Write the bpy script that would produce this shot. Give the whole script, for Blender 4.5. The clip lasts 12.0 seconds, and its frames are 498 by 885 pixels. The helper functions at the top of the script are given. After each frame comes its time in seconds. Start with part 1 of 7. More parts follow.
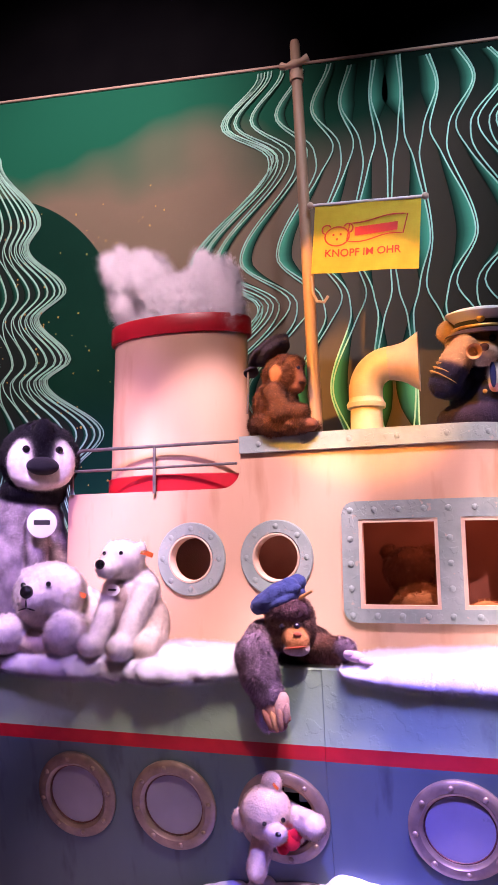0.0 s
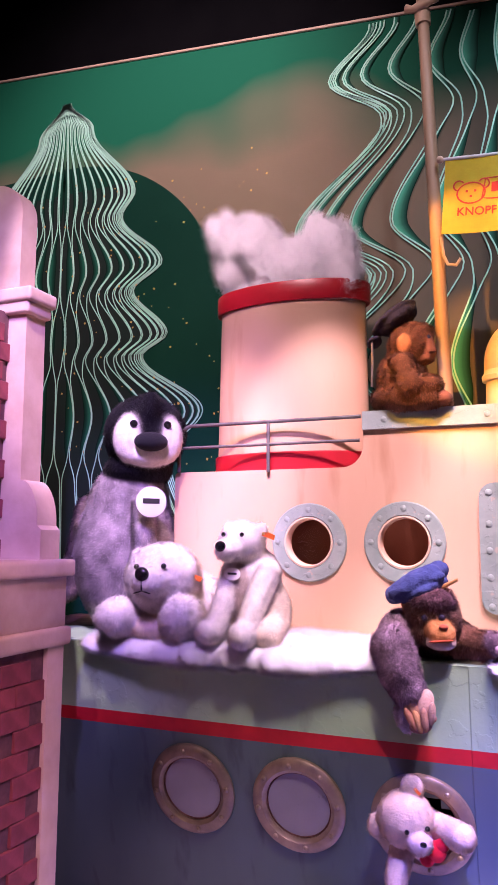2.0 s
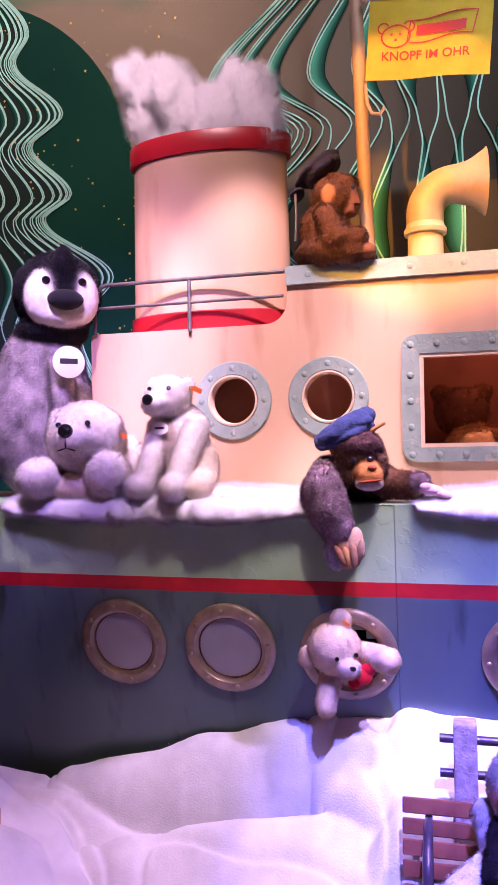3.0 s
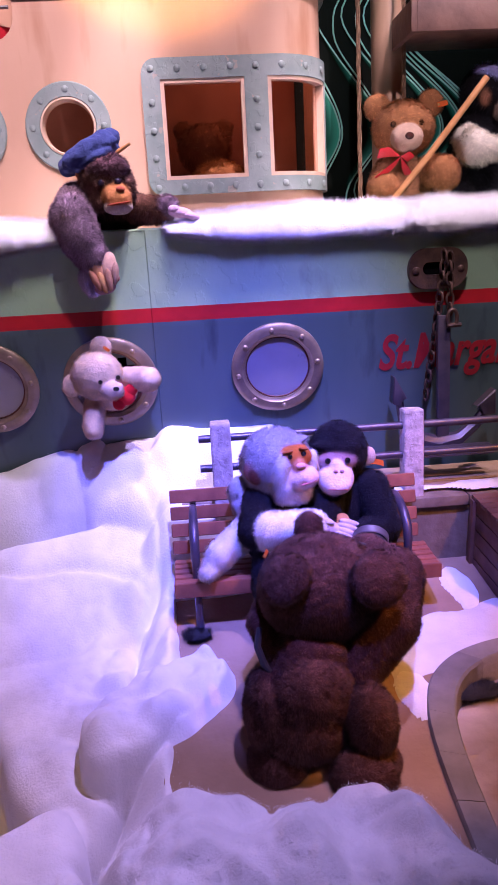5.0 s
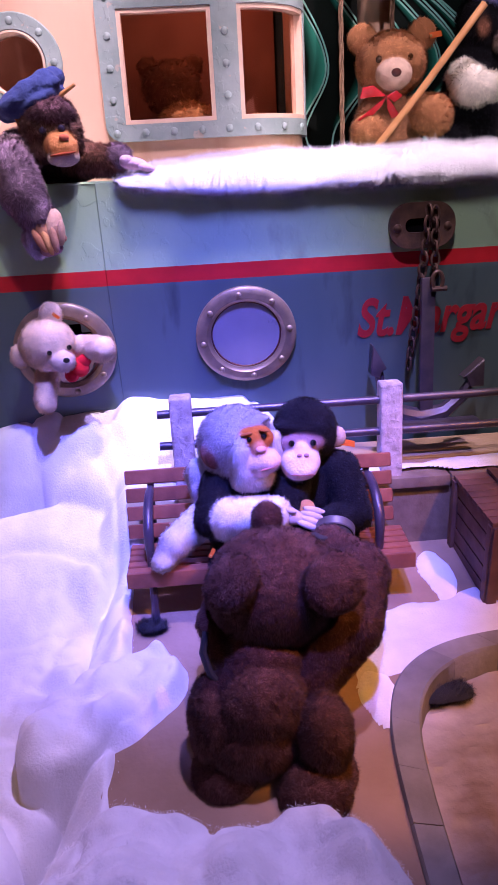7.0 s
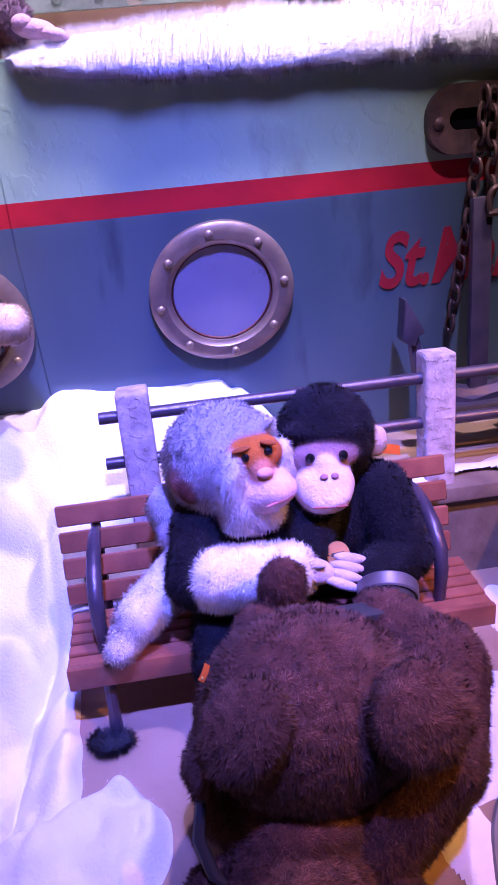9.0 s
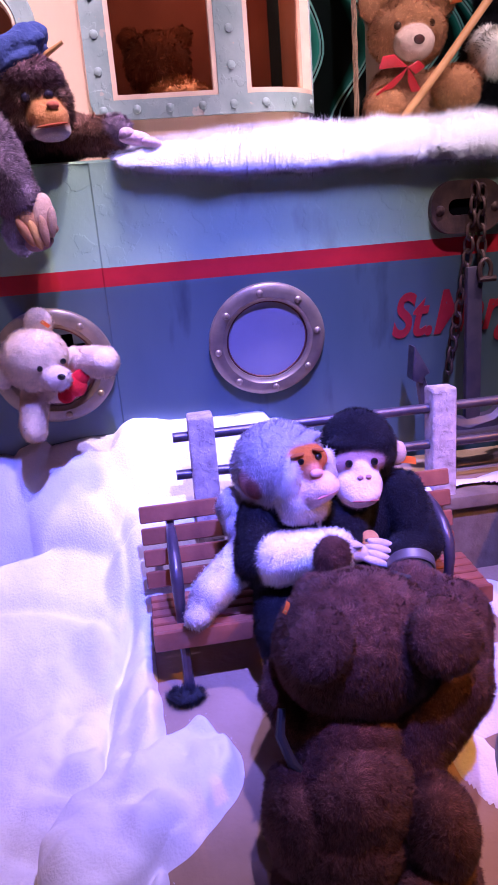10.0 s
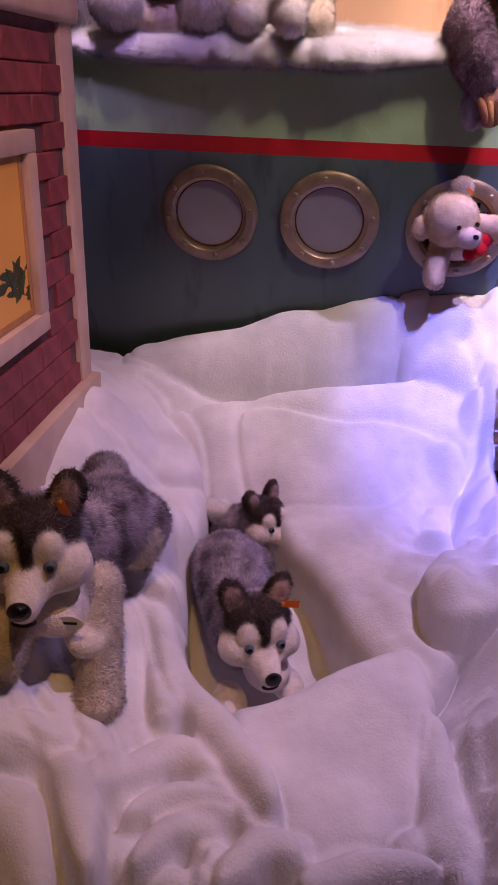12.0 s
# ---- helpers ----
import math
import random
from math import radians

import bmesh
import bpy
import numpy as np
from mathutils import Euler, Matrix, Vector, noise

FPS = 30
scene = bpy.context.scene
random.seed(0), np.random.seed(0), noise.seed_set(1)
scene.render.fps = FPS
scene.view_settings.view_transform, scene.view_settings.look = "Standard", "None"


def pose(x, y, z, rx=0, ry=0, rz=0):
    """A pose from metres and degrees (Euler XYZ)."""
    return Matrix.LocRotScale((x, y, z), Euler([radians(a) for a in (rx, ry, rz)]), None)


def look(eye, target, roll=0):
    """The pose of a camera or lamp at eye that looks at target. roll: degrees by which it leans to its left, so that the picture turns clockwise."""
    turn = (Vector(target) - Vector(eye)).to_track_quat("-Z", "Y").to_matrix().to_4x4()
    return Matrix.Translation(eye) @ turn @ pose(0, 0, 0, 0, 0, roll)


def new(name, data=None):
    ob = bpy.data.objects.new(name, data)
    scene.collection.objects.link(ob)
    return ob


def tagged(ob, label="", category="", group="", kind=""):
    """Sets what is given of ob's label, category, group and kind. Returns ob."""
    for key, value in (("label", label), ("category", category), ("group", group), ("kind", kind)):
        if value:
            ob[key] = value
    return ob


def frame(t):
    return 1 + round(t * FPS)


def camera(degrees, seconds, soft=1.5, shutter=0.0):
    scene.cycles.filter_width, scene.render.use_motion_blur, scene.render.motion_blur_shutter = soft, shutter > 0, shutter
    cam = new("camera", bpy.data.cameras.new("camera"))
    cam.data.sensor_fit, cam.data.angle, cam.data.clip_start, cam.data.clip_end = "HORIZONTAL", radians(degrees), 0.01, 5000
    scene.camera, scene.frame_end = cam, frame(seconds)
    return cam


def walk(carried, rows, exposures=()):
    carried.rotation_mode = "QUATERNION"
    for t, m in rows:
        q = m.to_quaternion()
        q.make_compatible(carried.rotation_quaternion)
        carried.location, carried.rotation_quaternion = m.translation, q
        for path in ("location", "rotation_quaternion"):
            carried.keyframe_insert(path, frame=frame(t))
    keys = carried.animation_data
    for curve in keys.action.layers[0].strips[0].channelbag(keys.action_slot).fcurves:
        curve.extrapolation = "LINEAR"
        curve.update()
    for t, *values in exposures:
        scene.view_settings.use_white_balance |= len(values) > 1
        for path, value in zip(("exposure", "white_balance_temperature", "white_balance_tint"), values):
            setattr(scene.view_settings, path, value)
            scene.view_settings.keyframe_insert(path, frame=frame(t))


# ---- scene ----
cam = camera(36.7, 12.0, soft=1.1)
PATH = [
    (0, (0.832, 0.201, 1.536), (0.205, 2.077, 1.833), -0.7),
    (0.5, (0.753, 0.255, 1.525), (0.094, 2.124, 1.795), -0.9),
    (1, (0.712, 0.305, 1.542), (-0.003, 2.154, 1.804), -0.6),
    (1.5, (0.66, 0.344, 1.557), (-0.115, 2.168, 1.824), 0.1),
    (2, (0.524, 0.308, 1.532), (-0.238, 2.139, 1.789), 0.3),
    (2.5, (0.523, 0.321, 1.531), (-0.233, 2.17, 1.641), -0.9),
    (2.7, (0.444, 0.332, 1.468), (-0.214, 2.219, 1.532), -1.1),
    (4.3, (0.337, 0.207, 1.169), (0.182, 2.179, 0.868), -3.2),
    (4.5, (0.331, 0.209, 1.145), (0.269, 2.173, 0.772), -3.2),
    (5, (0.377, 0.203, 1.089), (0.505, 2.136, 0.592), -3.1),
    (5.5, (0.449, 0.208, 1.121), (0.625, 2.116, 0.549), -2.7),
    (6, (0.46, 0.263, 1.131), (0.617, 2.161, 0.522), -2.5),
    (6.5, (0.498, 0.33, 1.148), (0.614, 2.222, 0.511), -2.8),
    (7, (0.547, 0.398, 1.134), (0.626, 2.289, 0.489), -3.3),
    (7.2, (0.575, 0.412, 1.144), (0.632, 2.3, 0.485), -3.8),
    (8.8, (0.521, 1.064, 1.007), (0.684, 2.905, 0.244), -5.2),
    (9, (0.52, 1.102, 0.999), (0.705, 2.948, 0.251), -5.4),
    (9.5, (0.47, 1.057, 1.009), (0.713, 2.917, 0.316), -5.5),
    (10, (0.32, 0.75, 1.045), (0.573, 2.64, 0.442), -4.5),
    (10.5, (0.045, 0.331, 1.114), (0.228, 2.222, 0.489), -2.1),
    (11, (-0.097, 0.305, 1.029), (-0.037, 2.175, 0.323), 0.3),
    (11.5, (-0.156, 0.291, 1.01), (-0.218, 2.13, 0.226), 1.9),
    (12, (-0.243, 0.268, 1.06), (-0.455, 2.063, 0.204), 2.1),
]
walk(cam, [(t, look(eye, target, roll)) for t, eye, target, roll in PATH], [(0, 0.12, 5750, 50), (2.5, 0.16, 5750, 49), (5, -0.08, 5350, 37), (7, -0.03, 5300, 38), (9, 0.02, 5150, 38), (10, 0.04, 5150, 38), (10.5, -0.02, 5300, 35), (11, -0.10, 5700, 30), (11.5, -0.33, 6150, 25), (12, -0.42, 6600, 22)])

# ---- light ----
world = bpy.data.worlds.new("hall")
scene.world = world
world.use_nodes = True
world.node_tree.nodes["Background"].inputs[0].default_value = (0.42, 0.26, 0.74, 1)
world.node_tree.nodes["Background"].inputs[1].default_value = 0.055


def spot(name, eye, target, colour, watts, degrees, blend=0.5, size=0.05):
    lamp = bpy.data.lights.new(name, "SPOT")
    lamp.color, lamp.energy, lamp.spot_size, lamp.spot_blend, lamp.shadow_soft_size = colour, watts, radians(degrees), blend, size
    ob = new(name, lamp)
    ob.matrix_world = look(eye, target)
    return ob


for x, y, z, aim, watts in ((-0.95, 0.9, 4.2, 1.80, 560), (-0.2, 0.9, 4.2, 1.80, 800), (0.55, 1.45, 4.4, 1.55, 680), (1.3, 1.55, 4.4, 1.50, 640)):
    spot("key_spotlight", (x + 0.45, y, z), (x, 2.85, aim), (1.0, 0.76, 0.66), watts, 23, 0.5, 0.03)
spot("deck_spotlight", (1.9, 0.3, 3.3), (1.15, 3.1, 1.55), (1.0, 0.74, 0.60), 350, 20, 0.6, 0.03)
spot("blue_spotlight", (0.75, 0.2, 4.2), (0.58, 2.55, 0.17), (0.23, 0.22, 1.0), 2700, 22, 1.0, 0.05)
spot("violet_spotlight", (0.25, 0.0, 4.2), (-1.05, 2.75, 1.85), (0.62, 0.40, 1.0), 800, 27, 0.9, 0.05)
spot("house_violet_spotlight", (1.3, -0.4, 3.7), (-1.15, 1.85, 1.05), (1.0, 0.58, 0.70), 400, 19, 0.6, 0.04)
spot("snow_spotlight", (1.25, 1.75, 4.2), (0.0, 2.15, 0.0), (0.80, 0.58, 1.0), 520, 40, 0.9, 0.03)
# two unseen spots added to brighten the hull side and the bow
spot("hull_spotlight", (0.95, 0.5, 4.2), (-0.10, 2.62, 0.92), (1.0, 0.80, 0.62), 420, 20, 1.0, 0.03)
spot("bow_spotlight", (0.70, 0.35, 4.1), (1.25, 2.65, 0.85), (1.0, 0.78, 0.62), 350, 20, 1.0, 0.03)
spot("amber_spotlight", (-0.45, 0.2, 3.7), (0.32, 3.1, 2.31), (1.0, 0.46, 0.03), 950, 18, 0.3, 0.03)
spot("quay_spotlight", (2.3, 0.5, 2.6), (1.02, 2.15, 0.05), (1.0, 0.40, 0.05), 340, 25, 0.5, 0.03)
spot("backdrop_spotlight", (-0.6, 1.0, 4.9), (-1.3, 3.6, 3.25), (1.0, 0.78, 0.60), 520, 68, 0.9, 0.05)
spot("tree_spotlight", (1.2, 1.0, 4.9), (0.9, 3.6, 2.9), (0.90, 1.0, 0.88), 400, 44, 0.9, 0.05)
spot("house_spotlight", (-0.35, 0.5, 3.6), (-0.95, 1.75, 0.0), (1.0, 0.56, 0.18), 150, 40, 0.9, 0.03)
cabin_lamp = bpy.data.lights.new("cabin_lamp", "POINT")
cabin_lamp.energy, cabin_lamp.color, cabin_lamp.shadow_soft_size = 1.7, (1.0, 0.45, 0.2), 0.04
new("cabin_lamp", cabin_lamp).location = (0.62, 3.14, 1.84)
# unseen lamp added to brighten the wall behind the round windows
unseen_cabin_fill = bpy.data.lights.new("cabin_lamp", "POINT")
unseen_cabin_fill.energy, unseen_cabin_fill.color, unseen_cabin_fill.shadow_soft_size = 0.5, (1.0, 0.78, 0.55), 0.04
new("cabin_lamp", unseen_cabin_fill).location = (-0.2, 3.2, 1.70)


# ---- materials ----
def nodes_of(name):
    m = bpy.data.materials.new(name)
    m.use_nodes = True
    t = m.node_tree
    return m, t, t.nodes["Principled BSDF"]


def mat(name, a, b=None, rough=0.6, metal=0.0, scale=8.0, bump=0.0, bump_scale=60.0, streak=1.0, sheen=0.0, spread=(0.35, 0.65), coat=0.0, stain=None, flake=0.0):
    """Two colours mixed by a coarse noise, with a fine relief. streak stretches the noise upright.
    stain: colour, scale, thresholds and upright stretch of runs; flake: depth of lifted paint."""
    m, t, p = nodes_of(name)
    b = b or tuple(v * 0.8 for v in a)
    co = t.nodes.new("ShaderNodeTexCoord")
    mp = t.nodes.new("ShaderNodeMapping")
    mp.inputs["Scale"].default_value = (1, 1, 1 / streak)
    t.links.new(co.outputs["Object"], mp.inputs[0])
    n = t.nodes.new("ShaderNodeTexNoise")
    n.inputs["Scale"].default_value, n.inputs["Detail"].default_value = scale, 6
    t.links.new(mp.outputs[0], n.inputs["Vector"])
    r = t.nodes.new("ShaderNodeValToRGB")
    r.color_ramp.elements[0].position, r.color_ramp.elements[1].position = spread
    r.color_ramp.elements[0].color, r.color_ramp.elements[1].color = (*a, 1), (*b, 1)
    t.links.new(n.outputs["Fac"], r.inputs[0])
    out = r.outputs[0]
    if stain:
        colour, sc, lo, hi, st = stain
        m2 = t.nodes.new("ShaderNodeMapping")
        m2.inputs["Scale"].default_value = (1, 1, 1 / st)
        t.links.new(co.outputs["Object"], m2.inputs[0])
        n2 = t.nodes.new("ShaderNodeTexNoise")
        n2.inputs["Scale"].default_value, n2.inputs["Detail"].default_value = sc, 4
        t.links.new(m2.outputs[0], n2.inputs["Vector"])
        r2 = t.nodes.new("ShaderNodeMapRange")
        r2.inputs["From Min"].default_value, r2.inputs["From Max"].default_value = lo, hi
        t.links.new(n2.outputs["Fac"], r2.inputs[0])
        mx = t.nodes.new("ShaderNodeMixRGB")
        mx.inputs[2].default_value = (*colour, 1)
        t.links.new(r2.outputs[0], mx.inputs[0])
        t.links.new(out, mx.inputs[1])
        out = mx.outputs[0]
    info = t.nodes.new("ShaderNodeObjectInfo")
    hsv = t.nodes.new("ShaderNodeHueSaturation")
    mr = t.nodes.new("ShaderNodeMapRange")
    mr.inputs["To Min"].default_value, mr.inputs["To Max"].default_value = 0.88, 1.12
    t.links.new(info.outputs["Random"], mr.inputs[0])
    t.links.new(mr.outputs[0], hsv.inputs["Value"])
    t.links.new(out, hsv.inputs["Color"])
    t.links.new(hsv.outputs[0], p.inputs["Base Color"])
    f = t.nodes.new("ShaderNodeTexNoise")
    f.inputs["Scale"].default_value, f.inputs["Detail"].default_value = bump_scale, 5
    t.links.new(mp.outputs[0], f.inputs["Vector"])
    rr = t.nodes.new("ShaderNodeMapRange")
    rr.inputs["To Min"].default_value, rr.inputs["To Max"].default_value = max(rough - 0.1, 0.02), min(rough + 0.1, 1)
    t.links.new(n.outputs["Fac"], rr.inputs[0])
    t.links.new(rr.outputs[0], p.inputs["Roughness"])
    if bump:
        bu = t.nodes.new("ShaderNodeBump")
        bu.inputs["Strength"].default_value, bu.inputs["Distance"].default_value = bump, 0.004
        height = f.outputs["Fac"]
        if flake:
            cr = t.nodes.new("ShaderNodeMapRange")
            cr.inputs["From Min"].default_value, cr.inputs["From Max"].default_value = 0.53, 0.56
            cr.inputs["To Max"].default_value = flake
            t.links.new(height, cr.inputs[0])
            ad = t.nodes.new("ShaderNodeMath")
            t.links.new(height, ad.inputs[0])
            t.links.new(cr.outputs[0], ad.inputs[1])
            height = ad.outputs[0]
        t.links.new(height, bu.inputs["Height"])
        t.links.new(bu.outputs[0], p.inputs["Normal"])
    p.inputs["Metallic"].default_value = metal
    p.inputs["Sheen Weight"].default_value = sheen
    p.inputs["Coat Weight"].default_value = coat
    return m


def fur_material(name, rough=0.9, sheen=0.04, mottle=(0.86, 1.12), relief=0.5):
    """Takes the thing's dye, with the pile's painted shade, from the attribute tint."""
    m, t, p = nodes_of(name)
    a = t.nodes.new("ShaderNodeAttribute")
    a.attribute_name = "tint"
    co = t.nodes.new("ShaderNodeTexCoord")
    n = t.nodes.new("ShaderNodeTexNoise")
    n.inputs["Scale"].default_value, n.inputs["Detail"].default_value = 45, 5
    t.links.new(co.outputs["Object"], n.inputs["Vector"])
    r = t.nodes.new("ShaderNodeMapRange")
    r.inputs["From Min"].default_value, r.inputs["From Max"].default_value = 0.3, 0.7
    r.inputs["To Min"].default_value, r.inputs["To Max"].default_value = mottle
    t.links.new(n.outputs["Fac"], r.inputs[0])
    mx = t.nodes.new("ShaderNodeVectorMath")
    mx.operation = "SCALE"
    t.links.new(a.outputs["Color"], mx.inputs[0])
    t.links.new(r.outputs[0], mx.inputs["Scale"])
    t.links.new(mx.outputs[0], p.inputs["Base Color"])
    p.inputs["Roughness"].default_value = rough
    p.inputs["Sheen Weight"].default_value = sheen
    p.inputs["Sheen Roughness"].default_value = 0.5
    p.inputs["Specular IOR Level"].default_value = 0.5 if rough < 0.5 else 0.12
    bu = t.nodes.new("ShaderNodeBump")
    bu.inputs["Strength"].default_value, bu.inputs["Distance"].default_value = relief, 0.006
    n2 = t.nodes.new("ShaderNodeTexNoise")
    n2.inputs["Scale"].default_value, n2.inputs["Detail"].default_value = 160, 4
    t.links.new(co.outputs["Object"], n2.inputs["Vector"])
    t.links.new(n2.outputs["Fac"], bu.inputs["Height"])
    t.links.new(bu.outputs[0], p.inputs["Normal"])
    return m


FUR = fur_material("plush_fur")
BEAD = fur_material("glossy_bead", rough=0.12, sheen=0.0)
FLUFF = fur_material("cotton_fluff", rough=1.0, sheen=0.2, mottle=(0.97, 1.03), relief=0.35)
FELT = fur_material("felt_cloth", rough=0.95, sheen=0.1)
COTTON = mat("cotton_wadding", (0.80, 0.79, 0.79), (0.66, 0.65, 0.66), 0.95, scale=7, bump=0.55, bump_scale=150)
COTTON.node_tree.nodes["Principled BSDF"].inputs["Sheen Weight"].default_value = 0.15
SLATE = mat("slate_green_hull_paint", (0.070, 0.112, 0.118), (0.095, 0.145, 0.150), 0.36, scale=3, bump=0.25, bump_scale=14, streak=4, stain=((0.03, 0.045, 0.05), 14, 0.58, 0.8, 7))
SAGE = mat("sage_green_hull_paint", (0.36, 0.53, 0.32), (0.30, 0.46, 0.28), 0.5, scale=4, bump=0.5, bump_scale=16, flake=0.22, stain=((0.16, 0.19, 0.14), 9, 0.6, 0.85, 2))
STRIPE = mat("red_stripe_paint", (0.52, 0.02, 0.025), (0.42, 0.015, 0.02), 0.4, scale=12, bump=0.2, bump_scale=20)
CREAM = mat("cream_cabin_paint", (0.72, 0.46, 0.30), (0.64, 0.38, 0.24), 0.5, scale=2.5, bump=0.12, bump_scale=18, streak=3, stain=((0.42, 0.18, 0.07), 9, 0.56, 0.86, 5))
GREYGREEN = mat("flaking_grey_green_paint", (0.23, 0.30, 0.27), (0.30, 0.36, 0.33), 0.5, scale=14, bump=0.5, bump_scale=26, flake=0.35, stain=((0.40, 0.36, 0.30), 30, 0.66, 0.7, 1))
BRONZE = mat("aged_bronze", (0.36, 0.27, 0.18), (0.24, 0.18, 0.13), 0.45, metal=0.55, scale=18, bump=0.15, bump_scale=60)
LIP = mat("dark_red_rust_lip", (0.16, 0.04, 0.03), (0.09, 0.03, 0.02), 0.5, scale=20, bump=0.2)
FROST = mat("frosted_grey_pane", (0.26, 0.25, 0.27), (0.32, 0.30, 0.33), 0.3, scale=5)
TRIM = mat("cream_window_trim", (0.72, 0.52, 0.36), (0.64, 0.44, 0.30), 0.5, scale=16, bump=0.15)
IRON = mat("dark_painted_iron", (0.075, 0.06, 0.08), (0.11, 0.085, 0.10), 0.36, metal=0.5, scale=22, bump=0.3, bump_scale=80)
RUST = mat("rusty_iron", (0.12, 0.065, 0.045), (0.06, 0.035, 0.03), 0.5, metal=0.5, scale=25, bump=0.4, bump_scale=70)
REDPAINT = mat("red_funnel_paint", (0.55, 0.02, 0.03), (0.46, 0.015, 0.02), 0.35, scale=10, bump=0.1)
MASTWOOD = mat("ochre_mast_paint", (0.50, 0.33, 0.20), (0.38, 0.24, 0.14), 0.5, scale=12, bump=0.3, bump_scale=40, streak=6)
VENTPAINT = mat("cream_yellow_vent_paint", (0.72, 0.56, 0.30), (0.62, 0.46, 0.24), 0.4, scale=9, bump=0.15, bump_scale=30)
STEEL = mat("grey_railing_steel", (0.20, 0.19, 0.19), (0.14, 0.12, 0.12), 0.45, metal=0.6, scale=20)
BENCHWOOD = mat("red_brown_bench_wood", (0.30, 0.105, 0.055), (0.19, 0.06, 0.035), 0.42, scale=14, bump=0.3, bump_scale=50)
CRATEWOOD = mat("dark_crate_wood", (0.17, 0.085, 0.055), (0.09, 0.04, 0.028), 0.6, scale=10, bump=0.5, bump_scale=45)
POSTSTONE = mat("rough_pink_grey_stone", (0.56, 0.46, 0.42), (0.32, 0.25, 0.22), 0.85, scale=26, bump=1.0, bump_scale=60, flake=0.3)
QUAYSTONE = mat("brown_rough_stone", (0.20, 0.15, 0.10), (0.13, 0.09, 0.06), 0.85, scale=14, bump=1.0, bump_scale=40)
KERBSTONE = mat("grey_kerb_stone", (0.27, 0.25, 0.22), (0.18, 0.165, 0.14), 0.75, scale=10, bump=0.7, bump_scale=50)
SANDFLOOR = mat("sand_coloured_slab", (0.38, 0.25, 0.15), (0.29, 0.185, 0.105), 0.8, scale=6, bump=0.5, bump_scale=60)
POND = mat("frosted_pond_ground", (0.52, 0.46, 0.46), (0.20, 0.13, 0.075), 0.5, scale=3, bump=1.0, bump_scale=30)
BRICK = mat("dark_red_brick", (0.30, 0.060, 0.065), (0.20, 0.040, 0.045), 0.7, scale=16, bump=0.5, bump_scale=60)
MORTAR = mat("dark_mortar", (0.17, 0.075, 0.07), (0.12, 0.05, 0.05), 0.9, scale=30, bump=0.5)
HOUSETRIM = mat("sand_painted_house_trim", (0.58, 0.44, 0.34), (0.48, 0.34, 0.25), 0.6, scale=9, bump=0.25, bump_scale=40)
GREENCLOTH = mat("dark_green_backdrop", (0.004, 0.040, 0.024), (0.003, 0.032, 0.020), 0.75, scale=2, bump=0.05, bump_scale=200)
def backdrop_gradient(name):
    """Taupe cloth that turns green towards the upper edge and near black towards the right."""
    m, t, p = nodes_of(name)
    co = t.nodes.new("ShaderNodeTexCoord")
    sep = t.nodes.new("ShaderNodeSeparateXYZ")
    t.links.new(co.outputs["Object"], sep.inputs[0])
    n = t.nodes.new("ShaderNodeTexNoise")
    n.inputs["Scale"].default_value = 1.3
    t.links.new(co.outputs["Object"], n.inputs["Vector"])
    ad = t.nodes.new("ShaderNodeMath")
    ad.operation = "MULTIPLY_ADD"
    ad.inputs[1].default_value = 0.7
    t.links.new(n.outputs["Fac"], ad.inputs[0])
    t.links.new(sep.outputs[2], ad.inputs[2])
    mr = t.nodes.new("ShaderNodeMapRange")
    mr.inputs["From Min"].default_value, mr.inputs["From Max"].default_value = 3.80, 4.15
    t.links.new(ad.outputs[0], mr.inputs[0])
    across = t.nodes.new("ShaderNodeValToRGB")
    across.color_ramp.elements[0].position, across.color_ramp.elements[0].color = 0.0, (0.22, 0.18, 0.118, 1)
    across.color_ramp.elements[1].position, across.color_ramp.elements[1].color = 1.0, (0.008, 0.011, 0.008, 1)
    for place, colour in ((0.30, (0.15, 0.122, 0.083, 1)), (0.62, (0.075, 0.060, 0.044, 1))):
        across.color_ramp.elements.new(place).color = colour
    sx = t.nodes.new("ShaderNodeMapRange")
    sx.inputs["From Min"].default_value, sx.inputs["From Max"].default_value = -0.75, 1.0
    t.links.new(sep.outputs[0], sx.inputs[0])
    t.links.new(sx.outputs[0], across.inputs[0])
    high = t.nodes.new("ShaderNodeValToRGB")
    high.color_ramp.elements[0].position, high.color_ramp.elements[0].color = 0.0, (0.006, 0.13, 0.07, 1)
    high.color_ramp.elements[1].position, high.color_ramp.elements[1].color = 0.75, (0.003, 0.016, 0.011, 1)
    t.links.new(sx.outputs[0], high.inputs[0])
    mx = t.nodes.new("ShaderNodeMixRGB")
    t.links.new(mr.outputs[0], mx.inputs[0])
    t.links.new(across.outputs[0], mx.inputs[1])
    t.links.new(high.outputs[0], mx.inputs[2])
    weave = t.nodes.new("ShaderNodeTexNoise")
    weave.inputs["Scale"].default_value, weave.inputs["Detail"].default_value = 260, 2
    t.links.new(co.outputs["Object"], weave.inputs["Vector"])
    bu = t.nodes.new("ShaderNodeBump")
    bu.inputs["Strength"].default_value, bu.inputs["Distance"].default_value = 0.25, 0.002
    t.links.new(weave.outputs["Fac"], bu.inputs["Height"])
    t.links.new(bu.outputs[0], p.inputs["Normal"])
    t.links.new(mx.outputs[0], p.inputs["Base Color"])
    p.inputs["Roughness"].default_value = 0.75
    return m


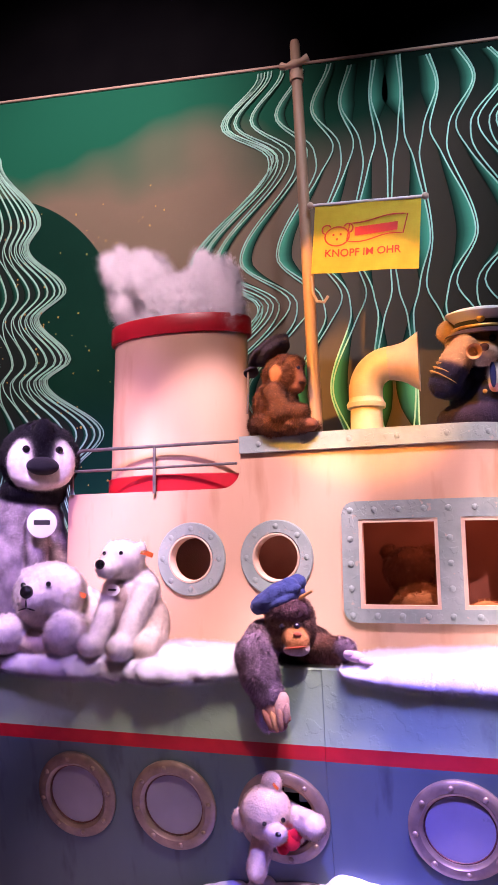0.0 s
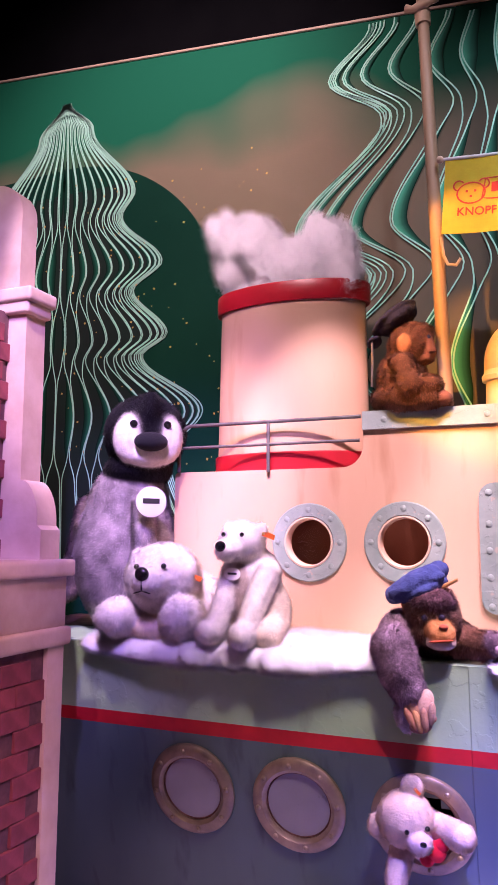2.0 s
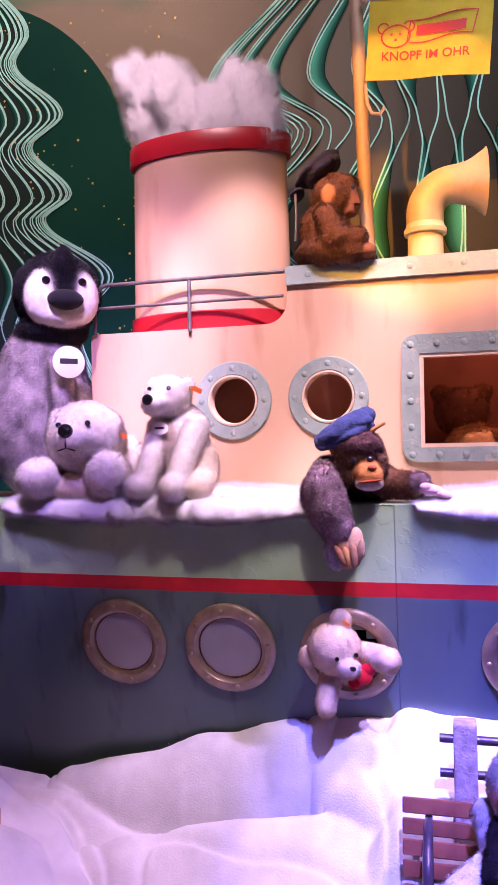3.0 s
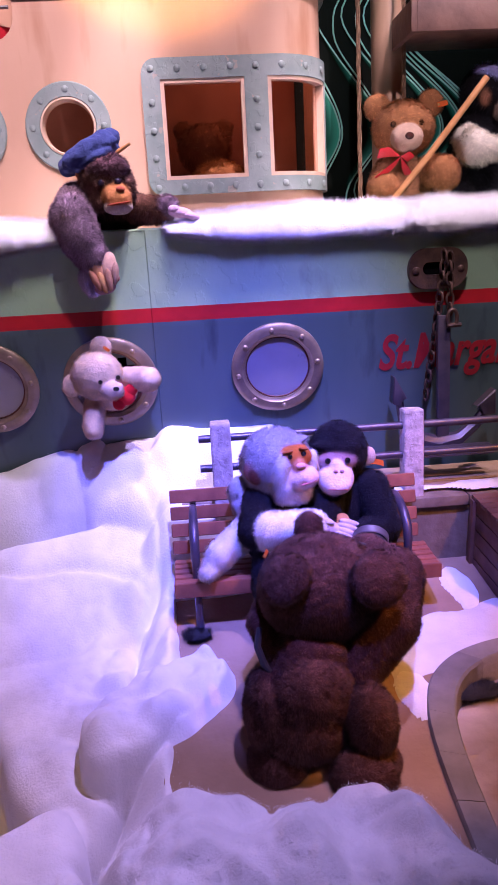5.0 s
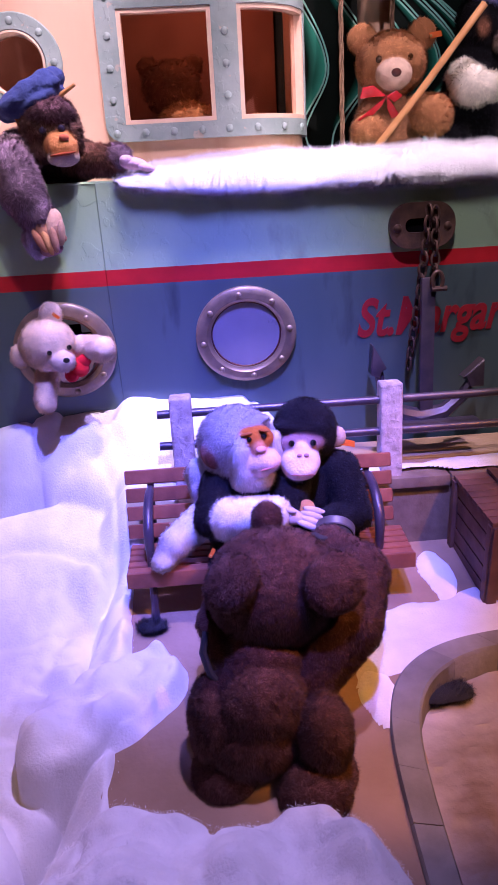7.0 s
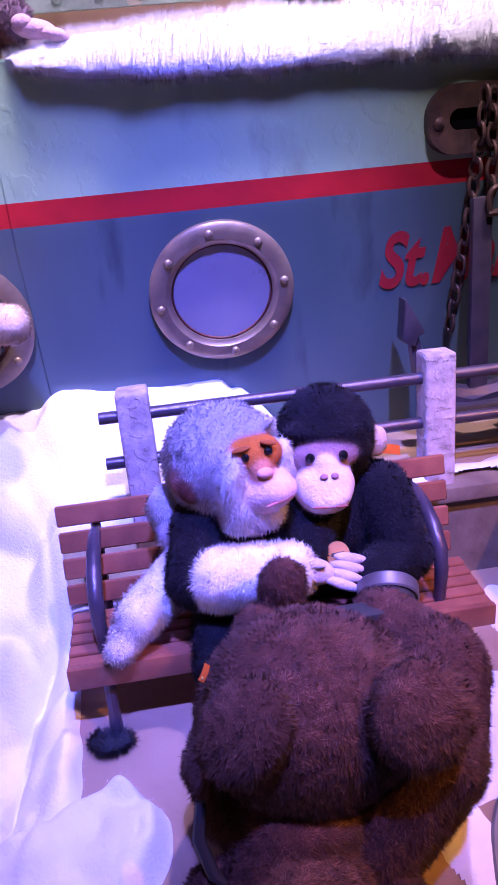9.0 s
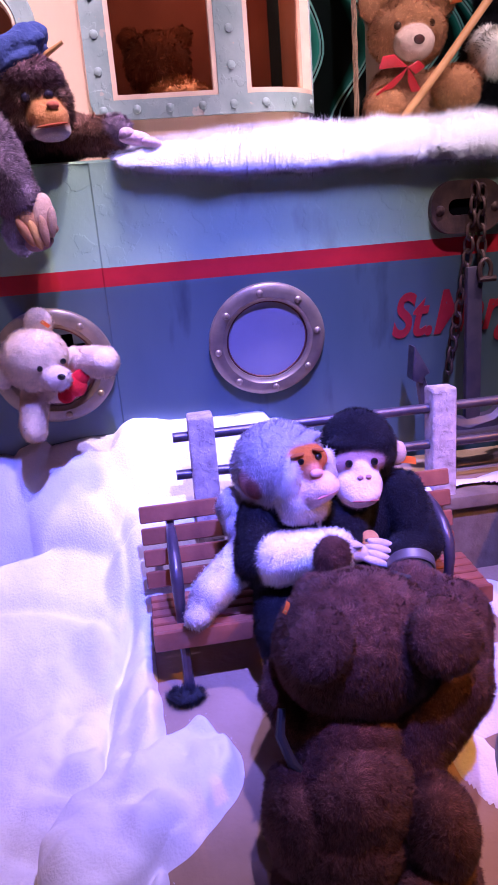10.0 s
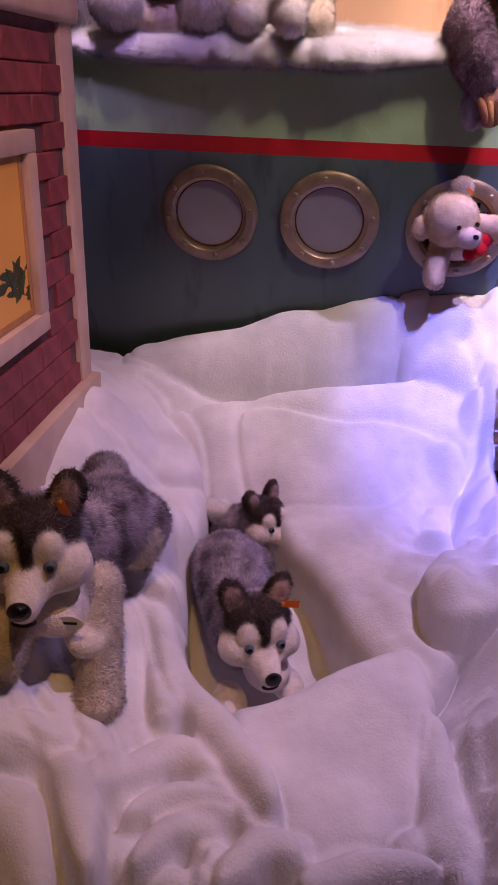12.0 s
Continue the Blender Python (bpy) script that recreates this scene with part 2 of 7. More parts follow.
TAUPE = backdrop_gradient("taupe_green_black_backdrop")
LINE = mat("pale_mint_print", (0.40, 0.78, 0.62), (0.34, 0.70, 0.54), 0.7, scale=8)
SHADEGREEN, _t, _p = nodes_of("shaded_green_print")
_a = _t.nodes.new("ShaderNodeAttribute")
_a.attribute_name = "tint"
_t.links.new(_a.outputs["Color"], _p.inputs["Base Color"])
_p.inputs["Roughness"].default_value = 0.8
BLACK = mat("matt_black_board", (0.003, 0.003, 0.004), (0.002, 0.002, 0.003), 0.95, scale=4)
YELLOWCLOTH = mat("yellow_flag_cloth", (0.90, 0.68, 0.02), (0.84, 0.60, 0.015), 0.7, scale=14, bump=0.2, bump_scale=120)
REDINK = mat("red_print", (0.62, 0.025, 0.012), (0.55, 0.02, 0.010), 0.7)
NAMEINK = mat("faded_red_lettering", (0.42, 0.02, 0.03), (0.34, 0.015, 0.025), 0.5, scale=20)
ORANGETAG = mat("orange_ear_tag", (0.80, 0.20, 0.02), (0.72, 0.15, 0.015), 0.6)
PAPER = mat("white_card_tag", (0.82, 0.80, 0.78), (0.76, 0.74, 0.72), 0.5)
INK = mat("black_print", (0.02, 0.02, 0.02), (0.03, 0.03, 0.03), 0.6)
ROPE = mat("brown_hemp_rope", (0.20, 0.12, 0.06), (0.12, 0.07, 0.035), 0.9, scale=60, bump=1.0, bump_scale=120)
STAR = mat("gold_print", (0.75, 0.50, 0.10), (0.65, 0.42, 0.08), 0.4, metal=0.4)
GOLD = mat("gold_braid", (0.75, 0.52, 0.18), (0.60, 0.38, 0.10), 0.35, metal=0.7, scale=60)
FLUTEWOOD = mat("light_wood_stick", (0.50, 0.25, 0.09), (0.40, 0.19, 0.06), 0.45, scale=20)
CABIN = mat("red_brown_cabin_wall", (0.34, 0.15, 0.09), (0.24, 0.09, 0.055), 0.7, scale=6)
WARM = bpy.data.materials.new("lit_room_glow")
WARM.use_nodes = True
WARM.node_tree.nodes["Principled BSDF"].inputs["Emission Color"].default_value = (1.0, 0.36, 0.04, 1)
WARM.node_tree.nodes["Principled BSDF"].inputs["Emission Strength"].default_value = 0.17
WARM.node_tree.nodes["Principled BSDF"].inputs["Base Color"].default_value = (0.5, 0.25, 0.06, 1)
GLASS, _t, _p = nodes_of("tinted_window_glass")
_p.inputs["Base Color"].default_value = (0.80, 0.62, 0.54, 1)
_p.inputs["Roughness"].default_value = 0.03
_p.inputs["Transmission Weight"].default_value = 1.0
_p.inputs["IOR"].default_value = 1.28


for _m in (GREENCLOTH, TAUPE, SHADEGREEN, BLACK, LINE, COTTON):
    _m.node_tree.nodes["Principled BSDF"].inputs["Specular IOR Level"].default_value = 0.06


# ---- mesh helpers ----
def thing(name, label, category, group="", kind="", at=(0, 0, 0)):
    ob = new(name)
    ob.location = at
    ob.empty_display_size = 0.05
    return tagged(ob, label, category, group, kind)


def finish(bm, material, smooth=True, name="mesh"):
    me = bpy.data.meshes.new(name)
    bmesh.ops.recalc_face_normals(bm, faces=bm.faces)
    bm.to_mesh(me)
    bm.free()
    for m in material if isinstance(material, (list, tuple)) else [material]:
        me.materials.append(m)
    if smooth:
        me.polygons.foreach_set("use_smooth", [True] * len(me.polygons))
        me.set_sharp_from_angle(angle=radians(38))
    return me


def part(name, bm, material, parent=None, label="", m=None):
    """One mesh object under its thing or part; its vertices are in world places, or m sets its pose."""
    ob = new(name, finish(bm, material, name=name) if isinstance(bm, bmesh.types.BMesh) else bm)
    if m is not None:
        ob.matrix_world = m
    if parent is not None:
        base, up = Matrix(), parent
        while up is not None:
            base, up = up.matrix_basis @ base, up.parent
        ob.parent = parent
        ob.matrix_basis = base.inverted() @ (m if m is not None else Matrix())
    return tagged(ob, label) if label else ob


def box(x0, x1, y0, y1, z0, z1, bevel=0.004, seg=2, bm=None):
    own = bmesh.new()
    bmesh.ops.create_cube(own, size=1, matrix=Matrix.LocRotScale(((x0 + x1) / 2, (y0 + y1) / 2, (z0 + z1) / 2), None, (x1 - x0, y1 - y0, z1 - z0)))
    if bevel:
        bmesh.ops.bevel(own, geom=list(own.edges), offset=bevel, segments=seg, affect="EDGES", profile=0.6)
    if bm is None:
        return own
    return merge(bm, own)


def merge(bm, own, m=None):
    if m is not None:
        own.transform(m)
    tmp = bpy.data.meshes.new("tmp")
    own.to_mesh(tmp)
    own.free()
    bm.from_mesh(tmp)
    bpy.data.meshes.remove(tmp)
    return bm


def tube(points, radius, sides=10, closed=False, caps=True, bm=None):
    """A round bar along a line of places; radius may be a list."""
    bm = bm or bmesh.new()
    pts = [Vector(p) for p in points]
    rr = radius if isinstance(radius, (list, tuple)) else [radius] * len(pts)
    rings, side = [], None
    for i, p in enumerate(pts):
        if closed:
            d = pts[(i + 1) % len(pts)] - pts[i - 1]
        else:
            d = pts[min(i + 1, len(pts) - 1)] - pts[max(i - 1, 0)]
        d.normalize()
        if side is None:
            side = d.orthogonal().normalized()
        side = (side - d * side.dot(d)).normalized()
        up = d.cross(side)
        rings.append([bm.verts.new(p + rr[i] * (side * math.cos(a) + up * math.sin(a))) for a in np.linspace(0, 2 * math.pi, sides, endpoint=False)])
    n = len(rings)
    for i in range(n if closed else n - 1):
        a, b = rings[i], rings[(i + 1) % n]
        for j in range(sides):
            bm.faces.new((a[j], a[(j + 1) % sides], b[(j + 1) % sides], b[j]))
    if caps and not closed:
        bm.faces.new(rings[0][::-1])
        bm.faces.new(rings[-1])
    return bm


def lathe(profile, sides=48, bm=None, a0=0.0, a1=2 * math.pi):
    """Turns (radius, height) pairs round the z axis."""
    bm = bm or bmesh.new()
    full = abs(a1 - a0 - 2 * math.pi) < 1e-6
    angles = np.linspace(a0, a1, sides, endpoint=not full)
    rings = [[bm.verts.new((r * math.cos(a), r * math.sin(a), z)) for a in angles] for r, z in profile]
    for a, b in zip(rings, rings[1:]):
        for j in range(sides if full else sides - 1):
            k = (j + 1) % sides
            bm.faces.new((a[j], a[k], b[k], b[j]))
    return bm


def arc(cx, cy, r, a0, a1, n):
    return [(cx + r * math.cos(a), cy + r * math.sin(a)) for a in np.radians(np.linspace(a0, a1, n))]


def slab(outline, depth, holes=(), bm=None, bevel=0.003):
    """A plate from an outline in x and z, its face at y = 0 and its back at y = depth."""
    own = bmesh.new()
    edges = []
    for loop in (outline, *holes):
        vs = [own.verts.new((x, 0, z)) for x, z in loop]
        edges += [own.edges.new((vs[i], vs[(i + 1) % len(vs)])) for i in range(len(vs))]
    bmesh.ops.triangle_fill(own, use_beauty=True, edges=edges)
    faces = list(own.faces)
    out = bmesh.ops.extrude_face_region(own, geom=faces)
    bmesh.ops.translate(own, vec=(0, depth, 0), verts=[g for g in out["geom"] if isinstance(g, bmesh.types.BMVert)])
    bmesh.ops.recalc_face_normals(own, faces=own.faces)
    return own if bm is None else merge(bm, own)


def dome(r, h, sides=12):
    return lathe([(r, 0), (r * 0.92, h * 0.5), (r * 0.6, h * 0.88), (0.0005, h)], sides)


def lettering(name, text, size, material, m, parent, shear=0.0, width=1.0, depth=0.0012, bold=0.0):
    cu = bpy.data.curves.new(name, "FONT")
    cu.body, cu.size, cu.shear, cu.extrude, cu.offset = text, size, shear, depth, bold
    tmp = bpy.data.objects.new("tmp", cu)
    scene.collection.objects.link(tmp)
    me = bpy.data.meshes.new_from_object(tmp.evaluated_get(bpy.context.evaluated_depsgraph_get()))
    bpy.data.objects.remove(tmp)
    me.transform(Matrix.Diagonal((width, 1, 1, 1)))
    me.materials.clear()
    me.materials.append(material)
    return part(name, me, material, parent, m=m)


# ---- noise over many places at once ----
_turns = np.random.default_rng(77).permutation(256)
_turns = np.concatenate([_turns, _turns, _turns])
_slopes = np.random.default_rng(78).normal(0, 1, (256, 3))
_slopes /= np.linalg.norm(_slopes, axis=1, keepdims=True)


def noises(q):
    """Gradient noise, about -1 to 1, at every row of q."""
    q = np.asarray(q, float)
    cell = np.floor(q).astype(int)
    f = q - cell
    cell &= 255
    u = f * f * f * (f * (f * 6 - 15) + 10)
    out = np.zeros(len(q))
    for i in (0, 1):
        for j in (0, 1):
            for k_ in (0, 1):
                at = _turns[_turns[_turns[cell[:, 0] + i] + cell[:, 1] + j] + cell[:, 2] + k_]
                w = (u[:, 0] if i else 1 - u[:, 0]) * (u[:, 1] if j else 1 - u[:, 1]) * (u[:, 2] if k_ else 1 - u[:, 2])
                out += w * ((f - (i, j, k_)) * _slopes[at]).sum(1)
    return out * 1.5


# ---- plush bodies: soft unions of rounded forms, meshed on a grid and covered with short pile ----
def ell(c, r, colour, turn=(0, 0, 0)):
    return ("e", np.array(c, float), np.array(r, float), np.array(Euler([radians(a) for a in turn]).to_matrix()), colour)


def cap(a, b, ra, rb, colour):
    return ("c", np.array(a, float), np.array(b, float), (ra, rb), colour)


def distance(prim, q):
    if prim[0] == "e":
        _, c, r, turn, _ = prim
        l = (q - c) @ turn
        k0 = np.linalg.norm(l / r, axis=-1)
        return k0 * (k0 - 1) / np.maximum(np.linalg.norm(l / r**2, axis=-1), 1e-9)
    _, a, b, (ra, rb), _ = prim
    ba = b - a
    h = np.clip(((q - a) @ ba) / (ba @ ba), 0, 1)
    return np.linalg.norm(q - a - h[..., None] * ba, axis=-1) - (ra + (rb - ra) * h)


def surface(prims, step, k):
    """Surface nets of the soft union: places, quads."""
    boxes = []
    for p in prims:
        if p[0] == "e":
            reach = np.sqrt(((p[3] * p[2]) ** 2).sum(1))
            boxes.append((p[1] - reach, p[1] + reach))
        else:
            boxes.append((np.minimum(p[1] - p[3][0], p[2] - p[3][1]), np.maximum(p[1] + p[3][0], p[2] + p[3][1])))
    lo = np.min([b[0] for b in boxes], 0) - 3 * step
    hi = np.max([b[1] for b in boxes], 0) + 3 * step
    axes = [np.arange(a, b, step) for a, b in zip(lo, hi)]
    v = np.full([len(a) for a in axes], 1.0)
    for p, (b0, b1) in zip(prims, boxes):
        i0 = np.maximum(((b0 - lo - k) / step).astype(int) - 1, 0)
        i1 = np.minimum(((b1 - lo + k) / step).astype(int) + 3, v.shape)
        cut_ = tuple(slice(a, b) for a, b in zip(i0, i1))
        grid = np.stack(np.meshgrid(*[a[c] for a, c in zip(axes, cut_)], indexing="ij"), -1)
        d, e = v[cut_], distance(p, grid)
        h = np.clip(0.5 + 0.5 * (d - e) / k, 0, 1)
        v[cut_] = d * (1 - h) + e * h - k * h * (1 - h)
    inside = v < 0
    shape = np.array(v.shape) - 1
    total, count = np.zeros((*shape, 3)), np.zeros(shape)

    def cut(i, j, kk):
        return (slice(i, i + shape[0]), slice(j, j + shape[1]), slice(kk, kk + shape[2]))

    corners = [(i, j, kk) for i in (0, 1) for j in (0, 1) for kk in (0, 1)]
    for a in corners:
        for axis in range(3):
            if a[axis]:
                continue
            b = tuple(1 if n == axis else a[n] for n in range(3))
            va, vb = v[cut(*a)], v[cut(*b)]
            cross = (va < 0) != (vb < 0)
            f = np.where(cross, va / np.where(cross, va - vb, 1), 0)
            place = np.array(a, float) + f[..., None] * (np.array(b) - np.array(a))
            total += place * cross[..., None]
            count += cross
    has = count > 0
    index = -np.ones(shape, int)
    index[has] = np.arange(has.sum())
    cells = np.argwhere(has)
    verts = np.array([a[0] for a in axes]) + step * (cells + total[has] / count[has][:, None])
    quads = []
    for axis in range(3):
        u, w = (axis + 1) % 3, (axis + 2) % 3
        a = np.take(inside, range(inside.shape[axis] - 1), axis)
        b = np.take(inside, range(1, inside.shape[axis]), axis)
        at = np.argwhere(a != b)
        at = at[(at[:, u] > 0) & (at[:, w] > 0) & (at[:, u] < inside.shape[u] - 1) & (at[:, w] < inside.shape[w] - 1)]
        eu, ew = np.eye(3, dtype=int)[u], np.eye(3, dtype=int)[w]
        q = np.stack([index[tuple((at - d).T)] for d in (0 * eu, eu, eu + ew, ew)], 1)
        flip = ~a[tuple(at.T)]
        q[flip] = q[flip][:, ::-1]
        quads.append(q)
    return verts, np.concatenate(quads)


def plush(name, prims, label, category, m, step=0.007, k=0.02, fur=(9000, 0.012, 0.0016), beads=(), felts=(), comb=(0, 0, -0.5), group="", mottle=0.24, seed=1, lump=0.0038, coat=None, patch=0.0, tuft=0.6, nap=0.5, frost=0.0, short=()):
    """One mesh: body, pile, and the glossy eyes and nose. fur: count, length, width of the hairs.
    nap: how far the pile parts into tufts; frost: how much paler the tips are dyed and how far the roots are darkened
    as shade; short: dyes whose pile is shorn."""
    rng = np.random.default_rng(seed)
    verts, quads = surface(prims, step, k)
    if lump:
        push = noises(verts * 38 + (seed, 0, 0)) + 0.6 * noises(verts * 90 + (0, seed, 0))
        middle = verts - np.array([p[1] for p in prims]).mean(0)
        away = middle / np.maximum(np.linalg.norm(middle, axis=1, keepdims=True), 1e-9)
        verts = verts + away * (push * lump)[:, None]
    corner = verts[quads]
    fn = np.cross(corner[:, 2] - corner[:, 0], corner[:, 3] - corner[:, 1])
    normal = np.stack([sum(np.bincount(quads[:, c], fn[:, axis], len(verts)) for c in range(4)) for axis in range(3)], 1)
    normal /= np.maximum(np.linalg.norm(normal, axis=1, keepdims=True), 1e-12)
    if len({p[4] for p in prims}) > 1:
        d = np.stack([distance(p, verts) for p in prims])
        w = np.exp(-(d - d.min(0)) / (step * 0.28))
        tint = (w.T @ np.array([p[4] for p in prims])) / w.sum(0)[:, None]
    else:
        tint = np.tile(prims[0][4], (len(verts), 1))
    if patch:
        spots = noises(verts * 16 + (seed, 0, 0)) + 0.5 * noises(verts * (42, 42, 20) + (0, 0, seed))
        lum = tint.mean(1)
        some = np.clip((lum - 0.08) / 0.08, 0, 1) * np.clip((0.48 - lum) / 0.1, 0, 1)
        tint = tint * np.clip(1 + (patch * spots * some)[:, None], 0.35, 1.9)
    # pile
    n, length, width = int(fur[0] * (2.5 if coat else 1.6)), fur[1] * 1.15, fur[2] * (0.55 if coat else 1.1)
    stray = 0.42 if coat else 0.2 + 0.6 * nap
    size = np.linalg.norm(fn, axis=1)
    pick = np.searchsorted(np.cumsum(size) / size.sum(), rng.random(n)).clip(0, len(quads) - 1)
    f = rng.dirichlet(np.ones(4), n)
    base = (verts[quads[pick]] * f[..., None]).sum(1)
    bn = (normal[quads[pick]] * f[..., None]).sum(1)
    bt = (tint[quads[pick]] * f[..., None]).sum(1)
    calm = np.clip(1.1 - 1.25 * bt.mean(1, keepdims=True), 0.2, 1)
    bt = bt * (1 + calm * rng.uniform(-mottle, mottle * 1.4, (n, 1)))
    tufts = np.stack([noises(base * 62 + (o, 0, seed)) + 0.6 * noises(base * 130 + (0, o, seed)) for o in (0.0, 31.0, 67.0)], 1)
    sweep = np.stack([noises(base * 19 + (o, seed, 0)) for o in (5.0, 47.0, 83.0)], 1)
    bt = bt * np.clip(1 + tuft * calm * tufts[:, :1], 0.3, 2.0)
    way = bn * 0.8 + np.array(comb) * 0.9 + rng.normal(0, 0.22, (n, 3)) + nap * (1.0 * tufts + 0.9 * sweep)
    out = (way * bn).sum(1, keepdims=True)
    way = np.where(out < 0.25, way + bn * (0.3 - out), way)
    way /= np.linalg.norm(way, axis=1, keepdims=True)
    side = np.cross(way, bn) + 0.25 * rng.normal(0, 1, (n, 3))
    side /= np.maximum(np.linalg.norm(side, axis=1, keepdims=True), 1e-9)
    facing = (np.cross(side, way) * bn).sum(1, keepdims=True)
    side = np.where(facing < 0, -side, side)
    tall = length * rng.uniform(0.5, 1.25, (n, 1))
    if short:
        shorn = np.array([0.3 if p[4] in short else 1.0 for p in prims])[d.argmin(0)]
        tall = tall * (shorn[quads[pick]] * f).sum(1)[:, None]
    root = base - bn * 0.0015
    hair = np.stack([root - side * width, root + side * width, root + way * tall], 1).reshape(-1, 3)
    nv = len(verts)
    all_v = [verts, hair]
    # shade between hairs is put into the dye: darker roots, darker body below
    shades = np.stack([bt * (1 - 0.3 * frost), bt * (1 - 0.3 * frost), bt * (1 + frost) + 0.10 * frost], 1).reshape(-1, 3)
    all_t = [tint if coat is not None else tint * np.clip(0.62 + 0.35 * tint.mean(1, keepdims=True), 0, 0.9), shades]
    lean = way - bn * (way * bn).sum(1, keepdims=True)
    all_n = [normal, np.repeat(bn + nap * 0.7 * lean + stray * rng.normal(0, 0.5, (n, 3)), 3, 0)]
    loops = [quads.ravel(), nv + np.arange(3 * n)]
    sizes = [np.full(len(quads), 4), np.full(n, 3)]
    slot = [np.zeros(len(quads) + n, int)]
    count = nv + 3 * n
    for which, group_of in ((1, beads), (2, felts)):
        for c, r, colour, *turn in group_of:
            bm = bmesh.new()
            bmesh.ops.create_uvsphere(bm, u_segments=14, v_segments=9, radius=1)
            t = np.array(Euler([radians(a) for a in (turn[0] if turn else (0, 0, 0))]).to_matrix())
            co = np.array([vv.co for vv in bm.verts])
            rad = np.array(r if isinstance(r, (tuple, list)) else (r, r, r), float)
            all_v.append((co * rad) @ t.T + np.array(c))
            nn = (co / rad) @ t.T
            all_n.append(nn / np.linalg.norm(nn, axis=1, keepdims=True))
            all_t.append(np.tile(colour, (len(co), 1)))
            for face in bm.faces:
                loops.append(np.array([count + vv.index for vv in face.verts]))
                sizes.append(np.array([len(face.verts)]))
            slot.append(np.full(len(bm.faces), which))
            count += len(co)
            bm.free()
    loops, sizes, slot, all_v = np.concatenate(loops), np.concatenate(sizes), np.concatenate(slot), np.concatenate(all_v)
    me = bpy.data.meshes.new(name)
    me.vertices.add(len(all_v))
    me.vertices.foreach_set("co", all_v.astype(np.float32).ravel())
    me.loops.add(len(loops))
    me.loops.foreach_set("vertex_index", loops.astype(np.int32))
    me.polygons.add(len(sizes))
    me.polygons.foreach_set("loop_start", (np.cumsum(sizes) - sizes).astype(np.int32))
    me.update(calc_edges=True)
    for material in (coat or FUR, BEAD, FELT):
        me.materials.append(material)
    me.polygons.foreach_set("material_index", slot.astype(np.int32))
    me.polygons.foreach_set("use_smooth", np.ones(len(sizes), bool))
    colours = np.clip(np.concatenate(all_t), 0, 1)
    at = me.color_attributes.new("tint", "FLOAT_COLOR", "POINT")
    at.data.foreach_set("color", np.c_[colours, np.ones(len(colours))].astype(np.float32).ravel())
    nrm = np.concatenate(all_n)
    if coat is not None:
        nrm = nrm + np.array((0.0, -0.25, 0.9))  # normals bent upward to brighten the cotton, as if light passed through
    nrm /= np.maximum(np.linalg.norm(nrm, axis=1, keepdims=True), 1e-9)
    me.attributes.new("custom_normal", "FLOAT_VECTOR", "POINT").data.foreach_set("vector", nrm.astype(np.float32).ravel())
    ob = new(name, me)
    ob.matrix_world = m
    return tagged(ob, label, category, group)


# ---- the hall: backdrop wall, dark boards, ground ----
ground = tagged(part("ground", box(-4, 4, -2.6, 3.9, -0.75, -0.62, 0.002), SANDFLOOR), "plain dark hall floor under the display", "floor", kind="structure")
tagged(part("ceiling", box(-4, 4, -2.6, 3.9, 5.2, 5.3, 0.002), BLACK), "black hall ceiling", "ceiling", kind="structure")
tagged(part("wall_north", box(-4, 4, 3.66, 3.74, -0.62, 5.2, 0.002), BLACK), "matt black wall above and behind the backdrop", "wall", kind="structure")
tagged(part("wall_south", box(-4, 4, -2.6, -2.5, -0.62, 5.2, 0.002), BLACK), "black wall behind the visitors", "wall", kind="structure")
tagged(part("wall_west", box(-4, -3.9, -2.5, 3.66, -0.62, 5.2, 0.002), BLACK), "black side wall", "wall", kind="structure")
tagged(part("wall_east", box(3.9, 4, -2.5, 3.66, -0.62, 5.2, 0.002), BLACK), "black side wall", "wall", kind="structure")

BACK_Y = 3.6


def back_top(x):
    return 4.00 - 0.0985 * x


backdrop = tagged(new("backdrop"), "printed cloth backdrop with green paper-fold trees", "backdrop", kind="structure")
bm = slab([(-3.4, 0.2), (3.6, 0.2), (3.6, back_top(3.6)), (-3.4, back_top(-3.4))], 0.03)
bm.transform(Matrix.Translation((0, BACK_Y, 0)))
part("cloth", bm, TAUPE, backdrop, "taupe and olive printed cloth, near black towards the right")
part("edge_strip", tube([(-3.4, BACK_Y - 0.004, back_top(-3.4)), (3.6, BACK_Y - 0.004, back_top(3.6))], 0.008, 8), HOUSETRIM, backdrop, "thin pale edge strip")


def flat(outline, y, depth=0.002):
    bm = slab(outline, depth)
    bm.transform(Matrix.Translation((0, y, 0)))
    return bm


# dark green area with a rounded upper edge
hill = [(-3.4, 0.3), (-1.0, 0.3), (-0.98, 2.6)] + arc(-1.95, 2.62, 0.97, 0, 90, 24) + [(-3.4, 3.55)]
part("hill", flat(hill, BACK_Y - 0.003), GREENCLOTH, backdrop, "dark green dome-shaped area of the cloth")


